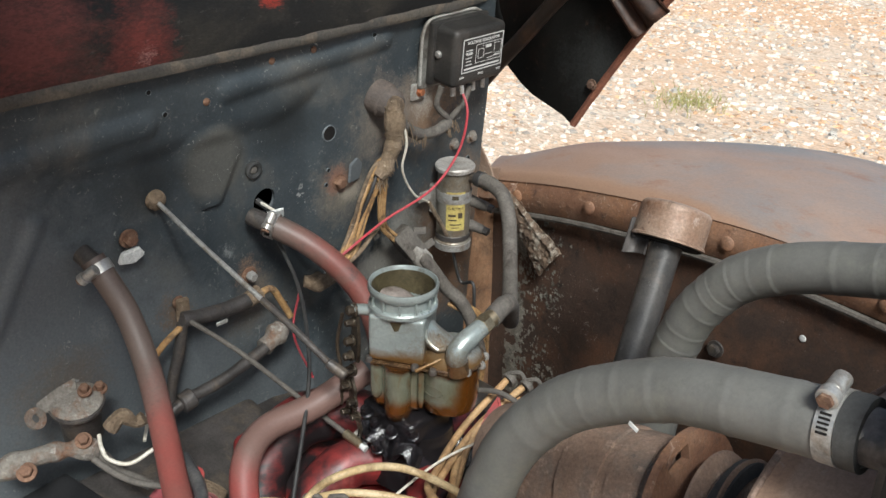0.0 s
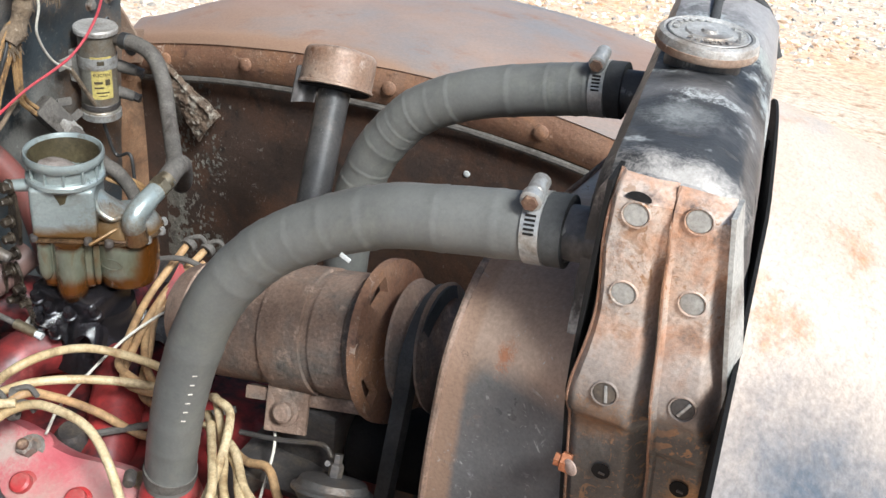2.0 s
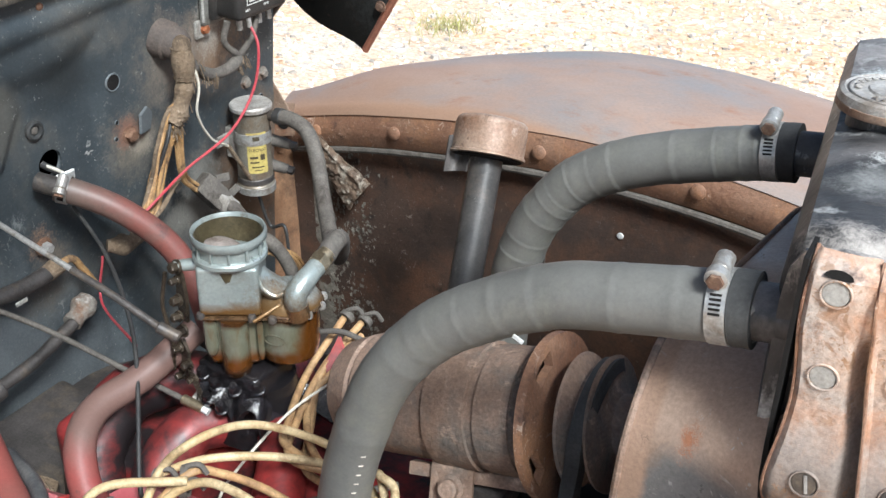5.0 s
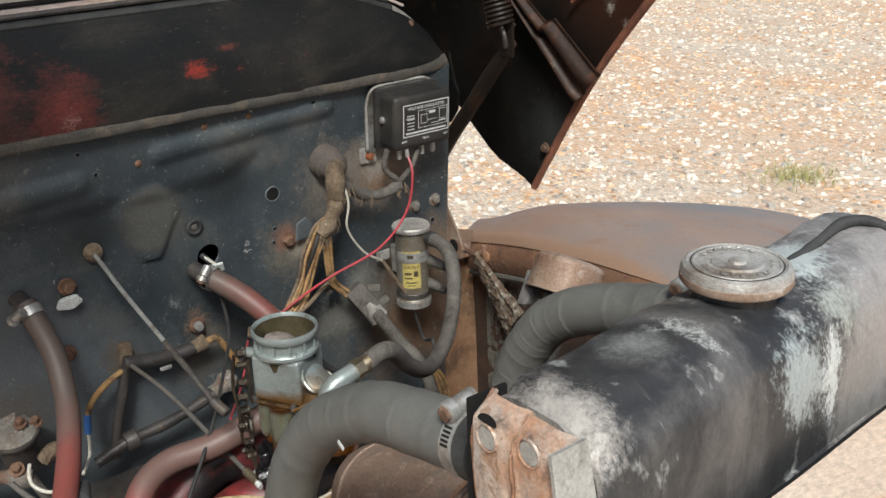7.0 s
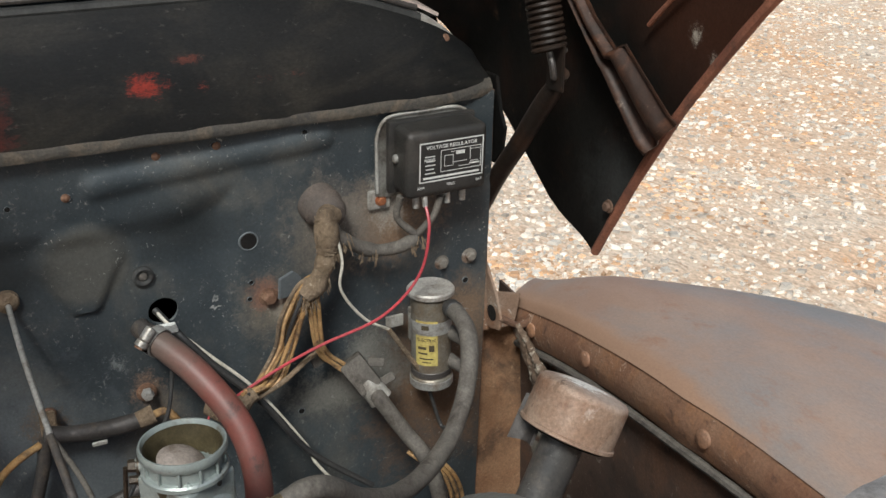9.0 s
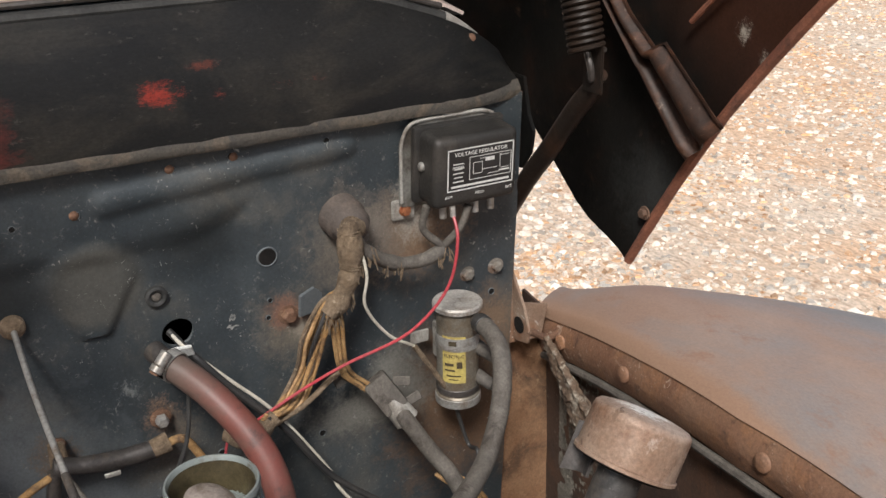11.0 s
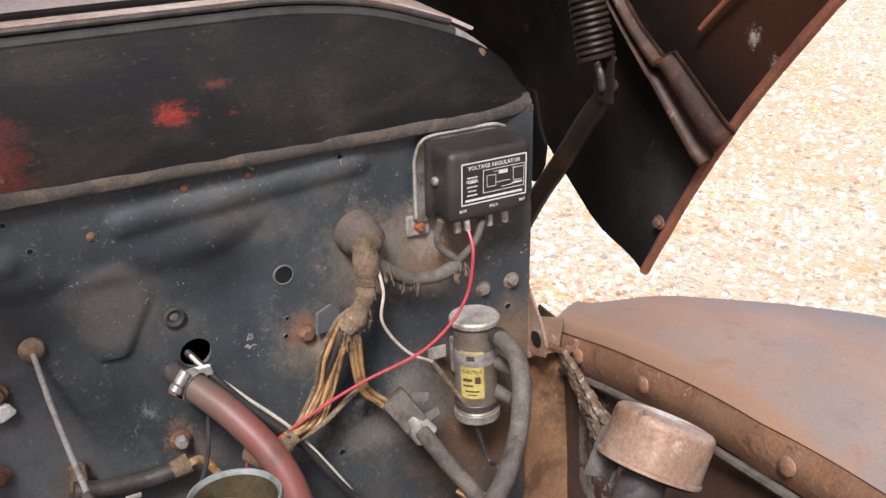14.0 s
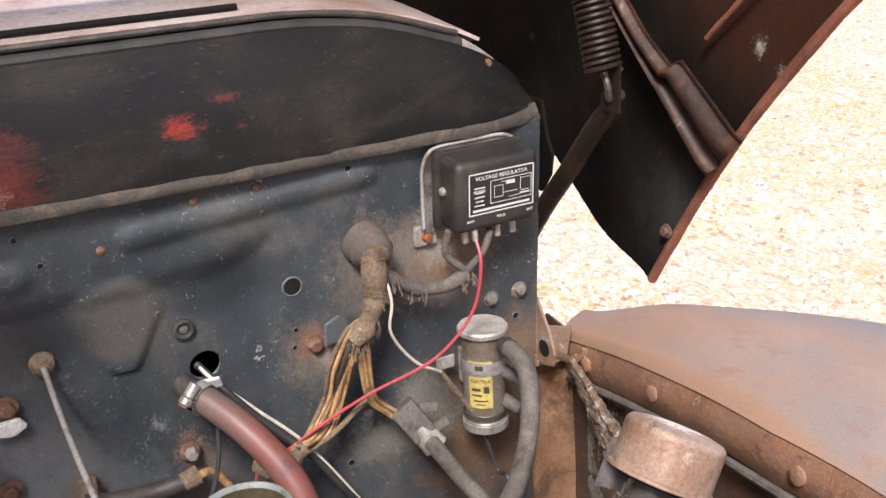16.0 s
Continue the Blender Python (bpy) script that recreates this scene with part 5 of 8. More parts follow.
def build_plugs():
    sets = (([head_pt(0.458, 0.052, -0.008), head_pt(0.435, 0.056, 0.012)], [head_pt(0.452, 0.053, 0.0), head_pt(0.432, 0.056, 0.016), head_pt(0.412, 0.05, 0.022), (0.403, -0.222, 0.888), (0.398, -0.216, 0.905)]),
            ([head_pt(0.59, 0.048, -0.008), head_pt(0.565, 0.05, 0.012)], [head_pt(0.585, 0.048, 0.004), head_pt(0.56, 0.052, 0.018), head_pt(0.543, 0.06, 0.02), (0.535, -0.262, 0.857), (0.532, -0.285, 0.835)]),
            ([head_pt(0.318, 0.07, -0.008), head_pt(0.29, 0.078, 0.01)], [head_pt(0.312, 0.07, 0.0), head_pt(0.29, 0.078, 0.014), head_pt(0.265, 0.085, 0.016), head_pt(0.255, 0.1, 0.012)]),
            ([head_pt(0.2, 0.065, -0.008), head_pt(0.17, 0.075, 0.012)], [head_pt(0.195, 0.065, 0.0), head_pt(0.17, 0.075, 0.014), head_pt(0.14, 0.08, 0.018)]))
    for sp, bt in sets:
        p = thing("spark_plug", "spark plug with grey rubber boot in cylinder head", "spark plug", "spark plugs", at=sp[0])
        part("plug_body", cyl(sp[0], sp[1], 0.011, seg=12), M_OILY, p)
        part("white_ring", cyl(Vector(sp[0]).lerp(sp[1], 0.55), Vector(sp[0]).lerp(sp[1], 0.66), 0.0122, seg=18), M_LABELWHT, p, "white ceramic ring")
        plug_boot("boot", bt[1:], 0.0098, p)


build_plugs()


# ---- carburettor
def build_carb():
    c = thing("carburettor", "grey zinc carburettor with brown fuel stains", "carburettor", at=(0.331, 0, 0.95))
    o = Matrix.Translation((0.331, 0, 0))
    horn = part("air_horn", lathe([(0.031, 1.112), (0.0335, 1.1165), (0.0375, 1.1185), (0.0402, 1.1205), (0.0402, 1.1245), (0.0385, 1.1262), (0.0352, 1.1266), (0.0352, 1.1395), (0.0388, 1.1402), (0.0408, 1.1425), (0.0411, 1.1475), (0.0400, 1.1508), (0.0384, 1.1508), (0.0368, 1.1475), (0.0345, 1.136), (0.032, 1.118), (0.0305, 1.104), (0.0, 1.102)], 56, o), M_CARB, c, "ribbed bright zinc air horn")
    for k in range(12):
        a = k * 30 + 8
        part("rib", box(0.0034, 0.0026, 0.0145, 0.0006, 1, m=o @ pose(0.0376 * math.cos(radians(a)), 0.0368 * math.sin(radians(a)), 1.1332, 0, 0, a)), M_CARB, horn)
    part("bore", lathe([(0.0364, 1.1465), (0.0342, 1.136), (0.0322, 1.12), (0.031, 1.1), (0.031, 1.085), (0.0, 1.085)], 40, o, cap=False), M_BORE, c, "varnish-stained bore, darkened for its inner shade")
    part("choke_plate", lathe([(0.024, 0), (0.024, 0.002), (0.018, 0.0075), (0.009, 0.011), (0, 0.012)], 30, Matrix.Translation((0.326, -0.002, 1.124)) @ pose(0, 0, 0, 0, 22, 50)), M_CHOKE, c, "dusty brown choke plate")
    part("choke_shaft", cyl((0.306, -0.022, 1.112), (0.356, 0.025, 1.112), 0.0028), M_OILY, c)
    R = o @ pose(0, 0, 0, 0, 0, 30)
    on = lambda x, y, z: R @ Matrix.Translation((x, y, z))
    part("upper_body", box(0.066, 0.062, 0.06, 0.0055, 4, m=on(0, 0, 1.089)), M_CARB, c)
    part("collar", lathe([(0.031, 1.1135), (0.0325, 1.1165), (0.0345, 1.1195)], 40, o, cap=False), M_CARB, c)
    part("bowl_cover", lathe([(0.036, 0), (0.036, 0.006), (0.031, 0.014), (0.022, 0.021), (0, 0.024)], 32, on(0.06, 0, 1.059)), M_CARB, c)
    part("bridge", grid(lambda u, v: R @ Vector((0.03 + 0.05 * u, -0.024 + 0.048 * v, 1.106 - 0.034 * u ** 0.7 - 0.05 * (v - 0.5) ** 2)), 12, 10, 0.006), M_CARB, c)
    part("side_arm", tube([R @ Vector(q) for q in ((0.03, -0.02, 1.108), (0.036, -0.024, 1.092), (0.048, -0.026, 1.083), (0.058, -0.024, 1.085))], 0.0028, 8), M_CARB, c)
    part("cover_edge", tube([R @ Vector((0.06 + 0.0365 * math.cos(a), 0.0365 * math.sin(a), 1.0615)) for a in [math.radians(-150 + 10 * i) for i in range(31)]], 0.0022, 8, 2, wob=0.2), M_WET, c)
    # wet gasket joint with small screws
    part("flange", plate([(-0.036, -0.034), (0.036, -0.034), (0.06, -0.0375), (0.086, -0.027), (0.0975, 0.0), (0.086, 0.027), (0.06, 0.0375), (-0.03, 0.036), (-0.038, 0.02)], 0.0032, on(0, 0, 1.0555), 0.0012), M_WET, c, "wet brown gasket flange")
    for x, y in ((0.024, -0.034), (0.046, -0.037), (0.084, -0.027), (0.0965, -0.008), (0.0965, 0.012), (0.08, 0.028), (-0.032, -0.03), (-0.032, 0.03)):
        part("flange_screw", lathe([(0.0046, -0.002), (0.0048, 0.002), (0.0038, 0.0048), (0.0014, 0.0052), (0, 0.0044)], 12, on(x, y, 1.0585)), M_STEEL if x > 0.08 else M_OILY, c)
    part("cross_lever", box(0.034, 0.0035, 0.004, 0.0012, 1, m=on(0.04, -0.035, 1.066) @ pose(0, 0, 0, 0, -24, 25)), M_CARB, c)
    part("float_bowl", lathe([(0.0, 0.988), (0.02, 0.989), (0.031, 0.9965), (0.0345, 1.012), (0.0345, 1.056)], 36, on(0.058, 0, 0)), M_CARBLOW, c, "amber-stained float bowl")
    part("bowl_mark", lathe([(0.0098, 0), (0.0098, 0.0008), (0.0088, 0.0008), (0.0088, 0)], 28, R @ frame_of((0.046, -0.0325, 1.03), (1, 0, 0), (-0.3, -1, 0)) @ Matrix.Diagonal((1.3, 0.7, 1, 1)), cap=False), M_CARBLOW, c)
    part("lower_body", box(0.058, 0.056, 0.066, 0.010, 3, m=on(0, 0.002, 1.024)), M_CARBLOW, c, "varnish-brown lower body")
    for x, y, r, z0 in ((-0.024, -0.025, 0.0075, 1.005), (0.002, -0.025, 0.0165, 0.978), (0.03, -0.027, 0.004, 1.0)):
        part("body_column", lathe([(0.0, z0), (r * 0.6, z0 + 0.0015), (r * 0.9, z0 + 0.006), (r, z0 + 0.014), (r, 1.056)], 24, on(x, y, 0)), M_CARBLOW, c)
    part("base", box(0.085, 0.07, 0.034, 0.008, 3, at=(0.335, 0.004, 0.969)), M_GREASE, c, "grease-black base")
    for x, y, z in ((0.302, -0.03, 0.966), (0.325, -0.036, 0.962), (0.352, -0.036, 0.965), (0.374, -0.022, 0.966), (0.318, -0.043, 0.945), (0.338, -0.045, 0.94)):
        part("base_nut", lathe([(0.0075, 0.0), (0.008, 0.005), (0.0062, 0.006), (0.006, 0.014), (0.004, 0.017), (0, 0.017)], 12, frame_of((x, y, z), (1, 0, 0), (0.1, -0.35, 0.9))), M_GREASE, c)
    part("oil_drip", grid(lambda u, v: Vector((0.3 + 0.1 * u, -0.034 - 0.016 * v + 0.006 * math.sin(u * 17), 0.965 - 0.035 * v * (0.6 + 0.4 * math.sin(u * 13 + 1)))), 24, 8, 0.006), M_GREASE, c, "glossy black oil crust")
    # fuel inlet knuckle and brass nut
    part("inlet_elbow", tube([(0.4085, 0.01, 1.074), (0.409, 0.008, 1.084), (0.4098, 0.014, 1.0935), (0.411, 0.03, 1.1005), (0.411, 0.046, 1.105)], 0.012, 22, 8, rf=lambda q: 1.02 - 0.1 * smoothstep((q - 0.6) / 0.3)), M_CARB, c, "rounded zinc inlet elbow")
    part("inlet_stub", cyl((0.409, 0.012, 1.058), (0.4085, 0.01, 1.076), 0.0135, 0.0125, seg=20, bevel=0.001), M_WET, c)
    nut = part("inlet_nut", cyl((0.411, 0.044, 1.105), (0.409, 0.058, 1.1065), 0.0125, seg=6, bevel=0.001), M_BRASS, c, "brass hexagon fitting")
    part("collar", cyl((0.409, 0.058, 1.1065), (0.4092, 0.069, 1.1095), 0.0108, seg=18, bevel=0.001), M_BRASS, nut)
    # throttle linkage on the outer side
    part("throttle_lever", plate([(-0.008, -0.008), (0.008, -0.008), (0.012, 0.02), (0.008, 0.055), (-0.004, 0.06), (-0.010, 0.02)], 0.004, frame_of((0.285, -0.03, 1.045), (0.85, 0.2, 0), (-0.3, -0.95, 0)), 0.001), M_LINK, c)
    part("throttle_lever", plate([(-0.009, 0), (0.007, 0.0), (0.010, 0.045), (0.0, 0.06), (-0.008, 0.05)], 0.004, frame_of((0.283, -0.034, 0.955), (0.85, 0.2, 0), (-0.3, -0.95, 0)), 0.001), M_LINK, c)
    part("throttle_lever", plate([(-0.03, -0.006), (-0.01, -0.008), (0.006, 0.0), (0.004, 0.016), (-0.012, 0.008), (-0.03, 0.004)], 0.004, frame_of((0.278, -0.038, 1.0), (0.85, 0.2, 0), (-0.3, -0.95, 0)), 0.001), M_LINK, c)
    for x, y, z, r in ((0.286, -0.034, 1.108, 0.0062), (0.283, -0.034, 1.09, 0.0042), (0.284, -0.036, 1.066, 0.0055), (0.284, -0.038, 1.046, 0.005), (0.29, -0.04, 1.03, 0.0058), (0.282, -0.041, 1.005, 0.0045), (0.292, -0.04, 0.985, 0.005), (0.278, -0.038, 0.965, 0.0045), (0.3, -0.042, 0.97, 0.004)):
        part("link_pin", hexbolt(r, 0.011, 1.35, m=frame_of((x, y, z), (1, 0, 0), (-0.2, -1, 0.1))), M_LINK, c)
    part("choke_arm", cyl((0.312, -0.018, 1.112), (0.282, -0.036, 1.108), 0.0075, 0.0062, seg=16, bevel=0.001), M_CARB, c)
    part("link_rod", tube([(0.278, -0.046, 1.104), (0.27, -0.048, 1.06), (0.277, -0.047, 1.02), (0.272, -0.045, 0.975)], 0.0024, 8), M_LINK, c)
    part("torn_tab", plate([(-0.014, -0.024), (0.004, -0.02), (0.016, -0.004), (0.006, 0.004), (0.012, 0.012), (0.0, 0.02), (-0.008, 0.006)], 0.0012, frame_of((0.300, -0.047, 0.934), (1, 0.2, 0), (0.1, -0.8, 0.5))), M_REGPLATE, c, "torn pale metal tab")
    sp = [Vector((0.296, -0.046, 0.985)) + Vector((0.0002 * k, 0, -0.0005 * k)) + Vector((math.cos(k * 0.9), math.sin(k * 0.9) * 0.6, 0)) * 0.0035 for k in range(90)]
    part("return_spring", tube(sp, 0.0009, 5, smooth=False), M_LINK, c)


build_carb()


# ---- generator, pulleys and belt
def build_generator():
    g = thing("generator", "rusty brown generator with pulley and clamp band", "generator", at=(0.62, 0.01, 1.02))
    A, B = Vector((0.53, 0.012, 1.003)), Vector((0.7103, 0.01, 1.0462))
    ax = (B - A).normalized()
    at = lambda s: A + ax * s
    L = (B - A).length
    part("body", cyl(at(-0.02), at(L - 0.01), 0.062, seg=44, bevel=0.004), M_GEN, g)
    part("rear_cap", cyl(at(-0.055), at(-0.018), 0.052, 0.060, seg=36, bevel=0.006), M_GEN, g)
    band = part("clamp_band", lathe([(0.0625, 0), (0.066, 0.0005), (0.066, 0.0475), (0.0625, 0.048)], 48, axis(at(0.075), at(0.2)), cap=False), M_GEN, g, "flat rusty clamp band")
    part("front_ring", lathe([(0.0625, 0), (0.0645, 0.0005), (0.0645, 0.0375), (0.0625, 0.038)], 48, axis(at(0.132), at(0.2)), cap=False), M_GEN, g)
    down = Vector((0.03, -0.75, -0.66)).normalized()
    fr = frame_of(at(0.099) + down * 0.062, ax, Vector((0, -0.85, 0.5)))
    part("clamp_tab", box(0.046, 0.055, 0.006, 0.0015, 2, m=fr @ Matrix.Translation((0, -0.02, 0))), M_GEN, band)
    part("tab_bolt", lathe([(0.0145, 0), (0.0145, 0.002), (0.0105, 0.003), (0.0105, 0.010), (0.008, 0.012), (0, 0.012)], 24, fr @ Matrix.Translation((0, -0.026, 0.003))), M_GEN, band)
    part("foot_bar", box(0.13, 0.014, 0.014, 0.002, 2, m=fr @ Matrix.Translation((0.015, -0.012, -0.009))), M_GEN, g)
    part("pedestal", box(0.07, 0.08, 0.16, 0.012, 2, at=(0.65, 0.0, 0.885)), M_OILY, g)
    # end plate with kidney slots
    m_ = axis(at(L + 0.001), at(L + 0.2))
    segs = 60
    b = bmesh.new()
    rings = [0.016, 0.03, 0.056, 0.073, 0.082]
    lv = [[[b.verts.new(m_ @ Vector((r * math.cos(2 * math.pi * k / segs), r * math.sin(2 * math.pi * k / segs), z))) for k in range(segs)] for r in rings] for z in (0.0, 0.009)]
    def gone(i, k):
        return i == 2 and (k % 15) < 5
    for i in range(4):
        for k in range(segs):
            if gone(i, k):
                continue
            k2 = (k + 1) % segs
            b.faces.new((lv[1][i][k], lv[1][i + 1][k], lv[1][i + 1][k2], lv[1][i][k2]))
            b.faces.new((lv[0][i][k2], lv[0][i + 1][k2], lv[0][i + 1][k], lv[0][i][k]))
            for (p, q, r_) in ((i + 1, k, "out"), (i, k, "in")):
                ii = i + 1 if r_ == "out" else i - 1
                if ii < 0 or ii > 3 or gone(ii, k):
                    j = p
                    b.faces.new((lv[0][j][k], lv[0][j][k2], lv[1][j][k2], lv[1][j][k]))
            for kk, side in (((k - 1) % segs, k), (k2, k2)):
                if gone(i, kk):
                    b.faces.new((lv[0][i][side], lv[0][i + 1][side], lv[1][i + 1][side], lv[1][i][side]))
    bmesh.ops.remove_doubles(b, verts=b.verts, dist=0.00001)
    bmesh.ops.recalc_face_normals(b, faces=b.faces)
    part("end_plate", b, M_FENEDGE, g, "orange-rust slotted end plate")
    p0 = L + 0.03
    pul = part("pulley", lathe([(0.02, 0), (0.060, 0.0), (0.065, 0.002), (0.064, 0.005), (0.048, 0.013), (0.048, 0.023), (0.064, 0.031), (0.065, 0.034), (0.060, 0.036), (0.034, 0.040), (0.030, 0.044), (0.030, 0.062)], 44, axis(at(p0), at(p0 + 0.2))), M_GEN, g, "rust-brown pulley sheaves")
    part("pulley_hub", lathe([(0.024, 0), (0.024, 0.012), (0.02, 0.016), (0.0, 0.017)], 28, axis(at(p0 + 0.061), at(p0 + 0.2))), M_OILY, pul)
    # belt over the pulley and down to the crank
    w = 0.0098
    cb = at(p0 + 0.018)
    r = 0.057
    line = []
    lower = Vector((0.742, -0.02, 0.60))
    for k in range(0, 19):
        a = radians(-8 + 188 * k / 18)
        line.append(cb + Vector((0, -math.cos(a), math.sin(a))) * r)
    line = [lower + Vector((0, -0.085, 0.0))] + line + [lower + Vector((0, 0.085, 0.0))]
    bb = bmesh.new()
    prev = None
    for i, q in enumerate(line):
        t = (line[min(i + 1, len(line) - 1)] - line[max(i - 1, 0)]).normalized()
        nrm = t.cross(ax).normalized()
        cur = [bb.verts.new(q + ax * sx * w * (1.0 if sz > 0 else 0.75) + nrm * sz * 0.006) for sx, sz in ((-1, 1), (1, 1), (1, -1), (-1, -1))]
        if prev:
            for k in range(4):
                bb.faces.new((prev[k], prev[(k + 1) % 4], cur[(k + 1) % 4], cur[k]))
        prev = cur
    bmesh.ops.recalc_face_normals(bb, faces=bb.faces)
    bt = thing("fan_belt", "worn black fan belt over generator pulley", "belt", at=cb)
    part("belt", bb, M_BELT, bt)
    cp = thing("crank_pulley", "dark crank pulley below the generator", "pulley", at=(0.74, -0.02, 0.55))
    part("sheave", lathe([(0.03, 0), (0.1, 0.0), (0.102, 0.004), (0.078, 0.014), (0.078, 0.022), (0.102, 0.032), (0.1, 0.036), (0.03, 0.036)], 40, axis((0.724, -0.02, 0.6), (0.924, -0.02, 0.6))), M_OILY, cp)
    part("shaft", cyl((0.5, -0.02, 0.6), (0.76, -0.02, 0.6), 0.03), M_OILY, cp)
    fp = thing("fan", "dark steel fan ahead of the engine", "fan", at=(0.8, 0.02, 0.92))
    part("hub", cyl((0.69, 0.02, 0.9), (0.815, 0.02, 0.92), 0.045), M_DARK, fp)
    for k in range(4):
        a = k * math.pi / 2 + 0.5
        part("blade", plate([(-0.03, 0.04), (0.03, 0.04), (0.045, 0.17), (-0.02, 0.17)], 0.002, axis((0.812, 0.02, 0.92), (0.912, 0.02, 0.92)) @ pose(0, 0, 0, 0, 25, math.degrees(a))), M_DARK, fp)


build_generator()


# ---- distributor with wires
def build_distributor():
    d = thing("distributor", "grimy brown distributor with radial plug towers", "distributor", at=(0.70, -0.19, 0.8))
    C, N = Vector((0.698, -0.187, 0.893)), Vector((0.10, -0.46, 0.88)).normalized()
    fr = frame_of(C, (1, 0, 0), N)
    part("body", lathe([(0.04, -0.1), (0.045, -0.05), (0.056, -0.02), (0.058, -0.004), (0.054, 0.006), (0.045, 0.011), (0.0, 0.013)], 44, fr), M_DIST, d)
    part("centre_tower", lathe([(0.016, 0.008), (0.014, 0.022), (0.012, 0.024), (0, 0.024)], 24, fr @ Matrix.Translation((-0.008, -0.008, 0))), M_BOOT, d)
    for k in range(8):
        a = radians(k * 45 + 20)
        p = fr @ Vector((0.037 * math.cos(a), 0.037 * math.sin(a), 0.004))
        part("tower", lathe([(0.0125, 0), (0.0125, 0.004), (0.0105, 0.008), (0, 0.009)], 20, frame_of(p, (1, 0, 0), N + (p - C).normalized() * 0.2)), M_DIST, d)
    ends = [[0.646, -0.174, 0.934], [0.675, -0.157, 0.936], [0.709, -0.165, 0.93], [0.718, -0.195, 0.916], [0.651, -0.199, 0.938], [0.66, -0.232, 0.922]]
    outs = [[0.672, -0.188, 0.925], [0.698, -0.174, 0.926], [0.738, -0.178, 0.923], [0.746, -0.206, 0.911], [0.673, -0.208, 0.922], [0.681, -0.227, 0.904]]
    for q, p in zip(ends, outs):
        q, p = Vector(q), Vector(p)
        b = part("wire_boot", tube([q, q.lerp(p, 0.45) + N * 0.003, p.lerp(q, 0.12) + N * 0.002, p - N * 0.006], 0.0084, 14, 6, rf=lambda s: 0.72 + 0.38 * smoothstep(s * 1.6)), M_BOOT, d, "cracked grey-black wire boot")
        part("boot_cap", lathe([(0.0098, -0.008), (0.0105, 0.0), (0.0095, 0.004), (0.006, 0.0065), (0, 0.0072)], 18, axis(p - N * 0.004, p + N)), M_BOOT, b)
    # vacuum unit
    c = Vector((0.729, -0.13, 0.971))
    up = Vector((-0.12, 0.53, 0.83)).normalized()
    vu = part("vacuum_unit", lathe([(0.012, -0.05), (0.014, -0.012), (0.030, -0.010), (0.034, -0.004), (0.0385, -0.001), (0.0385, 0.002), (0.034, 0.004), (0.031, 0.010), (0.012, 0.013), (0.0, 0.013)], 36, axis(c, c + up)), M_DIST, d, "round grey vacuum diaphragm")
    part("vacuum_fitting", lathe([(0.007, 0.012), (0.007, 0.024), (0.0045, 0.026), (0.0045, 0.034), (0, 0.034)], 6, axis(c, c + up)), M_OILY, vu)
    part("vacuum_bracket", box(0.032, 0.012, 0.07, 0.003, 2, m=pose(c.x + 0.008, c.y - 0.006, c.z - 0.045, 12, 0, 10)), M_DIST, d)
    part("coil_lead", tube([[0.593, -0.264, 0.891], [0.605, -0.257, 0.916], [0.641, -0.241, 0.924], [0.697, -0.215, 0.921]], 0.0062, 12), M_BOOT, d)


build_distributor()



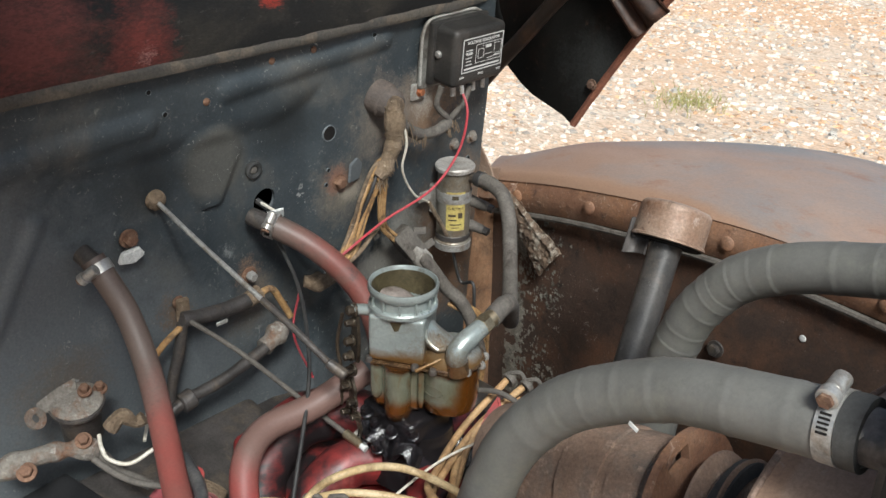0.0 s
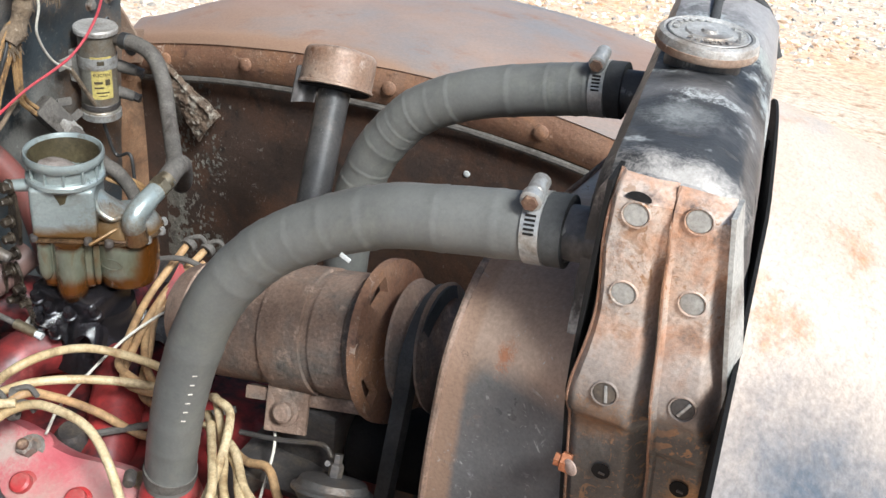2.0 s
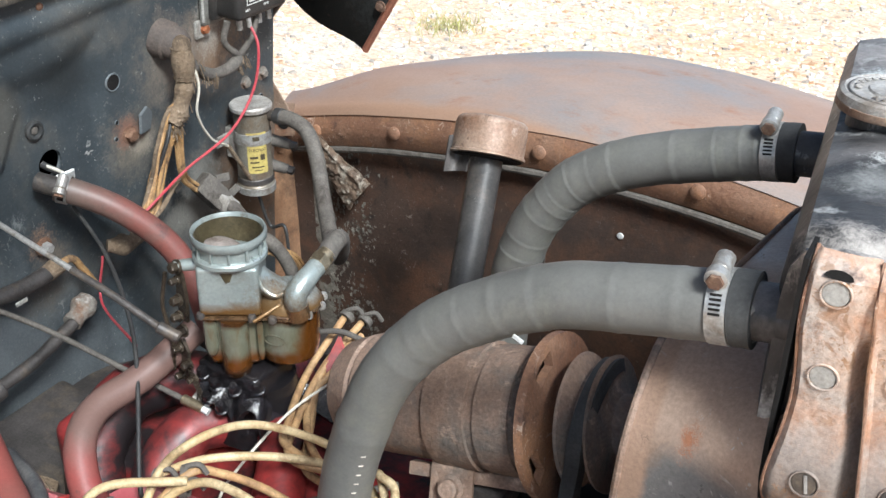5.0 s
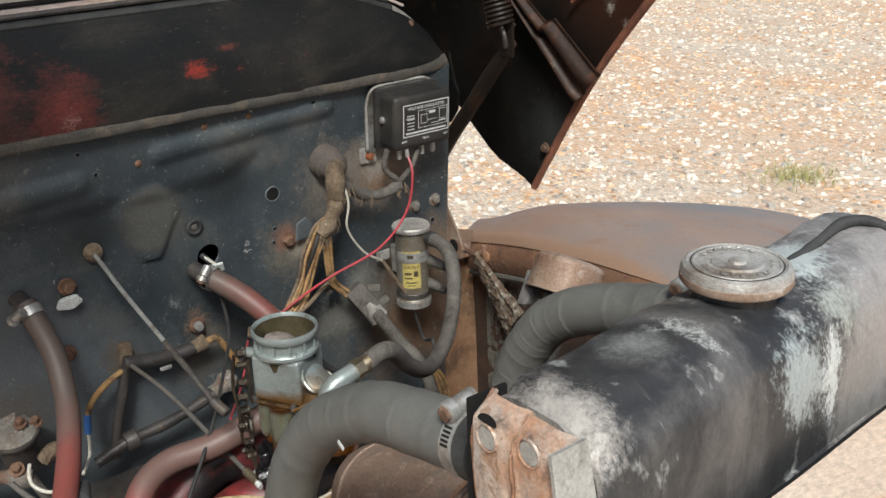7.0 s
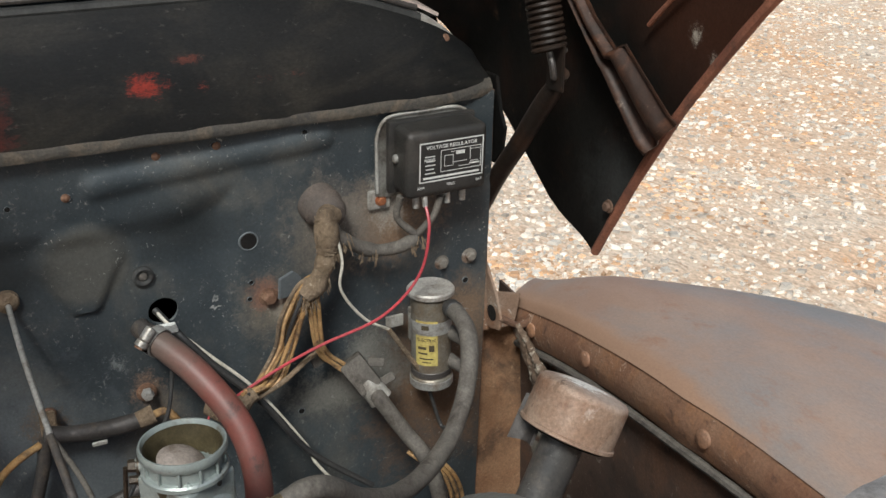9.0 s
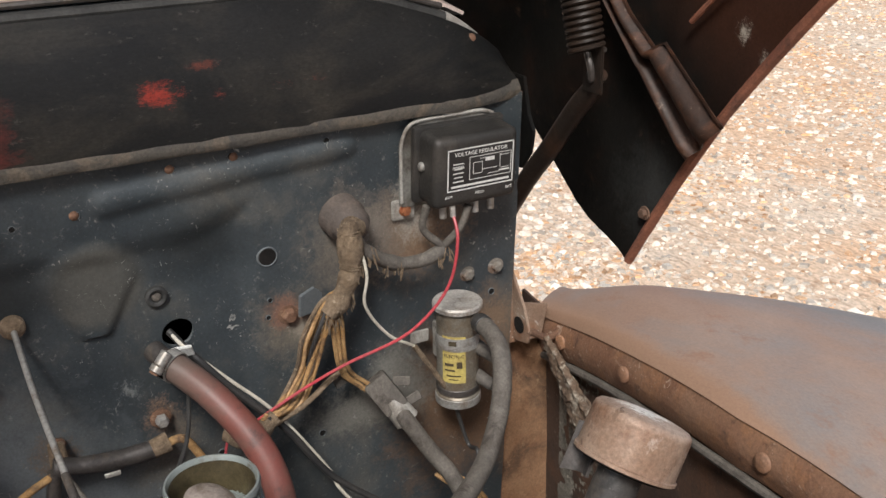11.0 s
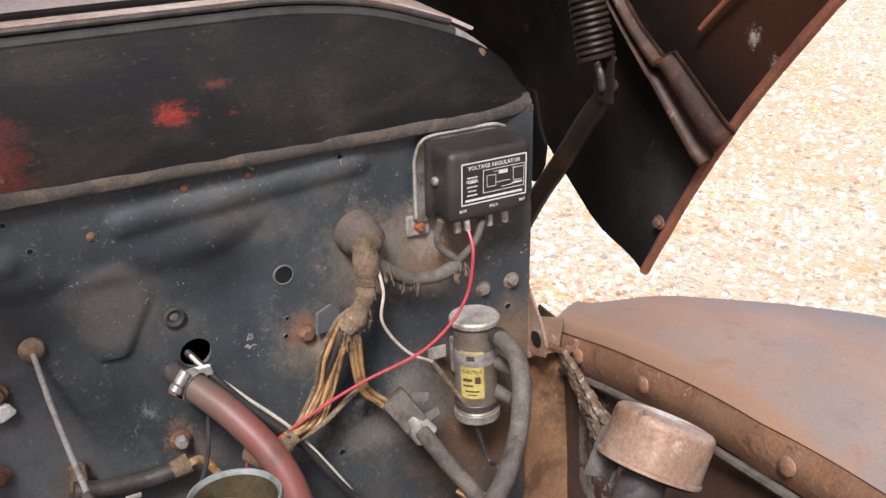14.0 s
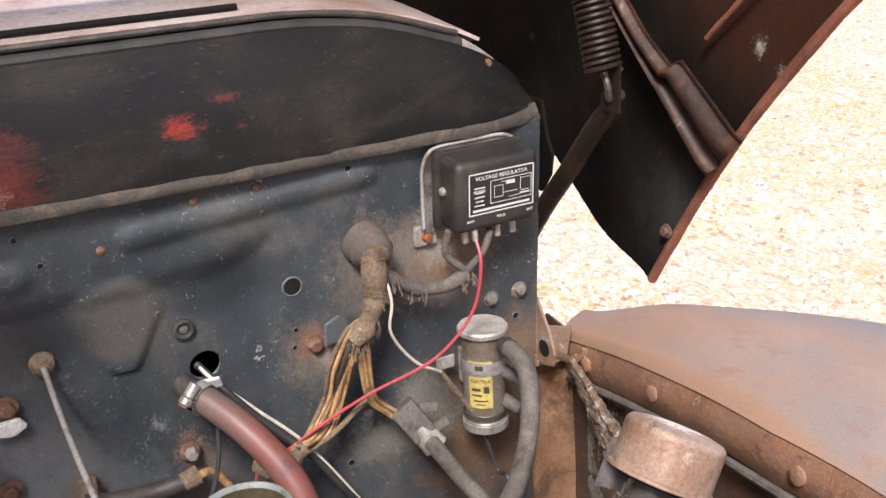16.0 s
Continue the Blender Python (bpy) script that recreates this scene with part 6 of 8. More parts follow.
def build_wires():
    def wire(pts, mm, r=0.0046):
        w = thing("plug_wire", "yellowed spark plug wire looped over engine", "wire", "spark plug wires", at=pts[0])
        part("wire", tube(pts, r, 12, 8, wob=0.04), mm, w)
    # the two wires that run on under the hose share their bundle
    A, B, Cc = [[0.319, -0.192, 0.951], [0.364, -0.173, 0.958], [0.401, -0.142, 0.97], [0.446, -0.098, 0.96], [0.491, -0.057, 0.937]], [[0.397, -0.199, 1.003], [0.395, -0.153, 0.997], [0.408, -0.101, 0.987], [0.434, -0.066, 0.97], [0.477, -0.033, 0.939]], [[0.398, -0.166, 0.967], [0.412, -0.136, 0.951], [0.44, -0.108, 0.923], [0.48, -0.083, 0.888]]
    LP = [[0.41, -0.181, 0.982], [0.347, -0.225, 0.974], [0.333, -0.25, 0.953], [0.36, -0.266, 0.933], [0.395, -0.259, 0.937], [0.425, -0.26, 0.94]]
    wire(A[1:] + [[0.53, -0.06, 0.93]], M_WIRE)
    wire([[0.41, -0.181, 0.975]] + LP[1:-1] + [[0.405, -0.235, 0.925], [0.398, -0.216, 0.905]], M_WIRE)
    wire([[0.365, -0.33, 0.83], [0.37, -0.305, 0.858], [0.378, -0.288, 0.877], [0.391, -0.261, 0.913], [0.379, -0.226, 0.933], [0.369, -0.177, 0.966]] + B[1:] + [[0.52, -0.05, 0.93]], M_WIRE)
    wire([[0.44, -0.335, 0.83], [0.432, -0.312, 0.85], [0.424, -0.295, 0.867], [0.4, -0.263, 0.918], [0.381, -0.22, 0.936], [0.381, -0.181, 0.952]][:5] + Cc + [[0.52, -0.075, 0.9]], M_WIREDK)
    wire([[0.4, -0.325, 0.82], [0.394, -0.3, 0.842], [0.39, -0.278, 0.86], [0.386, -0.23, 0.925], [0.395, -0.198, 0.957], [0.417, -0.177, 0.972], [0.449, -0.174, 0.98], [0.492, -0.177, 0.977], [0.531, -0.196, 0.963]] + [[0.522, -0.185, 0.949], [0.561, -0.212, 0.918], [0.599, -0.236, 0.908], [0.659, -0.253, 0.895]][1:], M_WIRE)
    wire([[0.53, -0.06, 0.93]] + [[0.439, -0.059, 0.941], [0.41, -0.018, 0.939], [0.382, 0.059, 0.947], [0.38, 0.138, 0.976]], M_WIREDK)
    wire([[0.52, -0.05, 0.93]] + [[0.451, -0.069, 0.937], [0.418, -0.014, 0.938], [0.396, 0.072, 0.951], [0.4, 0.147, 0.971]], M_WIREDK)
    wire([[0.53, -0.06, 0.925]] + [[0.492, -0.061, 0.931], [0.439, -0.023, 0.929], [0.405, 0.037, 0.938], [0.428, 0.108, 0.971]], M_WIREDK)
    wire([[0.50, -0.06, 0.91], [0.45, -0.045, 0.905], [0.425, 0.0, 0.92], [0.40, 0.06, 0.95], [0.415, 0.125, 0.97]], M_WIREDK)
    wire([[0.545, -0.05, 0.945]] + [[0.566, -0.073, 0.967], [0.591, -0.087, 0.969], [0.612, -0.137, 0.954], [0.622, -0.18, 0.94], [0.638, -0.208, 0.924], [0.663, -0.241, 0.888]], M_WIRE)
    wire([[0.545, -0.05, 0.945]] + [[0.563, -0.068, 0.958], [0.595, -0.105, 0.934], [0.619, -0.142, 0.932], [0.643, -0.168, 0.926]], M_WIRE)
    wire([[0.545, -0.06, 0.93]] + [[0.572, -0.083, 0.938], [0.608, -0.105, 0.943], [0.641, -0.139, 0.938], [0.675, -0.157, 0.936]], M_WIRE)
    wire([[0.545, -0.06, 0.93]] + [[0.573, -0.085, 0.936], [0.614, -0.112, 0.933], [0.649, -0.155, 0.935], [0.718, -0.195, 0.916]], M_WIRE)
    wire([[0.56, -0.06, 0.91]] + [[0.607, -0.087, 0.916], [0.642, -0.099, 0.932], [0.668, -0.123, 0.927], [0.706, -0.158, 0.923]], M_WIREDK)
    wire([[0.55, -0.07, 0.925]] + [[0.58, -0.088, 0.929], [0.606, -0.128, 0.922], [0.629, -0.165, 0.921], [0.644, -0.187, 0.924]], M_WIRE)
    wire([[0.57, -0.09, 0.95]] + [[0.666, -0.247, 0.896], [0.639, -0.219, 0.914], [0.629, -0.192, 0.941], [0.626, -0.17, 0.961]][::-1], M_WIRE)
    for c, ax_ in (((0.366, -0.178, 0.957), (1, 0.4, 0)), ((0.392, -0.163, 0.963), (1, 0.5, 0.2)), ((0.398, -0.175, 0.955), (1, 0.5, 0.3)), ((0.383, 0.14, 0.978), (0.1, 1, 0.3)), ((0.404, 0.148, 0.974), (0.1, 1, 0.3))):
        k = thing("wire_clip", "grey rubber wire separator ring", "clip", "wire clips", at=c)
        part("ring", lathe([(0.0055, -0.004), (0.0092, -0.004), (0.0098, 0), (0.0092, 0.004), (0.0055, 0.004)], 18, axis(c, Vector(c) + Vector(ax_)), cap=False), M_GREYHOSE, k)
        part("tie", tube([Vector(c) + Vector((0.0, 0, 0.009)), Vector(c) + Vector((0.012, 0.006, 0.012)), Vector(c) + Vector((0.02, 0.008, 0.002))], 0.003, 8), M_GREYHOSE, k)
    for nm, pts, r, mm, lab in (("vacuum_pipe", [[0.585, -0.06, 0.923], [0.633, -0.058, 0.932], [0.679, -0.055, 0.944], [0.697, -0.068, 0.939]] + [[0.722, -0.128, 1.0]], 0.0028, M_OILY, "thin dull steel vacuum pipe"), ("thin_wire", [[0.41, -0.149, 0.91], [0.401, -0.108, 0.922], [0.415, -0.016, 0.954], [0.461, 0.057, 0.987]], 0.0017, M_WHITEWIRE, "thin dirty white wire over manifold"), ("thin_wire", [[0.605, -0.029, 0.945], [0.629, -0.065, 0.927], [0.643, -0.115, 0.902]], 0.0016, M_WHITEWIRE, "thin white wire behind vacuum unit"), ("grey_lead", [[0.44, -0.12, 0.9], [0.49, -0.07, 0.9], [0.56, -0.03, 0.92]], 0.004, M_GREYHOSE, "dusty grey lead over manifold"), ("grey_lead", [[0.43, 0.11, 0.975], [0.40, 0.1, 0.985], [0.37, 0.085, 0.98], [0.35, 0.06, 0.97]], 0.0035, M_GREYHOSE, "dusty grey lead over manifold")):
        w = thing(nm, lab, "wire", at=pts[0])
        part("line", tube(pts, r, 8, 8), mm, w)


build_wires()


def build_filler():
    t = thing("oil_filler", "black oil filler tube with rusty breather cap", "oil filler", at=(0.505, 0.2, 0.85))
    a, b = Vector((0.507, 0.164, 0.868)), Vector((0.473, 0.331, 1.152))
    part("tube", cyl(a, b, 0.0205, seg=28), M_TUBE, t)
    ax_ = (b - a).normalized()
    up = ax_
    c = b - up * 0.012
    part("cap", lathe([(0.046, -0.001), (0.0475, 0.0), (0.0475, 0.003), (0.0458, 0.004), (0.0455, 0.039), (0.0445, 0.0435), (0.0415, 0.0465), (0.03, 0.049), (0.015, 0.05), (0, 0.0503)], 48, axis(c, c + up)), M_FILLER, t, "rusty silver-flecked breather cap")
    part("cap_underside", lathe([(0.0, -0.004), (0.042, -0.003), (0.0455, 0.0)], 36, axis(c, c + up)), M_DARK, t)
    part("clip_tab", grid(lambda u, v: Vector((0.446, 0.3, 1.15)) + Vector((0.86, 0.3, 0.1)) * (0.03 * (u - 0.5)) - up * (0.046 * (v - 0.5)) - Vector((0.25, -0.9, 0.3)) * (0.008 * math.sin(u * math.pi)), 10, 6, 0.0025), M_OILY, t, "hanging sheet clip")


build_filler()


def build_shroud():
    s = thing("fan_shroud", "curved rusty and black fan shroud sheet", "shroud", at=(0.88, 0.03, 0.5))
    def arch(u, y0, y1, top, rad, foot):
        """A round-cornered arch from the near foot over to the far foot."""
        side, arc, flat = top - rad - foot, rad * math.pi / 2, y1 - y0 - 2 * rad
        d_ = u * (2 * side + 2 * arc + flat)
        if d_ < side:
            return y0, foot + d_
        if d_ < side + arc:
            a = (d_ - side) / rad
            return y0 + rad * (1 - math.cos(a)), top - rad * (1 - math.sin(a))
        if d_ < side + arc + flat:
            return y0 + rad + d_ - side - arc, top
        if d_ < side + 2 * arc + flat:
            a = (d_ - side - arc - flat) / rad
            return y1 - rad * (1 - math.sin(a)), top - rad * (1 - math.cos(a))
        return y1, top - rad - (d_ - side - 2 * arc - flat)

    def sh(u, v):
        y, z = arch(u, -0.166, 0.226, 1.248, 0.085, 0.46)
        rim = Vector((0.829 + 0.006 * smoothstep((z - 1.05) / 0.2) + 0.15 * max(0.0, y + 0.03) + 0.012 * smoothstep((y + 0.1) / 0.1), y, z))
        y, z = arch(u, -0.196, 0.256, 1.272, 0.05, 0.46)
        bx = Vector((min(0.955, strap_x(z)[0] - 0.004 + 0.02 * smoothstep((y + 0.19) / 0.05)), y, z))
        return rim.lerp(bx, v) + Vector((0, 0.006 * math.sin(v * math.pi), 0.003 * noise.noise(Vector((u * 9, v * 4, 0)))))
    part("sheet", grid(sh, 150, 14, 0.003), M_SHROUD, s)
    part("rolled_rim", tube([sh(k / 60, 0) for k in range(61)], 0.0032, 8, 2), M_GEN, s)


build_shroud()

# ---- fittings on the firewall
def wp(y, z, off=0.0):
    return Vector((wx(z, off), y, z))


def build_wall_bits():
    def wbolt(y, z, r, h, mm, lab, washer=1.6):
        b = thing("wall_bolt", lab, "bolt", "firewall bolts", at=wp(y, z))
        part("washer", lathe([(r * washer, 0), (r * washer, 0.002), (r * 1.1, 0.0035)], 22, onwall(y, z, 0.0)), M_CRUST if mm is M_CRUST else M_RUST, b)
        part("head", lathe([(r, 0.002), (r, h), (r * 0.75, h * 1.25), (0, h * 1.27)], 6, onwall(y, z, 0.0)), mm, b)
    wbolt(0.030, 1.017, 0.0078, 0.011, M_STEEL, "shiny hexagon bolt on rusty washer")
    wbolt(0.193, 1.115, 0.0095, 0.010, M_RUST, "rust-red bolt head on firewall", 1.5)
    wbolt(0.439, 1.111, 0.0085, 0.008, M_CRUST, "dull grey bolt with washer on firewall", 1.5)
    wbolt(0.483, 1.113, 0.0075, 0.008, M_CRUST, "dull grey bolt with washer on firewall", 1.7)
    wbolt(-0.166, 1.035, 0.0085, 0.008, M_RUST, "rusted bolt head on firewall")
    wbolt(-0.086, 1.018, 0.0065, 0.008, M_RUST, "rusted bolt head on firewall", 1.4)
    # Holes are dark discs that paint the shade inside; the wall stays whole.
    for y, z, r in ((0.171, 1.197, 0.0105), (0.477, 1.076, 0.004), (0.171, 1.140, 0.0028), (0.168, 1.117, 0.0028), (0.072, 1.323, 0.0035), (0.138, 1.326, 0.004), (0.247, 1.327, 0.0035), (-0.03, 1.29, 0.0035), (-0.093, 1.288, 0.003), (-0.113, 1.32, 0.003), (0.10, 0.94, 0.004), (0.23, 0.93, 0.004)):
        h = thing("wall_hole", "small firewall hole painted as a dark disc", "hole", "firewall holes", at=wp(y, z))
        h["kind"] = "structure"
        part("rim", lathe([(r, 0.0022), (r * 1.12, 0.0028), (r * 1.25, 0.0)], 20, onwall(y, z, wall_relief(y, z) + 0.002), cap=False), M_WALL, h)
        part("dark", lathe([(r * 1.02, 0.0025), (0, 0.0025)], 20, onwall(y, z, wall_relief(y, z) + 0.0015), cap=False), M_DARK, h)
    g = thing("grommet", "black rubber grommet in the firewall", "grommet", "grommets", at=wp(0.042, 1.175))
    part("ring", lathe([(0.0125, -0.002), (0.0128, 0.004), (0.010, 0.0055), (0.0065, 0.004), (0.006, -0.002)], 24, onwall(0.042, 1.175, -0.003), cap=False), M_RUBBER, g)
    part("core", lathe([(0.007, 0.0), (0.005, 0.004), (0, 0.005)], 16, onwall(0.042, 1.175, -0.004)), M_GREYHOSE, g)
    part("seat", lathe([(0.0165, 0.0), (0.0165, 0.001), (0.012, 0.0012)], 24, onwall(0.042, 1.175, -0.006)), M_WALL, g)
    r = thing("opening_rim", "raised rim of the round firewall opening", "rim", at=wp(HOLE[0], HOLE[1]))
    part("rim", lathe([(HOLE[2] * 1.0, -0.004), (HOLE[2] * 1.0, 0.0015), (HOLE[2] * 1.13, 0.0)], 32, onwall(HOLE[0], HOLE[1], -0.0065), cap=False), M_WALL, r)
    # clip bolt with white putty
    c = thing("clip_bolt", "rusty bolt holding a pale folded clip", "bolt", at=wp(-0.152, 1.13))
    part("head", hexbolt(0.0085, 0.012, m=onwall(-0.152, 1.137)), M_RUST, c)
    part("clip", plate([(-0.018, -0.008), (0.004, -0.013), (0.02, -0.004), (0.012, 0.008), (-0.012, 0.006)], 0.008, onwall(-0.155, 1.118, 0.004), 0.002), M_LABELWHT, c, "pale chalky clip")
    # bracket plate beside the red bolt
    p = thing("wall_tab", "bent grey tab bolted to firewall", "bracket", at=wp(0.222, 1.128))
    part("tab", plate([(-0.018, -0.014), (0.012, -0.018), (0.022, 0.004), (0.006, 0.018), (-0.016, 0.014)], 0.004, onwall(0.218, 1.128, 0.006) @ pose(0, 0, 0, 0, 20, 0), 0.001), M_WALL, p)


build_wall_bits()


def build_regulator():
    v = thing("voltage_regulator", "black voltage regulator box with printed label", "regulator", at=wp(0.41, 1.27))
    m = onwall(0.405, 1.285, 0.0)
    ol = [(-0.068, -0.055), (-0.06, -0.058), (0.06, -0.058), (0.066, -0.05), (0.066, 0.03), (0.058, 0.046), (0.04, 0.052), (-0.045, 0.052), (-0.06, 0.044), (-0.068, 0.025)]
    part("base_plate", plate(ol, 0.005, m @ Matrix.Translation((0, 0, 0.008)), 0.0014), M_REGBASE, v, "dull aluminium base plate")
    rim_ = [m @ Vector((x, y, 0.0135)) for x, y in [(-0.066, -0.05)] + [(-0.067, 0.0), (-0.0665, 0.025), (-0.059, 0.043), (-0.044, 0.0505), (0.0, 0.051), (0.04, 0.051), (0.057, 0.045)]]
    part("plate_rim", tube(rim_, 0.0022, 8, 6), M_REGPLATE, v, "bare aluminium plate rim")
    part("plate_lug", plate([(-0.022, 0.05), (0.012, 0.05), (0.006, 0.064), (-0.002, 0.064), (-0.004, 0.057), (-0.009, 0.057), (-0.011, 0.064), (-0.018, 0.064)], 0.006, m @ Matrix.Translation((0.012, 0, 0.008)), 0.001), M_REGPLATE, v)
    part("case", box(0.112, 0.088, 0.05, 0.011, 4, m=m @ Matrix.Translation((0.008, -0.002, 0.038))), M_REGBLK, v)
    part("case_skirt", box(0.122, 0.096, 0.012, 0.005, 2, m=m @ Matrix.Translation((0.006, -0.002, 0.018))), M_REGBLK, v)
    part("side_screw", lathe([(0.0058, 0), (0.0058, 0.003), (0.004, 0.0048), (0, 0.005)], 16, m @ pose(-0.0475, 0.0, 0.031, 0, -90, 0)), M_STEEL, v)
    part("mount_foot", plate([(-0.016, -0.013), (0.014, -0.013), (0.014, 0.013), (-0.016, 0.013)], 0.006, m @ Matrix.Translation((-0.06, -0.062, 0.003)), 0.0015), M_REGPLATE, v)
    part("foot_bolt", hexbolt(0.0058, 0.007, 1.3, m=m @ Matrix.Translation((-0.06, -0.062, 0.009))), M_COPPER, v)
    f = m @ Matrix.Translation((0.012, 0.002, 0.0632))
    lab = part("label", plate([(-0.0445, -0.026), (0.0445, -0.026), (0.0445, 0.026), (-0.0445, 0.026)], 0.0006, f, 0.0002), M_LABELBLK, v, "black and white printed label")
    b = None
    for x0, y0, x1, y1 in ((-0.0445, 0.0245, 0.0445, 0.026), (-0.0445, -0.026, 0.0445, -0.0245), (-0.0445, -0.026, -0.043, 0.026), (0.043, -0.026, 0.0445, 0.026)):
        b = box(x1 - x0, y1 - y0, 0.0003, m=f @ Matrix.Translation(((x0 + x1) / 2, (y0 + y1) / 2, 0.0008)), bm=b)
    part("border", b, M_LABELWHT, lab)
    b = None
    for x, y, w_, h_ in ((0.013, 0.0135, 0.056, 0.0007), (0.013, -0.0145, 0.056, 0.0007), (-0.015, -0.0005, 0.0007, 0.028), (0.041, -0.0005, 0.0007, 0.028), (-0.004, 0.006, 0.012, 0.0006), (-0.004, -0.008, 0.012, 0.0006), (-0.01, -0.001, 0.0006, 0.014), (0.002, -0.001, 0.0006, 0.014), (0.012, 0.008, 0.012, 0.0045), (0.012, -0.004, 0.02, 0.0006), (0.026, 0.004, 0.0006, 0.016), (0.032, -0.006, 0.012, 0.0006), (0.032, -0.009, 0.014, 0.0018), (0.018, -0.0105, 0.016, 0.0006), (0.006, 0.010, 0.014, 0.0006), (0.032, 0.010, 0.014, 0.0006)):
        b = box(w_, h_, 0.0003, m=f @ Matrix.Translation((x, y, 0.0008)), bm=b)
    for k in range(5):
        b = box(0.014 - 0.003 * (k % 2), 0.0013, 0.0003, m=f @ Matrix.Translation((-0.030, 0.0075 - 0.0052 * k - (0.001 if k > 0 else 0), 0.0008)), bm=b)
    b = box(0.078, 0.0026, 0.0003, m=f @ Matrix.Translation((0, -0.0205, 0.0008)), bm=b)
    part("diagram", b, M_LABELWHT, lab, "white wiring diagram and printed bars")
    words("VOLTAGE REGULATOR", 0.0068, f @ Matrix.Translation((0, 0.0188, 0.0008)), M_LABELWHT, lab)
    words("MODEL", 0.0048, f @ Matrix.Translation((-0.030, 0.0030, 0.0009)), M_LABELWHT, lab)
    for t, x in (("ARM", -0.038), ("FIELD", 0.004), ("BAT", 0.044)):
        words(t, 0.0048, m @ Matrix.Translation((x + 0.008, -0.031, 0.0632)), M_LABELWHT, v)
    for x in (-0.028, 0.016, 0.038):
        part("terminal", cyl(m @ Vector((x, -0.045, 0.045)), m @ Vector((x, -0.064, 0.047)), 0.0045, seg=10, bevel=0.0008), M_STEEL, v)


build_regulator()


def build_pump():
    p = thing("fuel_pump", "tarnished electric fuel pump can with yellow label", "fuel pump", at=(0.035, 0.403, 0.955))
    c = Vector((0.038, 0.403, 0))
    part("can", lathe([(0.026, 0.955), (0.0285, 0.957), (0.0288, 0.968), (0.0272, 0.970), (0.0272, 1.088), (0.0295, 1.090)], 40, Matrix.Translation(c)), M_PUMP, p)
    part("lid", lathe([(0.0290, 1.0885), (0.0318, 1.090), (0.0322, 1.0955), (0.0305, 1.098), (0.029, 1.0970), (0, 1.0965)], 44, Matrix.Translation(c)), M_RADCAP, p, "pale dull tin lid")
    part("low_band", lathe([(0.0276, 0.972), (0.0284, 0.973), (0.0284, 0.98), (0.0276, 0.981)], 40, Matrix.Translation(c), cap=False), M_OILY, p)
    part("base_ring", lathe([(0.0292, 0.955), (0.0298, 0.956), (0.0298, 0.966), (0.0285, 0.967)], 40, Matrix.Translation(c), cap=False), M_STEEL, p)
    part("strap", lathe([(0.0278, 1.038), (0.0285, 1.038), (0.0285, 1.056), (0.0278, 1.056)], 40, Matrix.Translation(c), cap=False), M_STEEL, p)
    part("strap_ear", plate([(-0.016, -0.009), (0.01, -0.009), (0.01, 0.009), (-0.016, 0.009)], 0.003, onwall(0.363, 1.047, 0.02), 0.001), M_REGPLATE, p)
    # curved paper label on the near-forward side
    a0, a1 = radians(-72), radians(-8)
    def lb(u, v, r=0.0276):
        a = a0 + (a1 - a0) * u
        return c + Vector((r * math.cos(a), r * math.sin(a), 0.993 + 0.066 * v))
    lab = part("label", grid(lb, 16, 4, 0.0004), M_YELLOW, p, "yellow paper label")
    for v_, u0, u1, h_ in ((0.86, 0.3, 0.62, 0.10), (0.40, 0.12, 0.5, 0.06), (0.28, 0.12, 0.55, 0.035), (0.16, 0.2, 0.8, 0.03), (0.4, 0.62, 0.85, 0.14), (0.08, 0.3, 0.7, 0.02)):
        part("print_bar", grid(lambda u, v, u0=u0, u1=u1, v_=v_, h_=h_: lb(u0 + (u1 - u0) * u, v_ - h_ / 2 + h_ * v, 0.0284), 8, 1, 0.0002), M_PRINT, lab)
    for i, ch in enumerate("ELECTRIC"):
        u = 0.08 + 0.84 * (i + 0.5) / 8
        q = lb(u, 0.58, 0.0283)
        words(ch, 0.0062, frame_of(q, (c - q).cross(Vector((0, 0, 1))) * -1 if False else Vector((0, 0, 1)).cross(q - Vector((c.x, c.y, q.z))), q - Vector((c.x, c.y, q.z))), M_PRINT, lab, "letter", 0.0002)
    # outlet fitting and side terminals
    part("outlet", cyl((0.058, 0.415, 1.078), (0.085, 0.412, 1.082), 0.0085, seg=18, bevel=0.001), M_OILY, p)
    for z, l_ in ((1.035, 0.032), (0.992, 0.024)):
        boss = part("side_boss", cyl((0.052, 0.422, z), (0.055 + l_, 0.432, z - 0.006), 0.0095, 0.0078, seg=16, bevel=0.0015), M_GREYHOSE, p)
        part("boss_nut", cyl((0.05 + l_, 0.431, z - 0.005), (0.064 + l_, 0.434, z - 0.008), 0.0068, seg=6, bevel=0.0008), M_OILY, boss)
    part("mount", box(0.02, 0.03, 0.05, 0.003, 2, at=(0.006, 0.403, 1.03)), M_REGPLATE, p)
    h = thing("fuel_hose", "dusty grey rubber fuel hose to carburettor", "hose", at=(0.41, 0.07, 1.11))
    part("hose", tube([(0.409, 0.064, 1.107), (0.405, 0.09, 1.113), (0.392, 0.118, 1.098), (0.362, 0.16, 1.052), (0.318, 0.215, 1.008), (0.268, 0.275, 0.983), (0.218, 0.335, 0.983), (0.182, 0.375, 1.008), (0.16, 0.395, 1.045), (0.138, 0.405, 1.073), (0.11, 0.409, 1.083), (0.08, 0.412, 1.082)], 0.0115, 16, 10, wob=0.03), M_GREYHOSE, h)
    part("collar", cyl((0.078, 0.412, 1.082), (0.092, 0.411, 1.083), 0.0125, seg=18, bevel=0.001), M_BLACKWIRE, h)


build_pump()


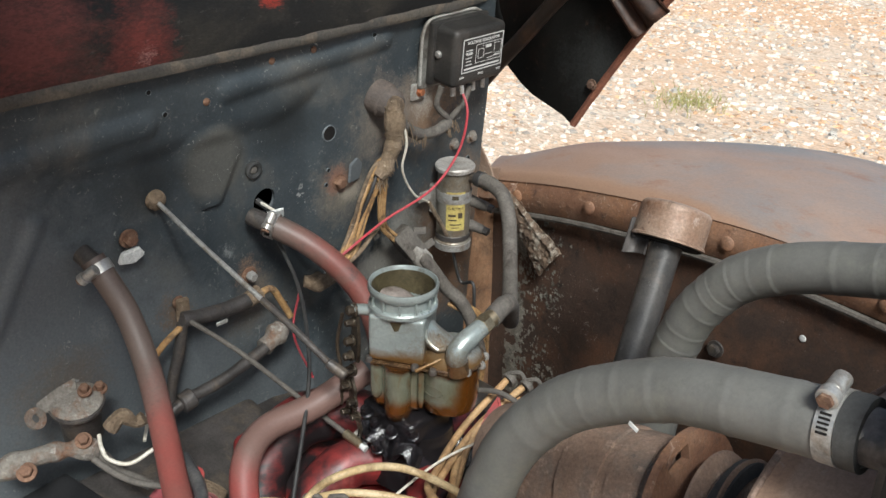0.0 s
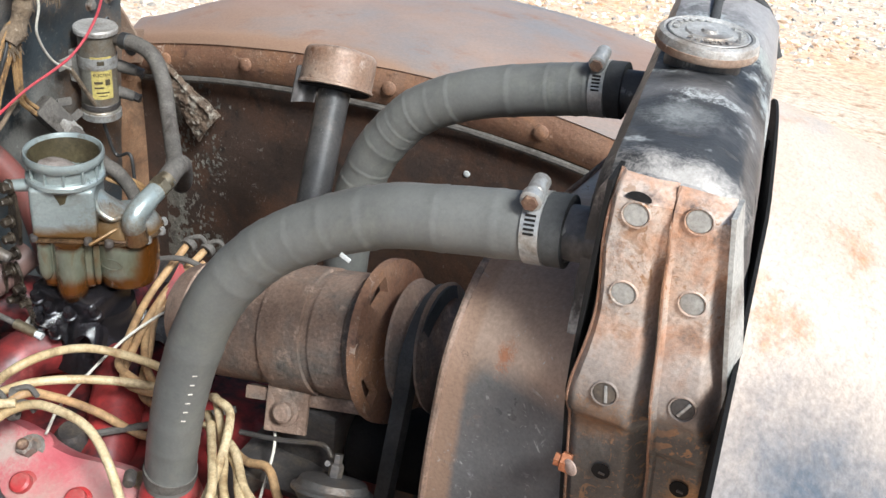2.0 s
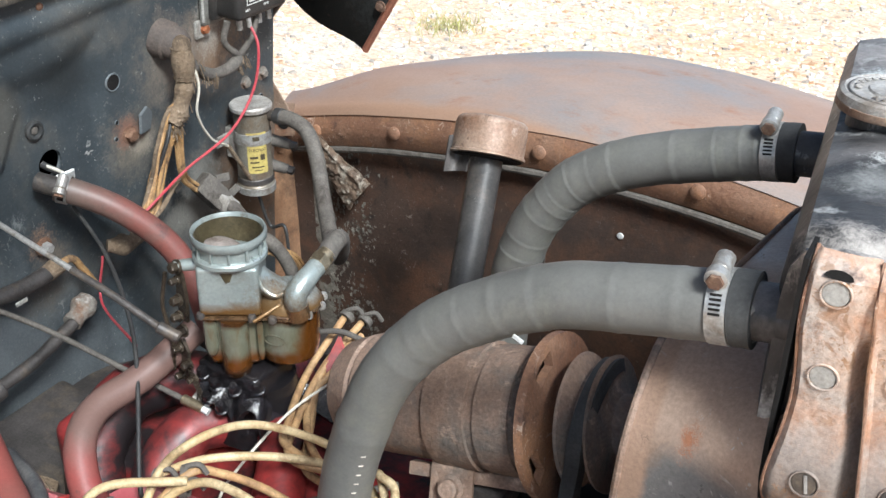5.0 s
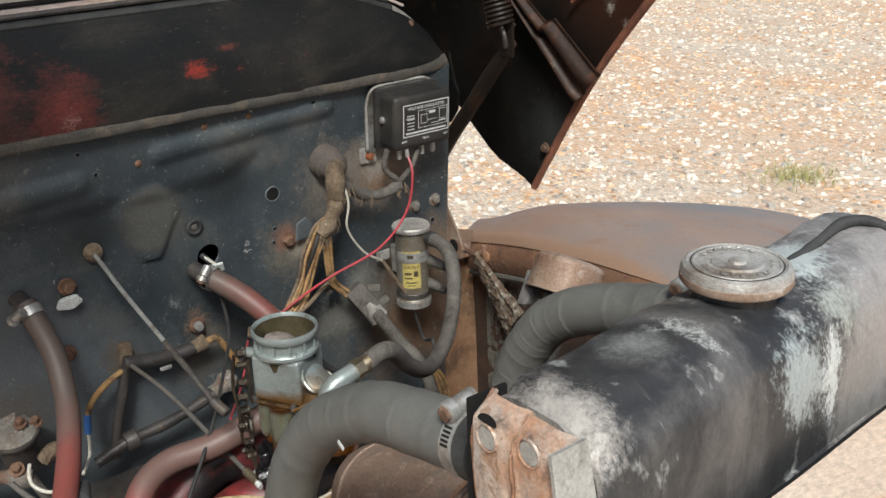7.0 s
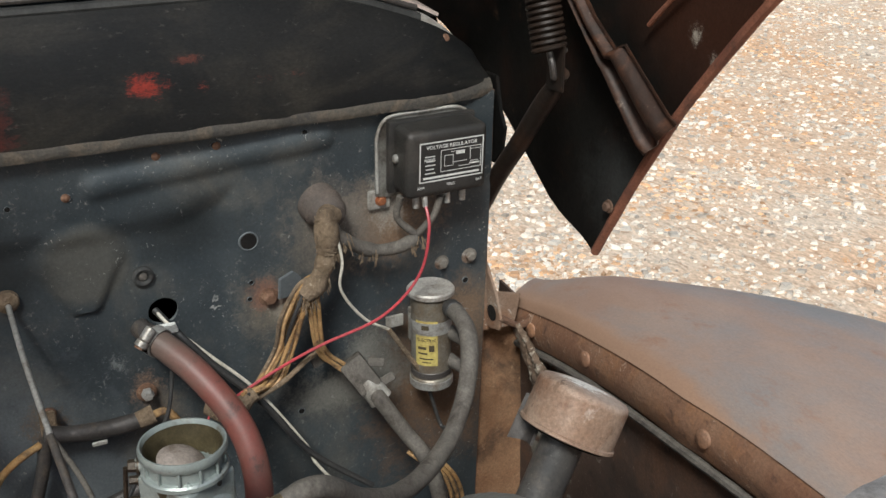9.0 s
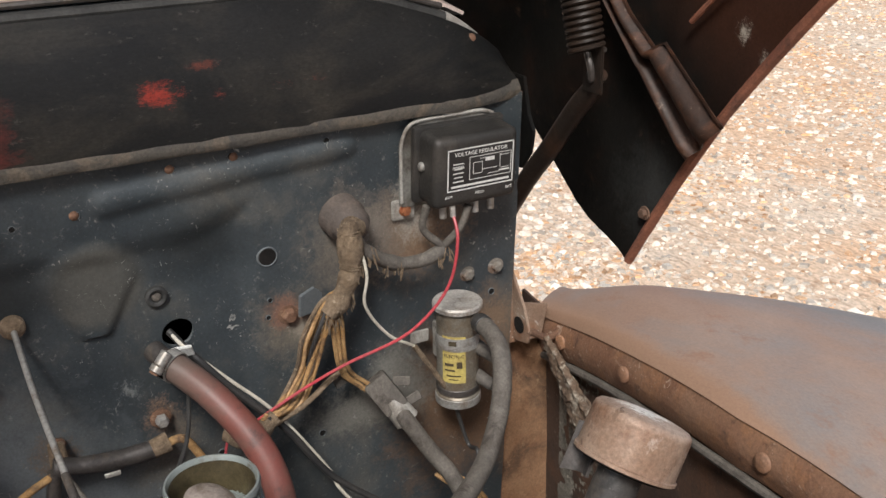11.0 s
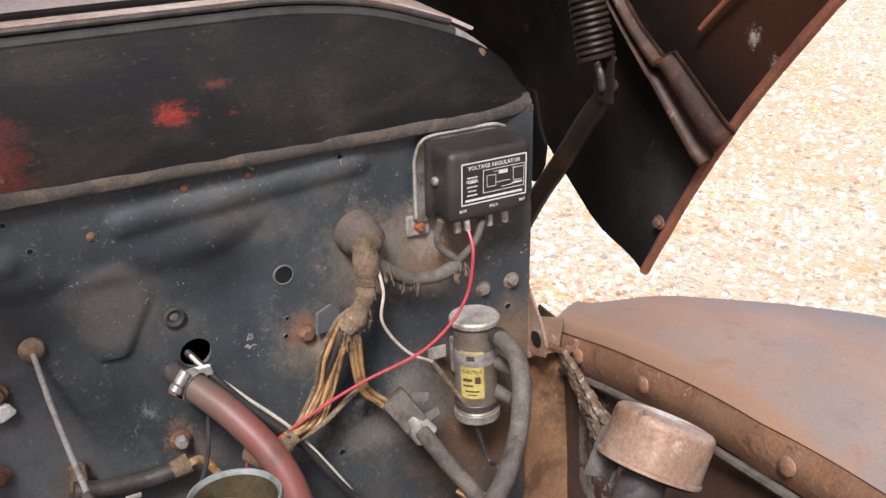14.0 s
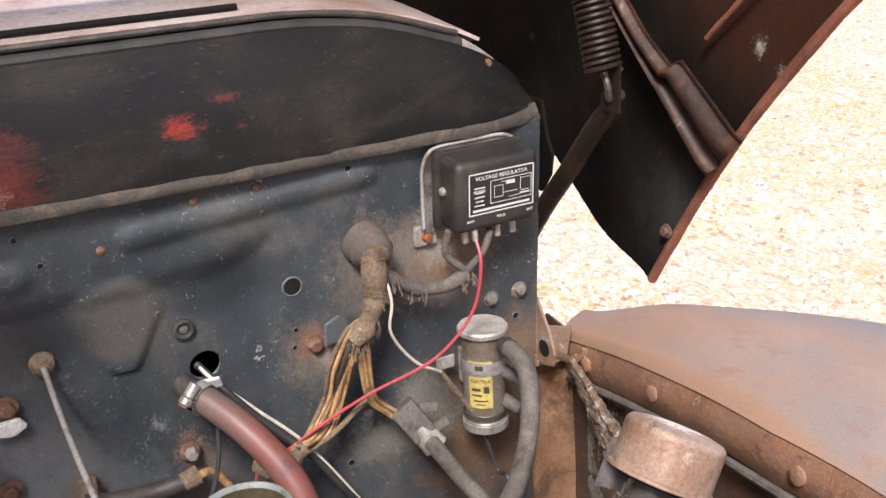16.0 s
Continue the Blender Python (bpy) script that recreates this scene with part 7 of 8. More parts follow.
def build_loom():
    l_ = thing("wiring_loom", "frayed brown cloth wiring loom from firewall", "wiring loom", at=wp(0.263, 1.23))
    d_ = wp(0.262, 1.232)
    part("rubber_boot", lathe([(0.027, 0), (0.0265, 0.018), (0.0235, 0.021), (0.0225, 0.034), (0.016, 0.042), (0.0, 0.044)], 30, frame_of(d_, (0, 1, 0), (1, 0.16, -0.22))), mat("perished_brown_boot", (0.11, 0.085, 0.07), (0.075, 0.062, 0.055), 30, 0.85, 0, 0.3, 150), l_, "perished brown rubber boot")
    LM = [[0.05, 0.256, 1.228], [0.052, 0.255, 1.183], [0.05, 0.243, 1.149], [0.049, 0.223, 1.129]]
    part("main_sleeve", tube([(0.04, 0.268, 1.225)] + LM, 0.0130, 14, 10, wob=0.35), M_LOOM, l_, "ragged cloth sleeve")
    br = [[0.048, 0.273, 1.199], [0.041, 0.315, 1.17], [0.041, 0.354, 1.165], [0.042, 0.382, 1.173]]
    part("branch_sleeve", tube([LM[0]] + br, 0.0088, 12, 10, wob=0.2), M_GREYHOSE, l_, "grey taped branch sleeve")
    for p, n_ in ((br[1], 16), (br[0], 22), (br[3], 26), (LM[0], 16), (LM[1], 22), (LM[2], 26), (LM[3], 20)):
        b = None
        rnd = random.Random(int(p[1] * 1000))
        for k in range(n_):
            q = Vector(p) + Vector((rnd.uniform(-0.004, 0.010), rnd.uniform(-0.012, 0.012), rnd.uniform(-0.008, 0.006)))
            b = tube([q, q + Vector((0.003, rnd.uniform(-0.006, 0.006), -rnd.uniform(0.006, 0.018)))], 0.0007, 4, 2, bm=b)
        part("frayed_thread", b, M_LOOM, l_)
    for w_ in range(3):
        wr = [Vector(LM[0]).lerp(Vector(LM[1]), q / 40) + Vector((math.cos(q * 0.9 + w_ * 2), math.sin(q * 0.9 + w_ * 2), 0)) * 0.0138 for q in range(41)]
        part("wound_thread", tube(wr, 0.0009, 5, smooth=False), M_LOOM, l_)
    for k in range(9):
        rnd = random.Random(k)
        o = lambda s: Vector((rnd.uniform(-s, s), rnd.uniform(-s, s), rnd.uniform(-s, s)))
        L1 = [[0.05, 0.235, 1.148], [0.047, 0.208, 1.107], [0.039, 0.196, 1.062], [0.042, 0.169, 1.018], [0.051, 0.136, 1.011]]
        part("loom_wire", tube([Vector(LM[2]) + o(0.006)] + [Vector(q) + Vector((0, (k - 4) * 0.0038, 0)) + o(0.004) for q in L1[:-1]] + [Vector(L1[-1]) + o(0.006)], 0.0028, 8, 8), (M_LOOM, M_LOOMWIRE, M_WIREDK, M_LOOMWIRE, M_BLACKWIRE)[k % 5], l_)
    for k in range(3):
        rnd = random.Random(20 + k)
        o = lambda s: Vector((rnd.uniform(-s, s), rnd.uniform(-s, s), rnd.uniform(-s, s)))
        L2 = [[0.049, 0.234, 1.129], [0.038, 0.243, 1.047], [0.036, 0.268, 1.014], [0.04, 0.292, 0.992]]
        part("loom_wire", tube([Vector(LM[3]) + o(0.004)] + [Vector(q) + Vector((0, (k - 1) * 0.006, 0)) + o(0.002) for q in L2], 0.0028, 8, 8), M_LOOMWIRE, l_)
    part("frayed_end", tube([(0.05, 0.15, 1.012), (0.055, 0.125, 1.0), (0.05, 0.105, 1.0), (0.04, 0.09, 1.003)], 0.012, 10, 8, wob=0.6), M_LOOM, l_)
    r1, r2 = [[0.042, 0.382, 1.177], [0.038, 0.357, 1.204], [0.045, 0.359, 1.235]], [[0.042, 0.382, 1.177], [0.053, 0.4, 1.203], [0.055, 0.41, 1.23]]
    for pts in (r1, r2):
        part("regulator_lead", tube(pts, 0.0048, 10, 8, wob=0.1), M_GREYHOSE, l_)
    # connector block and tail
    c = thing("wire_connector", "grey taped wire connector with sleeve tail", "connector", at=(0.06, 0.28, 1.015))
    S = [[0.023, 0.25, 1.037], [0.04, 0.297, 0.995], [0.068, 0.312, 0.967], [0.085, 0.34, 0.917], [0.104, 0.353, 0.896]]
    m_ = frame_of(Vector(S[1]), Vector(S[2]) - Vector(S[1]), (1, -0.3, 0.3))
    part("block", box(0.05, 0.034, 0.026, 0.005, 2, m=m_), M_GREYHOSE, c)
    part("wrap", tube([m_ @ Vector((0.01, 0, 0)), m_ @ Vector((0.03, 0, 0)), m_ @ Vector((0.045, 0, 0))], 0.0165, 14, 6, wob=0.3), M_REGPLATE, c, "wrinkled foil-grey tape")
    part("tab", box(0.022, 0.012, 0.004, 0.001, 1, m=m_ @ pose(0.0, 0.026, 0.004, 0, 0, 50)), M_GREYHOSE, c)
    part("tab", box(0.02, 0.012, 0.004, 0.001, 1, m=m_ @ pose(0.028, 0.024, 0.002, 0, 0, 80)), M_GREYHOSE, c)
    part("tail", tube([m_ @ Vector((0.04, 0, 0))] + S[2:] + [[0.12, 0.365, 0.86], [0.14, 0.37, 0.8]], 0.0108, 14, 8, wob=0.06), M_GREYHOSE, c, "dusty grey cable sleeve")
    part("side_lead", tube([[0.04, 0.15, 0.995], [0.045, 0.19, 1.015], [0.04, 0.225, 1.035], [0.035, 0.25, 1.042]], 0.0035, 8), M_LOOM, c)
    part("clip", box(0.016, 0.016, 0.004, 0.001, 1, m=onwall(0.243, 1.022, 0.035) @ pose(0, 0, 0, 0, 0, 20)), M_GREYHOSE, c)
    for nm, pts, r, mm, lab in (("red_wire", [[0.06, 0.384, 1.233], [0.078, 0.382, 1.197], [0.074, 0.369, 1.136], [0.066, 0.32, 1.086], [0.054, 0.241, 1.059], [0.053, 0.181, 1.039], [0.041, 0.129, 1.008]], 0.0020, M_REDWIRE, "bright red plastic wire from regulator"), ("white_wire", [[0.055, 0.26, 1.229], [0.062, 0.27, 1.175], [0.054, 0.27, 1.129], [0.045, 0.303, 1.078], [0.044, 0.338, 1.053], [0.048, 0.389, 0.968], [0.053, 0.409, 0.892]][:5], 0.0019, M_WHITEWIRE, "dirty white wire beside the loom"), ("white_wire", [[-0.012, 0.053, 1.123], [0.017, 0.064, 1.111], [0.025, 0.103, 1.067], [0.031, 0.158, 1.004], [0.034, 0.218, 0.906]] + [[0.044, 0.227, 0.88], [0.05, 0.26, 0.835], [0.055, 0.3, 0.81]], 0.0022, M_WHITEWIRE, "white wire through the firewall opening"), ("black_wire", [[-0.012, 0.053, 1.123], [0.017, 0.064, 1.111], [0.025, 0.103, 1.067], [0.031, 0.158, 1.004], [0.034, 0.218, 0.906]][:1] + [[0.02, 0.072, 1.1], [0.03, 0.11, 1.05], [0.04, 0.165, 0.985], [0.045, 0.22, 0.9], [0.06, 0.3, 0.83]], 0.0045, M_BLACKWIRE, "black cable beside the white wire"), ("spliced_wire", [[0.055, 0.26, 1.229], [0.062, 0.27, 1.175], [0.054, 0.27, 1.129], [0.045, 0.303, 1.078], [0.044, 0.338, 1.053], [0.048, 0.389, 0.968], [0.053, 0.409, 0.892]][4:6], 0.0034, M_LOOM, "taped brown wire splice"), ("pump_lead", [[0.055, 0.26, 1.229], [0.062, 0.27, 1.175], [0.054, 0.27, 1.129], [0.045, 0.303, 1.078], [0.044, 0.338, 1.053], [0.048, 0.389, 0.968], [0.053, 0.409, 0.892]][5:] + [[0.085, 0.405, 0.9], [0.095, 0.4, 0.86]], 0.0028, M_BLACKWIRE, "thin black lead from pump")):
        w = thing(nm, lab, "wire", at=pts[0])
        part("wire", tube(pts, r, 8, 10), mm, w)
        if nm == "red_wire":
            part("ring_terminal", cyl(Vector(pts[0]) + Vector((0, 0, 0.012)), Vector(pts[0]) - Vector((-0.004, 0, 0.01)), 0.0042, 0.0035, 10), M_STEEL, w)
    w = thing("loose_wires", "rusty brown wires hanging below the pump", "wire", at=(0.12, 0.38, 0.86))
    for k in range(4):
        part("wire", tube([(0.09, 0.34 + 0.006 * k, 0.89), (0.12, 0.37 + 0.007 * k, 0.86), (0.12, 0.385 + 0.008 * k, 0.8), (0.11, 0.39 + 0.006 * k, 0.7)], 0.003, 6), M_LOOMWIRE, w)


build_loom()


def build_hoses_left():
    h = thing("heater_hose", "dusty red heater hose clamped at firewall", "hose", "heater hoses", at=(0.03, 0.04, 1.105))
    P = [(0.028, 0.036, 1.108), (0.05, 0.052, 1.098), (0.084, 0.074, 1.078), (0.118, 0.097, 1.045), (0.145, 0.11, 1.01), (0.17, 0.112, 0.965), (0.2, 0.1, 0.91)]
    part("hose", tube(P, 0.0165, 20, 12), M_REDHOSE, h)
    part("nipple", cyl((0.004, 0.03, 1.112), (0.034, 0.04, 1.106), 0.0125, seg=18), M_OILY, h)
    clamp(h, (0.036, 0.042, 1.105), (1, 0.6, -0.3), 0.0174, (0.2, -0.6, 0.6))
    part("pale_clip", plate([(-0.012, -0.008), (0.014, -0.008), (0.014, 0.009), (-0.01, 0.009)], 0.004, onwall(0.057, 1.112, 0.022) @ pose(0, 0, 0, 20, -20, 10), 0.001), M_LABELWHT, h, "pale cloth clip")
    g = thing("heater_hose", "long dull red heater hose along engine", "hose", "heater hoses", at=(0.04, -0.215, 1.13))
    Q = [(0.03, -0.218, 1.142), (0.046, -0.212, 1.12), (0.075, -0.205, 1.08), (0.12, -0.212, 1.03), (0.185, -0.238, 0.995), (0.27, -0.278, 0.975), (0.36, -0.318, 0.965), (0.48, -0.375, 0.955)]
    part("hose", tube(Q, 0.0152, 20, 12), M_LONGHOSE, g)
    clamp(g, (0.038, -0.215, 1.13), (0.7, 0.2, -0.8), 0.0162, (0.3, -0.8, 0.4))
    part("nipple", cyl((0.012, -0.2215, 1.145), (0.035, -0.216, 1.135), 0.0125, seg=18), M_OILY, g)
    for nm, lab, pts, r, mm in (
            ("throttle_rod", "thin dull steel rod from firewall grommet", [(0.0, -0.109, 1.175), (0.1, -0.107, 1.144), (0.22, -0.1, 1.105), (0.315, -0.092, 1.067)], 0.0032, M_STEEL),
            ("choke_rod", "thin dull steel rod to carburettor base", [(0.014, -0.09, 1.003), (0.1, -0.068, 0.98), (0.2, -0.058, 0.958), (0.30, -0.05, 0.938)], 0.0034, M_GREYHOSE),
            ("black_cable", "black cable hanging below heater hose", [[0.025, 0.06, 1.07], [0.099, 0.032, 1.041], [0.185, -0.024, 1.024], [0.245, -0.074, 0.993], [0.319, -0.16, 0.925]] + [[0.33, -0.17, 0.9]], 0.0026, M_BLACKWIRE),
            ("pink_wire", "faded pink wire near firewall", [[0.019, 0.098, 0.977], [0.025, 0.079, 0.916], [0.189, -0.021, 0.963]], 0.0018, M_REDWIRE),
            ("battery_cable", "thick grey-black battery cable along hose", [[0.221, -0.236, 0.968], [0.289, -0.261, 0.975], [0.356, -0.303, 0.973], [0.465, -0.362, 0.96]], 0.0078, M_BOOT),
            ("white_lead", "short white lead looping near battery", [[0.075, -0.262, 0.935]] + [[0.092, -0.269, 0.929], [0.103, -0.267, 0.917], [0.119, -0.249, 0.91], [0.127, -0.218, 0.921]], 0.0026, M_WHITEWIRE),
            ("grey_lead", "dusty grey lead over dark junk", [[0.129, -0.299, 0.95], [0.152, -0.284, 0.932], [0.173, -0.265, 0.92], [0.199, -0.233, 0.912]], 0.0042, M_GREYHOSE),
            ("brown_wires", "brown wires rising behind pipe bracket", [[0.012, 0.02, 0.99], [0.02, 0.045, 1.0], [0.02, 0.062, 0.975], [0.025, 0.075, 0.945]], 0.005, M_LOOMWIRE)):
        w = thing(nm, lab, "wire" if "rod" not in nm else "rod", at=pts[0])
        part("line", tube(pts, r, 10, 10), mm, w)
        if nm == "throttle_rod":
            part("grommet", lathe([(0.0135, 0), (0.0128, 0.006), (0.008, 0.0095), (0.003, 0.0098)], 22, onwall(-0.109, 1.176, -0.004)), M_LOOM, w, "perished rubber grommet")
            part("sleeve", tube([(0.2, -0.1015, 1.112), (0.25, -0.098, 1.095), (0.315, -0.092, 1.067)], 0.0042, 10), M_OILY, w, "greasy dark sleeve")
            part("ball_end", cyl((0.305, -0.093, 1.071), (0.328, -0.086, 1.06), 0.0065, seg=12, bevel=0.002), M_OILY, w)
        if nm == "choke_rod":
            part("brass_end", cyl((0.285, -0.051, 0.941), (0.312, -0.049, 0.936), 0.006, seg=10, bevel=0.001), M_BRASS, w)
            part("white_tip", cyl((0.312, -0.049, 0.936), (0.32, -0.0485, 0.934), 0.0045, seg=10), M_LABELWHT, w)
    cw = thing("crimped_wires", "brown wires joined by a blue crimp", "wire", at=(0.02, -0.1, 0.99))
    part("line", tube([(0.016, -0.1, 0.995), (0.02, -0.128, 0.984), (0.022, -0.15, 0.968), (0.022, -0.162, 0.948)], 0.0045, 10), M_LOOMWIRE, cw)
    part("crimp", cyl((0.022, -0.1618, 0.95), (0.021, -0.1645, 0.918), 0.0052, seg=14, bevel=0.0015), M_BLUE, cw, "blue plastic crimp")
    part("tail", tube([(0.021, -0.1645, 0.92), (0.022, -0.166, 0.9), (0.03, -0.172, 0.885), (0.05, -0.19, 0.875)], 0.0024, 8), M_WHITEWIRE, cw, "white tail wire")
    # pipes with bracket on the wall
    p = thing("wall_pipe", "grimy fabric-wrapped pipe clipped to firewall", "pipe", "wall pipes", at=wp(-0.09, 1.0))
    part("pipe", tube([(0.012, -0.097, 1.003), (0.012, -0.06, 0.995), (0.011, -0.02, 0.99), (0.012, 0.02, 0.992)], 0.0105, 12, 8, wob=0.12), M_OILY, p)
    part("cut_end", tube([(0.012, 0.012, 0.991), (0.012, 0.032, 0.996)], 0.0115, 12, 3, wob=0.1), M_LOOM, p)
    part("drop", tube([(0.014, -0.096, 0.998), (0.012, -0.103, 0.96), (0.01, -0.118, 0.91), (0.015, -0.13, 0.86)], 0.008, 10, 8, wob=0.1), M_OILY, p)
    part("clip", plate([(-0.009, -0.02), (0.012, -0.02), (0.010, 0.02), (-0.008, 0.022)], 0.006, onwall(-0.09, 1.01, 0.012), 0.0015), M_LOOM, p)
    part("tag", box(0.003, 0.018, 0.006, 0.001, 1, at=(0.016, -0.036, 0.976)), M_REGPLATE, p)
    q = thing("wall_pipe", "greasy diagonal pipe low on firewall", "pipe", "wall pipes", at=wp(-0.1, 0.89))
    part("pipe", tube([(0.02, -0.16, 0.865), (0.022, -0.107, 0.884), (0.024, -0.041, 0.892), (0.02, 0.04, 0.911)], 0.0085, 12, 8, wob=0.12), M_OILY, q)
    part("sleeve_nut", cyl((0.022, -0.115, 0.882), (0.023, -0.095, 0.886), 0.0145, seg=12, bevel=0.002), M_OILY, q)
    part("crusted_end", tube([(0.018, 0.03, 0.908), (0.014, 0.05, 0.914), (0.01, 0.07, 0.922)], 0.0145, 12, 8, wob=0.6), M_CRUST, q)
    # plates at the opening's left
    s = thing("relay", "corroded relay cup with pale bracket on firewall", "relay", at=(0.03, -0.262, 0.93))
    part("cup", lathe([(0.024, -0.055), (0.026, -0.01), (0.034, 0.0), (0.034, 0.004), (0.02, 0.006), (0, 0.006)], 26, pose(0.035, -0.265, 0.962, 8, 10, 0)), M_OILY, s)
    part("crusted_lid", lathe([(0.031, 0.004), (0.032, 0.006), (0.029, 0.0085), (0.018, 0.0095), (0, 0.01)], 26, pose(0.035, -0.265, 0.962, 8, 10, 0)), M_CRUST, s, "pale corroded lid")
    part("bracket", plate([(-0.034, -0.008), (-0.014, -0.010), (0.018, -0.004), (0.024, 0.008), (0.0, 0.010), (-0.03, 0.008)], 0.004, onwall(-0.275, 0.972, 0.03) @ pose(0, 0, 0, -50, 0, 15), 0.001), M_CRUST, s, "dusty corroded bracket")
    part("ring_lug", lathe([(0.0055, 0), (0.0135, 0), (0.0135, 0.004), (0.0055, 0.004)], 18, onwall(-0.318, 0.965, 0.045) @ pose(0, 0, 0, -40, 20, 0), cap=False), M_CRUST, s)
    for y, z in ((-0.255, 0.978), (-0.235, 0.972)):
        part("terminal", hexbolt(0.006, 0.012, 1.5, m=frame_of((0.04, y, z), (1, 0, 0), (0.3, -0.2, 0.9))), M_RUST, s)
    part("loom_scrap", tube([(0.06, -0.24, 0.925), (0.065, -0.225, 0.94), (0.07, -0.21, 0.925), (0.075, -0.2, 0.93)], 0.009, 8, 6, wob=0.5), M_LOOM, s)
    cb = thing("cable_terminal", "corroded cable lug with clay-white crust", "terminal", at=(0.04, -0.33, 0.9))
    part("lug", tube([(0.02, -0.37, 0.905), (0.035, -0.33, 0.915), (0.05, -0.29, 0.915), (0.06, -0.26, 0.905)], 0.0125, 12, 8, wob=0.5), M_CRUST, cb)
    part("bolt", hexbolt(0.008, 0.012, m=frame_of((0.05, -0.345, 0.91), (1, 0, 0), (0.5, -0.3, 0.8))), M_RUST, cb)
    part("bolt", hexbolt(0.007, 0.012, m=frame_of((0.06, -0.275, 0.925), (1, 0, 0), (0.5, -0.3, 0.8))), M_RUST, cb)
    part("cable", tube([(0.06, -0.26, 0.905), (0.09, -0.25, 0.885), (0.14, -0.235, 0.88)], 0.007, 10), M_GREYHOSE, cb)
    # shadowed bell housing and toe board below
    bh = thing("bell_housing", "oily dark bell housing behind the engine", "housing", at=(0.1, 0.0, 0.5))
    part("housing", lathe([(0.2, 0), (0.19, 0.08), (0.16, 0.13)], 30, axis((0.02, 0.02, 0.62), (0.2, 0.02, 0.62))), M_OILY, bh)
    part("ledge", box(0.2, 0.34, 0.05, 0.01, 2, m=pose(0.1, -0.16, 0.79, 0, 8, 0)), M_OILY, bh)
    part("rubble", box(0.05, 0.05, 0.035, 0.012, 2, m=pose(0.16, -0.18, 0.835, 10, 20, 30)), M_LOOM, bh, "dusty lump of scrap")
    part("red_block", box(0.06, 0.1, 0.08, 0.02, 4, at=(0.15, -0.06, 0.84)), M_ENGDARK, bh)


build_hoses_left()


# ---- battery and near rail
def build_battery():
    b = thing("battery", "black battery with printed white label strips", "battery", at=(0.16, -0.35, 0.72))
    m = pose(0.14, -0.345, 0.75, 0, 0, 7)
    part("case", box(0.27, 0.17, 0.15, 0.008, 2, m=m), M_BATT, b)
    lid = part("lid", box(0.276, 0.176, 0.022, 0.005, 2, m=m @ Matrix.Translation((0, 0, 0.079))), M_BATT, b)
    for k in range(3):
        part("ridge", box(0.09, 0.003, 0.003, 0.001, 1, m=m @ pose(0.075, 0.02 - 0.016 * k, 0.0905, 0, 0, 28)), M_BATT, lid)
    f = m @ pose(-0.012, 0.033, 0.0905, 0, 0, 176)
    lab = part("label_sheet", plate([(-0.06, -0.035), (0.06, -0.035), (0.06, 0.035), (-0.06, 0.035)], 0.0005, f), M_LABELBLK, b, "printed label sheet")
    part("strip", box(0.088, 0.015, 0.0006, m=f @ Matrix.Translation((0.0, 0.022, 0.0008))), M_LABELWHT, lab)
    part("strip", box(0.088, 0.015, 0.0006, m=f @ Matrix.Translation((0.0, -0.022, 0.0008))), M_LABELWHT, lab)
    words("TYPE 531", 0.0125, f @ Matrix.Translation((-0.004, 0.0215, 0.0013)), M_LABELBLK, lab)
    words("6V", 0.0125, f @ Matrix.Translation((-0.033, -0.0225, 0.0013)), M_LABELBLK, lab)
    for k in range(5):
        part("printed_bar", box(0.0055, 0.0075, 0.0004, m=f @ Matrix.Translation((-0.012 + 0.0095 * k, -0.022, 0.0013))), M_LABELBLK if k < 4 else M_RED, lab)
    for k, mm in enumerate((M_LABELWHT, M_BLUE, M_YELLOW, M_BLUE, M_LABELWHT, M_YELLOW)):
        part("symbol", lathe([(0.0075, 0), (0.0075, 0.0005), (0, 0.0005)], 3 if mm is M_YELLOW else 18, f @ Matrix.Translation((-0.042 + 0.0165 * k, 0.0, 0.0007))), mm, lab)
    t = thing("battery_tray", "dark battery tray fixed to rail", "tray", at=(0.14, -0.35, 0.66))
    part("tray", box(0.36, 0.25, 0.02, 0.004, 2, at=(0.14, -0.36, 0.665)), M_DARK, t)
    r = thing("fender_rail", "scratched black inner fender rail", "rail", at=(0.4, -0.43, 0.9))
    def rl(u, v):
        x = -0.15 + 1.02 * u
        z = 1.042 + (x - 0.527) * 0.40 - 0.14 * min(0.17, max(0, 0.37 - x))
        return Vector((x, -0.415 - 0.09 * v, z - 0.012 * v * v + 0.001 * noise.noise(Vector((x * 20, v * 5, 0)))))
    part("sheet", grid(rl, 50, 8, 0.004), M_RAIL, r)
    part("skirt", grid(lambda u, v: rl(u, 0) + Vector((0, 0.004, -0.4 * v)), 50, 4, 0.003), M_RAIL, r)
    for x in (0.545, 0.30, 0.05):
        part("rivet", lathe([(0.012, 0), (0.0115, 0.003), (0.008, 0.006), (0, 0.007)], 20, frame_of((x, -0.438, 1.041 + (x - 0.527) * 0.40 - 0.14 * min(0.17, max(0, 0.37 - x))), (1, 0, 0.4), (-0.37, 0, 0.93))), M_RAIL, r)
    # near apron, unseen, added to keep the bay dark below
    a = thing("near_apron", "unseen inner apron added below the near rail", "apron", at=(0.5, -0.5, 0.3))
    part("panel", grid(lambda u, v: Vector((-0.15 + 1.02 * u, -0.43, 0.15 + v * (0.55 + 0.3 * u))), 12, 6, 0.004), M_APRON, a)
    nf = thing("near_fender", "rusty near fender sheet outside the rail", "fender", at=(0.5, -0.7, 0.6))
    part("top_sheet", grid(lambda u, v: Vector((-0.15 + 1.02 * u, -0.508 - 0.4 * v, rl(u, 1).z - 0.003 - 0.25 * v - 0.1 * v * v)), 20, 10, 0.004), M_FENDER, nf)
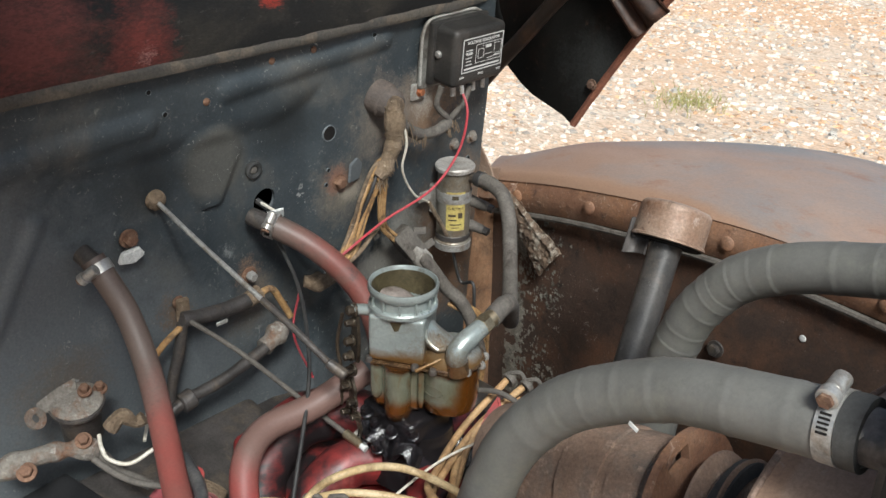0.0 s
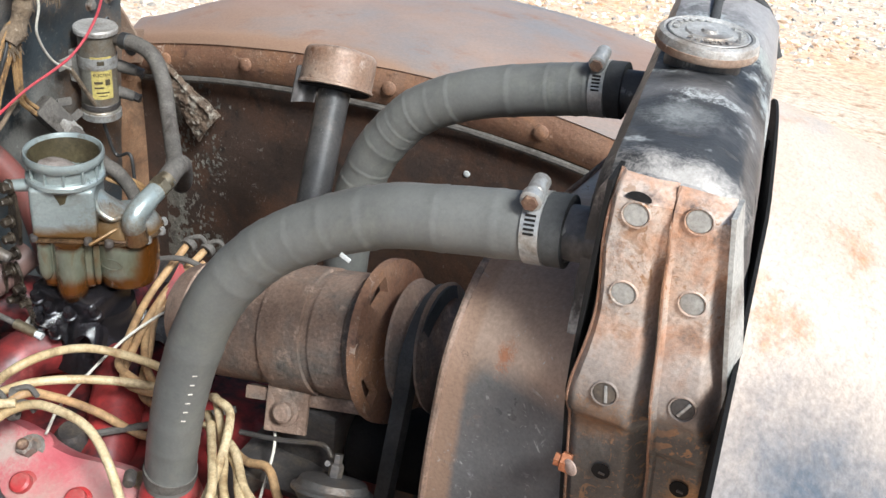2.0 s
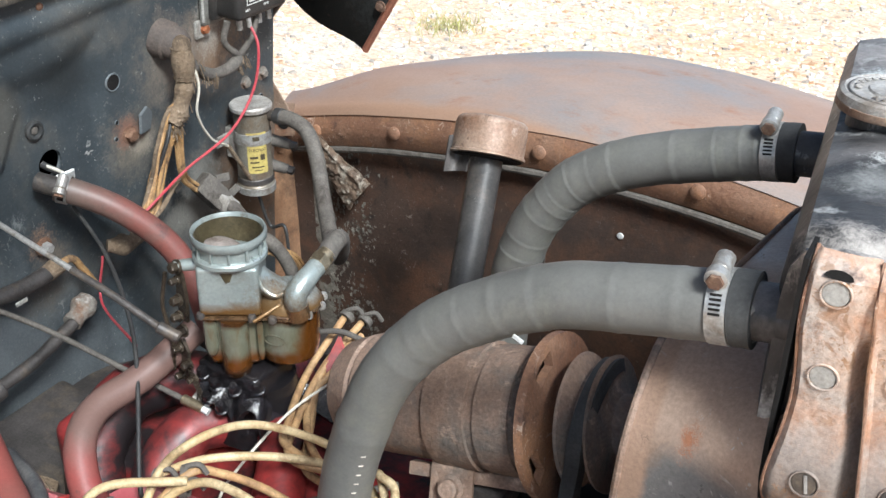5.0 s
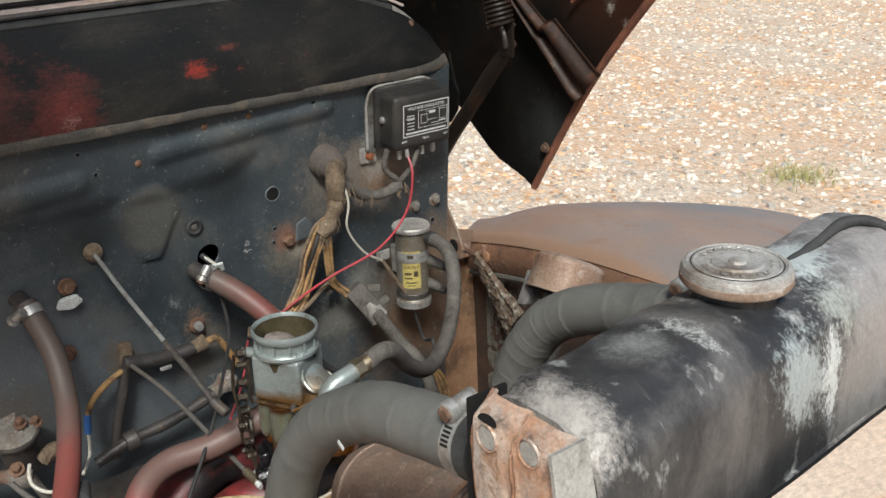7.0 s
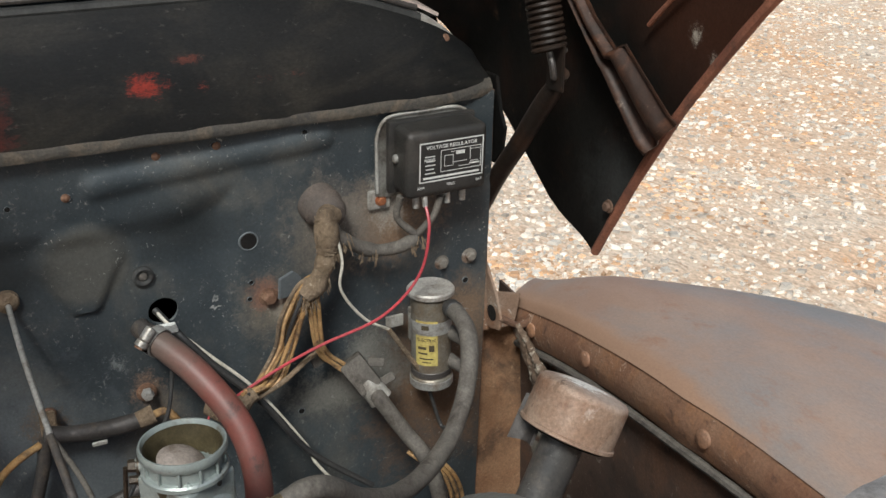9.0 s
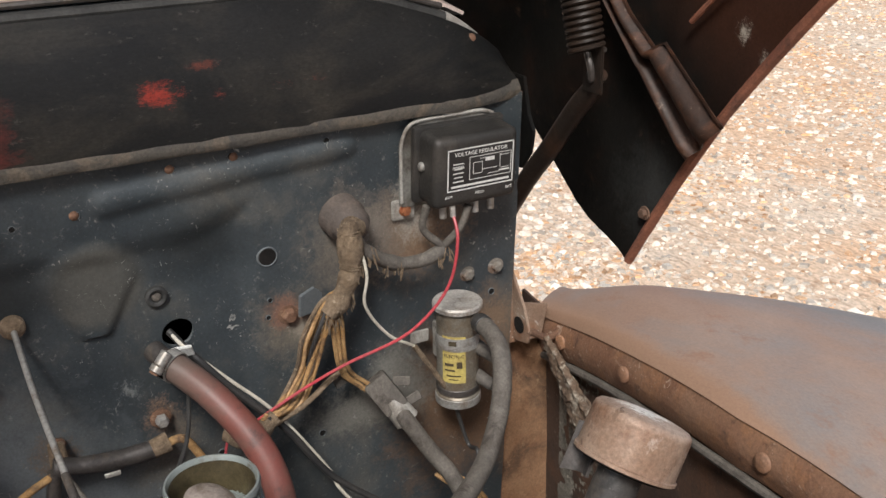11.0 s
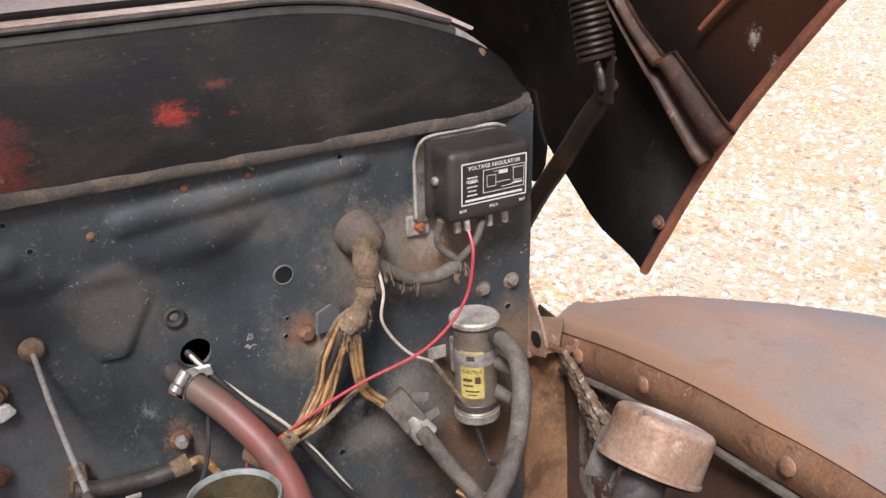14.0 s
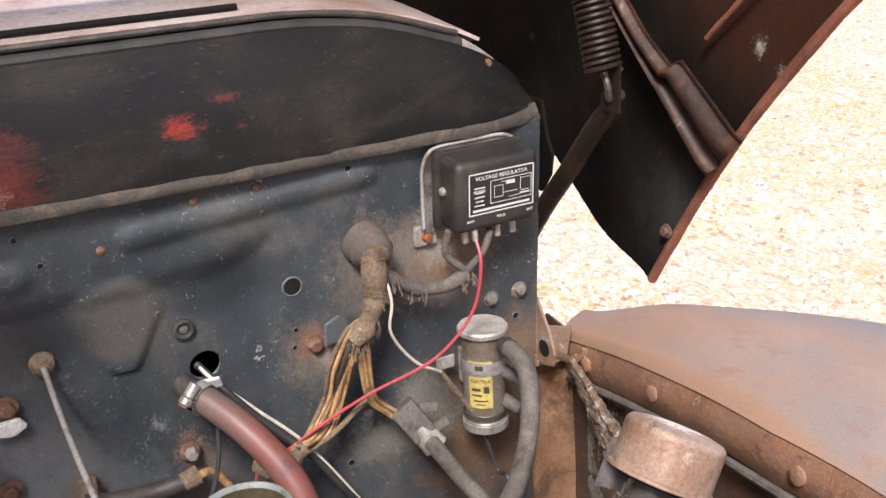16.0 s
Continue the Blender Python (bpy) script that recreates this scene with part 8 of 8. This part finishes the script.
    # unseen sheet added to stop ground light from below
    u_ = thing("under_blocker", "unseen near-black sheet blocking ground light below engine", "tray", at=(0.5, 0, 0.1))
    part("tray", box(1.5, 1.0, 0.01, at=(0.55, 0.05, 0.12)), M_DARK, u_)


M_RAIL = mat("scratched_black_rail", (0.035, 0.045, 0.045), (0.07, 0.075, 0.072), 12, 0.4, 0.1, 0.15, 130, (0.25, 0.2, 0.17), 0.34, 12, (0.36, 0.34, 0.32), 0.42, 50, 0.6, 0, (0.5, 2, 1), nick=(0.5, 0.47, 0.43), nick_amt=0.8, nick_scale=40)
build_battery()


# ---- gravel
def build_gravel():
    rnd = np.random.RandomState(5)
    def patchy(x, y, f, seed):
        return noise.noise(Vector((x * f, y * f * 1.7, seed)))

    def scatter(name, count, size, mm, lab, flat, zone, seg=5, seed=0.0, clump=0.0, low=0.4):
        (x0, x1), (y0, y1) = zone
        near = rnd.rand(count) ** 1.5
        ys = y0 + (y1 - y0) * near
        xs = x0 + (x1 - x0) * rnd.rand(count) * (0.5 + 0.5 * near) + (1 - (0.5 + 0.5 * near)) * (x0 + x1) * 0.35
        if clump:
            keep = np.array([patchy(x, y, 0.9, seed) + 0.5 * patchy(x, y, 3.1, seed + 5) for x, y in zip(xs, ys)]) > rnd.rand(count) * clump - 0.25
            xs, ys = xs[keep], ys[keep]
        n = len(xs)
        r = size * (low + rnd.rand(n) ** 2 * 1.7)
        turn, e = rnd.rand(n) * 6.28, 0.45 + 0.55 * rnd.rand(n)
        ang = 2 * np.pi * np.arange(seg) / seg
        rr = r[:, None] * (0.65 + 0.55 * rnd.rand(n, seg))
        px_, py_ = rr * np.cos(ang), rr * np.sin(ang) * e[:, None]
        gx, gy = px_ * np.cos(turn)[:, None] - py_ * np.sin(turn)[:, None], px_ * np.sin(turn)[:, None] + py_ * np.cos(turn)[:, None]
        low_ring = np.stack([xs[:, None] + gx, ys[:, None] + gy, np.full((n, seg), -0.002)], 2)
        tilt = (rnd.rand(n, seg) * 0.7 + 0.6) * (r * flat)[:, None]
        top_ring = np.stack([xs[:, None] + gx * 0.72, ys[:, None] + gy * 0.72, tilt], 2)
        V = np.concatenate([low_ring, top_ring], 1).reshape(-1, 3)
        k = np.arange(seg)
        side = np.stack([k, (k + 1) % seg, seg + (k + 1) % seg, seg + k], 1)
        base = (np.arange(n) * 2 * seg)[:, None, None]
        F = (base + side[None]).reshape(-1, 4).tolist() + ((np.arange(n) * 2 * seg)[:, None] + seg + k[None]).tolist()
        me = bpy.data.meshes.new(name)
        me.from_pydata(V.tolist(), [], F)
        me.materials.append(mm)
        tagged(new(name, me), lab, "gravel", kind="stuff")
    far = ((-9, 7), (1.3, 12))
    scatter("white_stones", 2600, 0.02, M_STONE, "scattered chalk-white gravel stones", 0.4, far, 5, 3.0, 1.4)
    scatter("gravel", 60000, 0.0125, M_PEBBLE, "small tan and grey gravel", 0.42, far, 4)
    scatter("flat_chips", 30000, 0.017, M_CHIP, "flat pale gravel chips with dark gaps", 0.35, far, 4, 9.0, 1.2)
    scatter("dry_leaves", 56000, 0.0145, M_LEAF, "dry orange-brown fallen leaves", 0.25, far, 4, 1.0, 0.7)
    scatter("loose_gravel", 9000, 0.012, M_PEBBLE, "loose tan gravel round the truck", 0.5, ((-9, 9), (-7, 1.3)), 4)
    # a tuft of grass
    b = bmesh.new()
    for k in range(260):
        x, y = -1.55 + rnd.randn() * 0.09, 3.95 + rnd.randn() * 0.10
        h_, a = 0.03 + 0.05 * rnd.rand(), rnd.rand() * 6.28
        v = [b.verts.new((x - 0.003 * math.cos(a), y - 0.003 * math.sin(a), 0)), b.verts.new((x + 0.003 * math.cos(a), y + 0.003 * math.sin(a), 0)), b.verts.new((x + 0.03 * rnd.randn(), y + 0.03 * rnd.randn(), h_))]
        b.faces.new(v)
    tagged(part("grass_tuft", b, M_GRASS, smooth=False), "small tuft of yellow-green grass", "grass", kind="stuff")


def island(m, amount):
    """Varies a material's tone from piece to piece."""
    n, l = m.node_tree.nodes, m.node_tree.links
    bs = n["Principled BSDF"]
    src = bs.inputs["Base Color"].links[0].from_socket
    g, hv, mr = n.new("ShaderNodeNewGeometry"), n.new("ShaderNodeHueSaturation"), n.new("ShaderNodeMapRange")
    mr.inputs["To Min"].default_value, mr.inputs["To Max"].default_value = 1 - amount, 1 + amount
    l.new(g.outputs["Random Per Island"], mr.inputs["Value"])
    l.new(mr.outputs[0], hv.inputs["Value"])
    l.new(src, hv.inputs["Color"])
    l.new(hv.outputs[0], bs.inputs["Base Color"])
    return m


M_PEBBLE = island(mat("tan_grey_pebble", (0.54, 0.47, 0.39), (0.66, 0.59, 0.51), 8, 0.9, 0, 0.2, 60), 0.5)
M_CHIP = island(mat("pale_gravel_chip", (0.57, 0.51, 0.44), (0.72, 0.66, 0.58), 8, 0.9, 0, 0.2, 60), 0.4)
M_LEAF = island(mat("dry_leaf", (0.56, 0.31, 0.155), (0.66, 0.45, 0.28), 8, 0.8, 0, 0.1, 60), 0.45)
island(M_STONE, 0.25)
build_gravel()
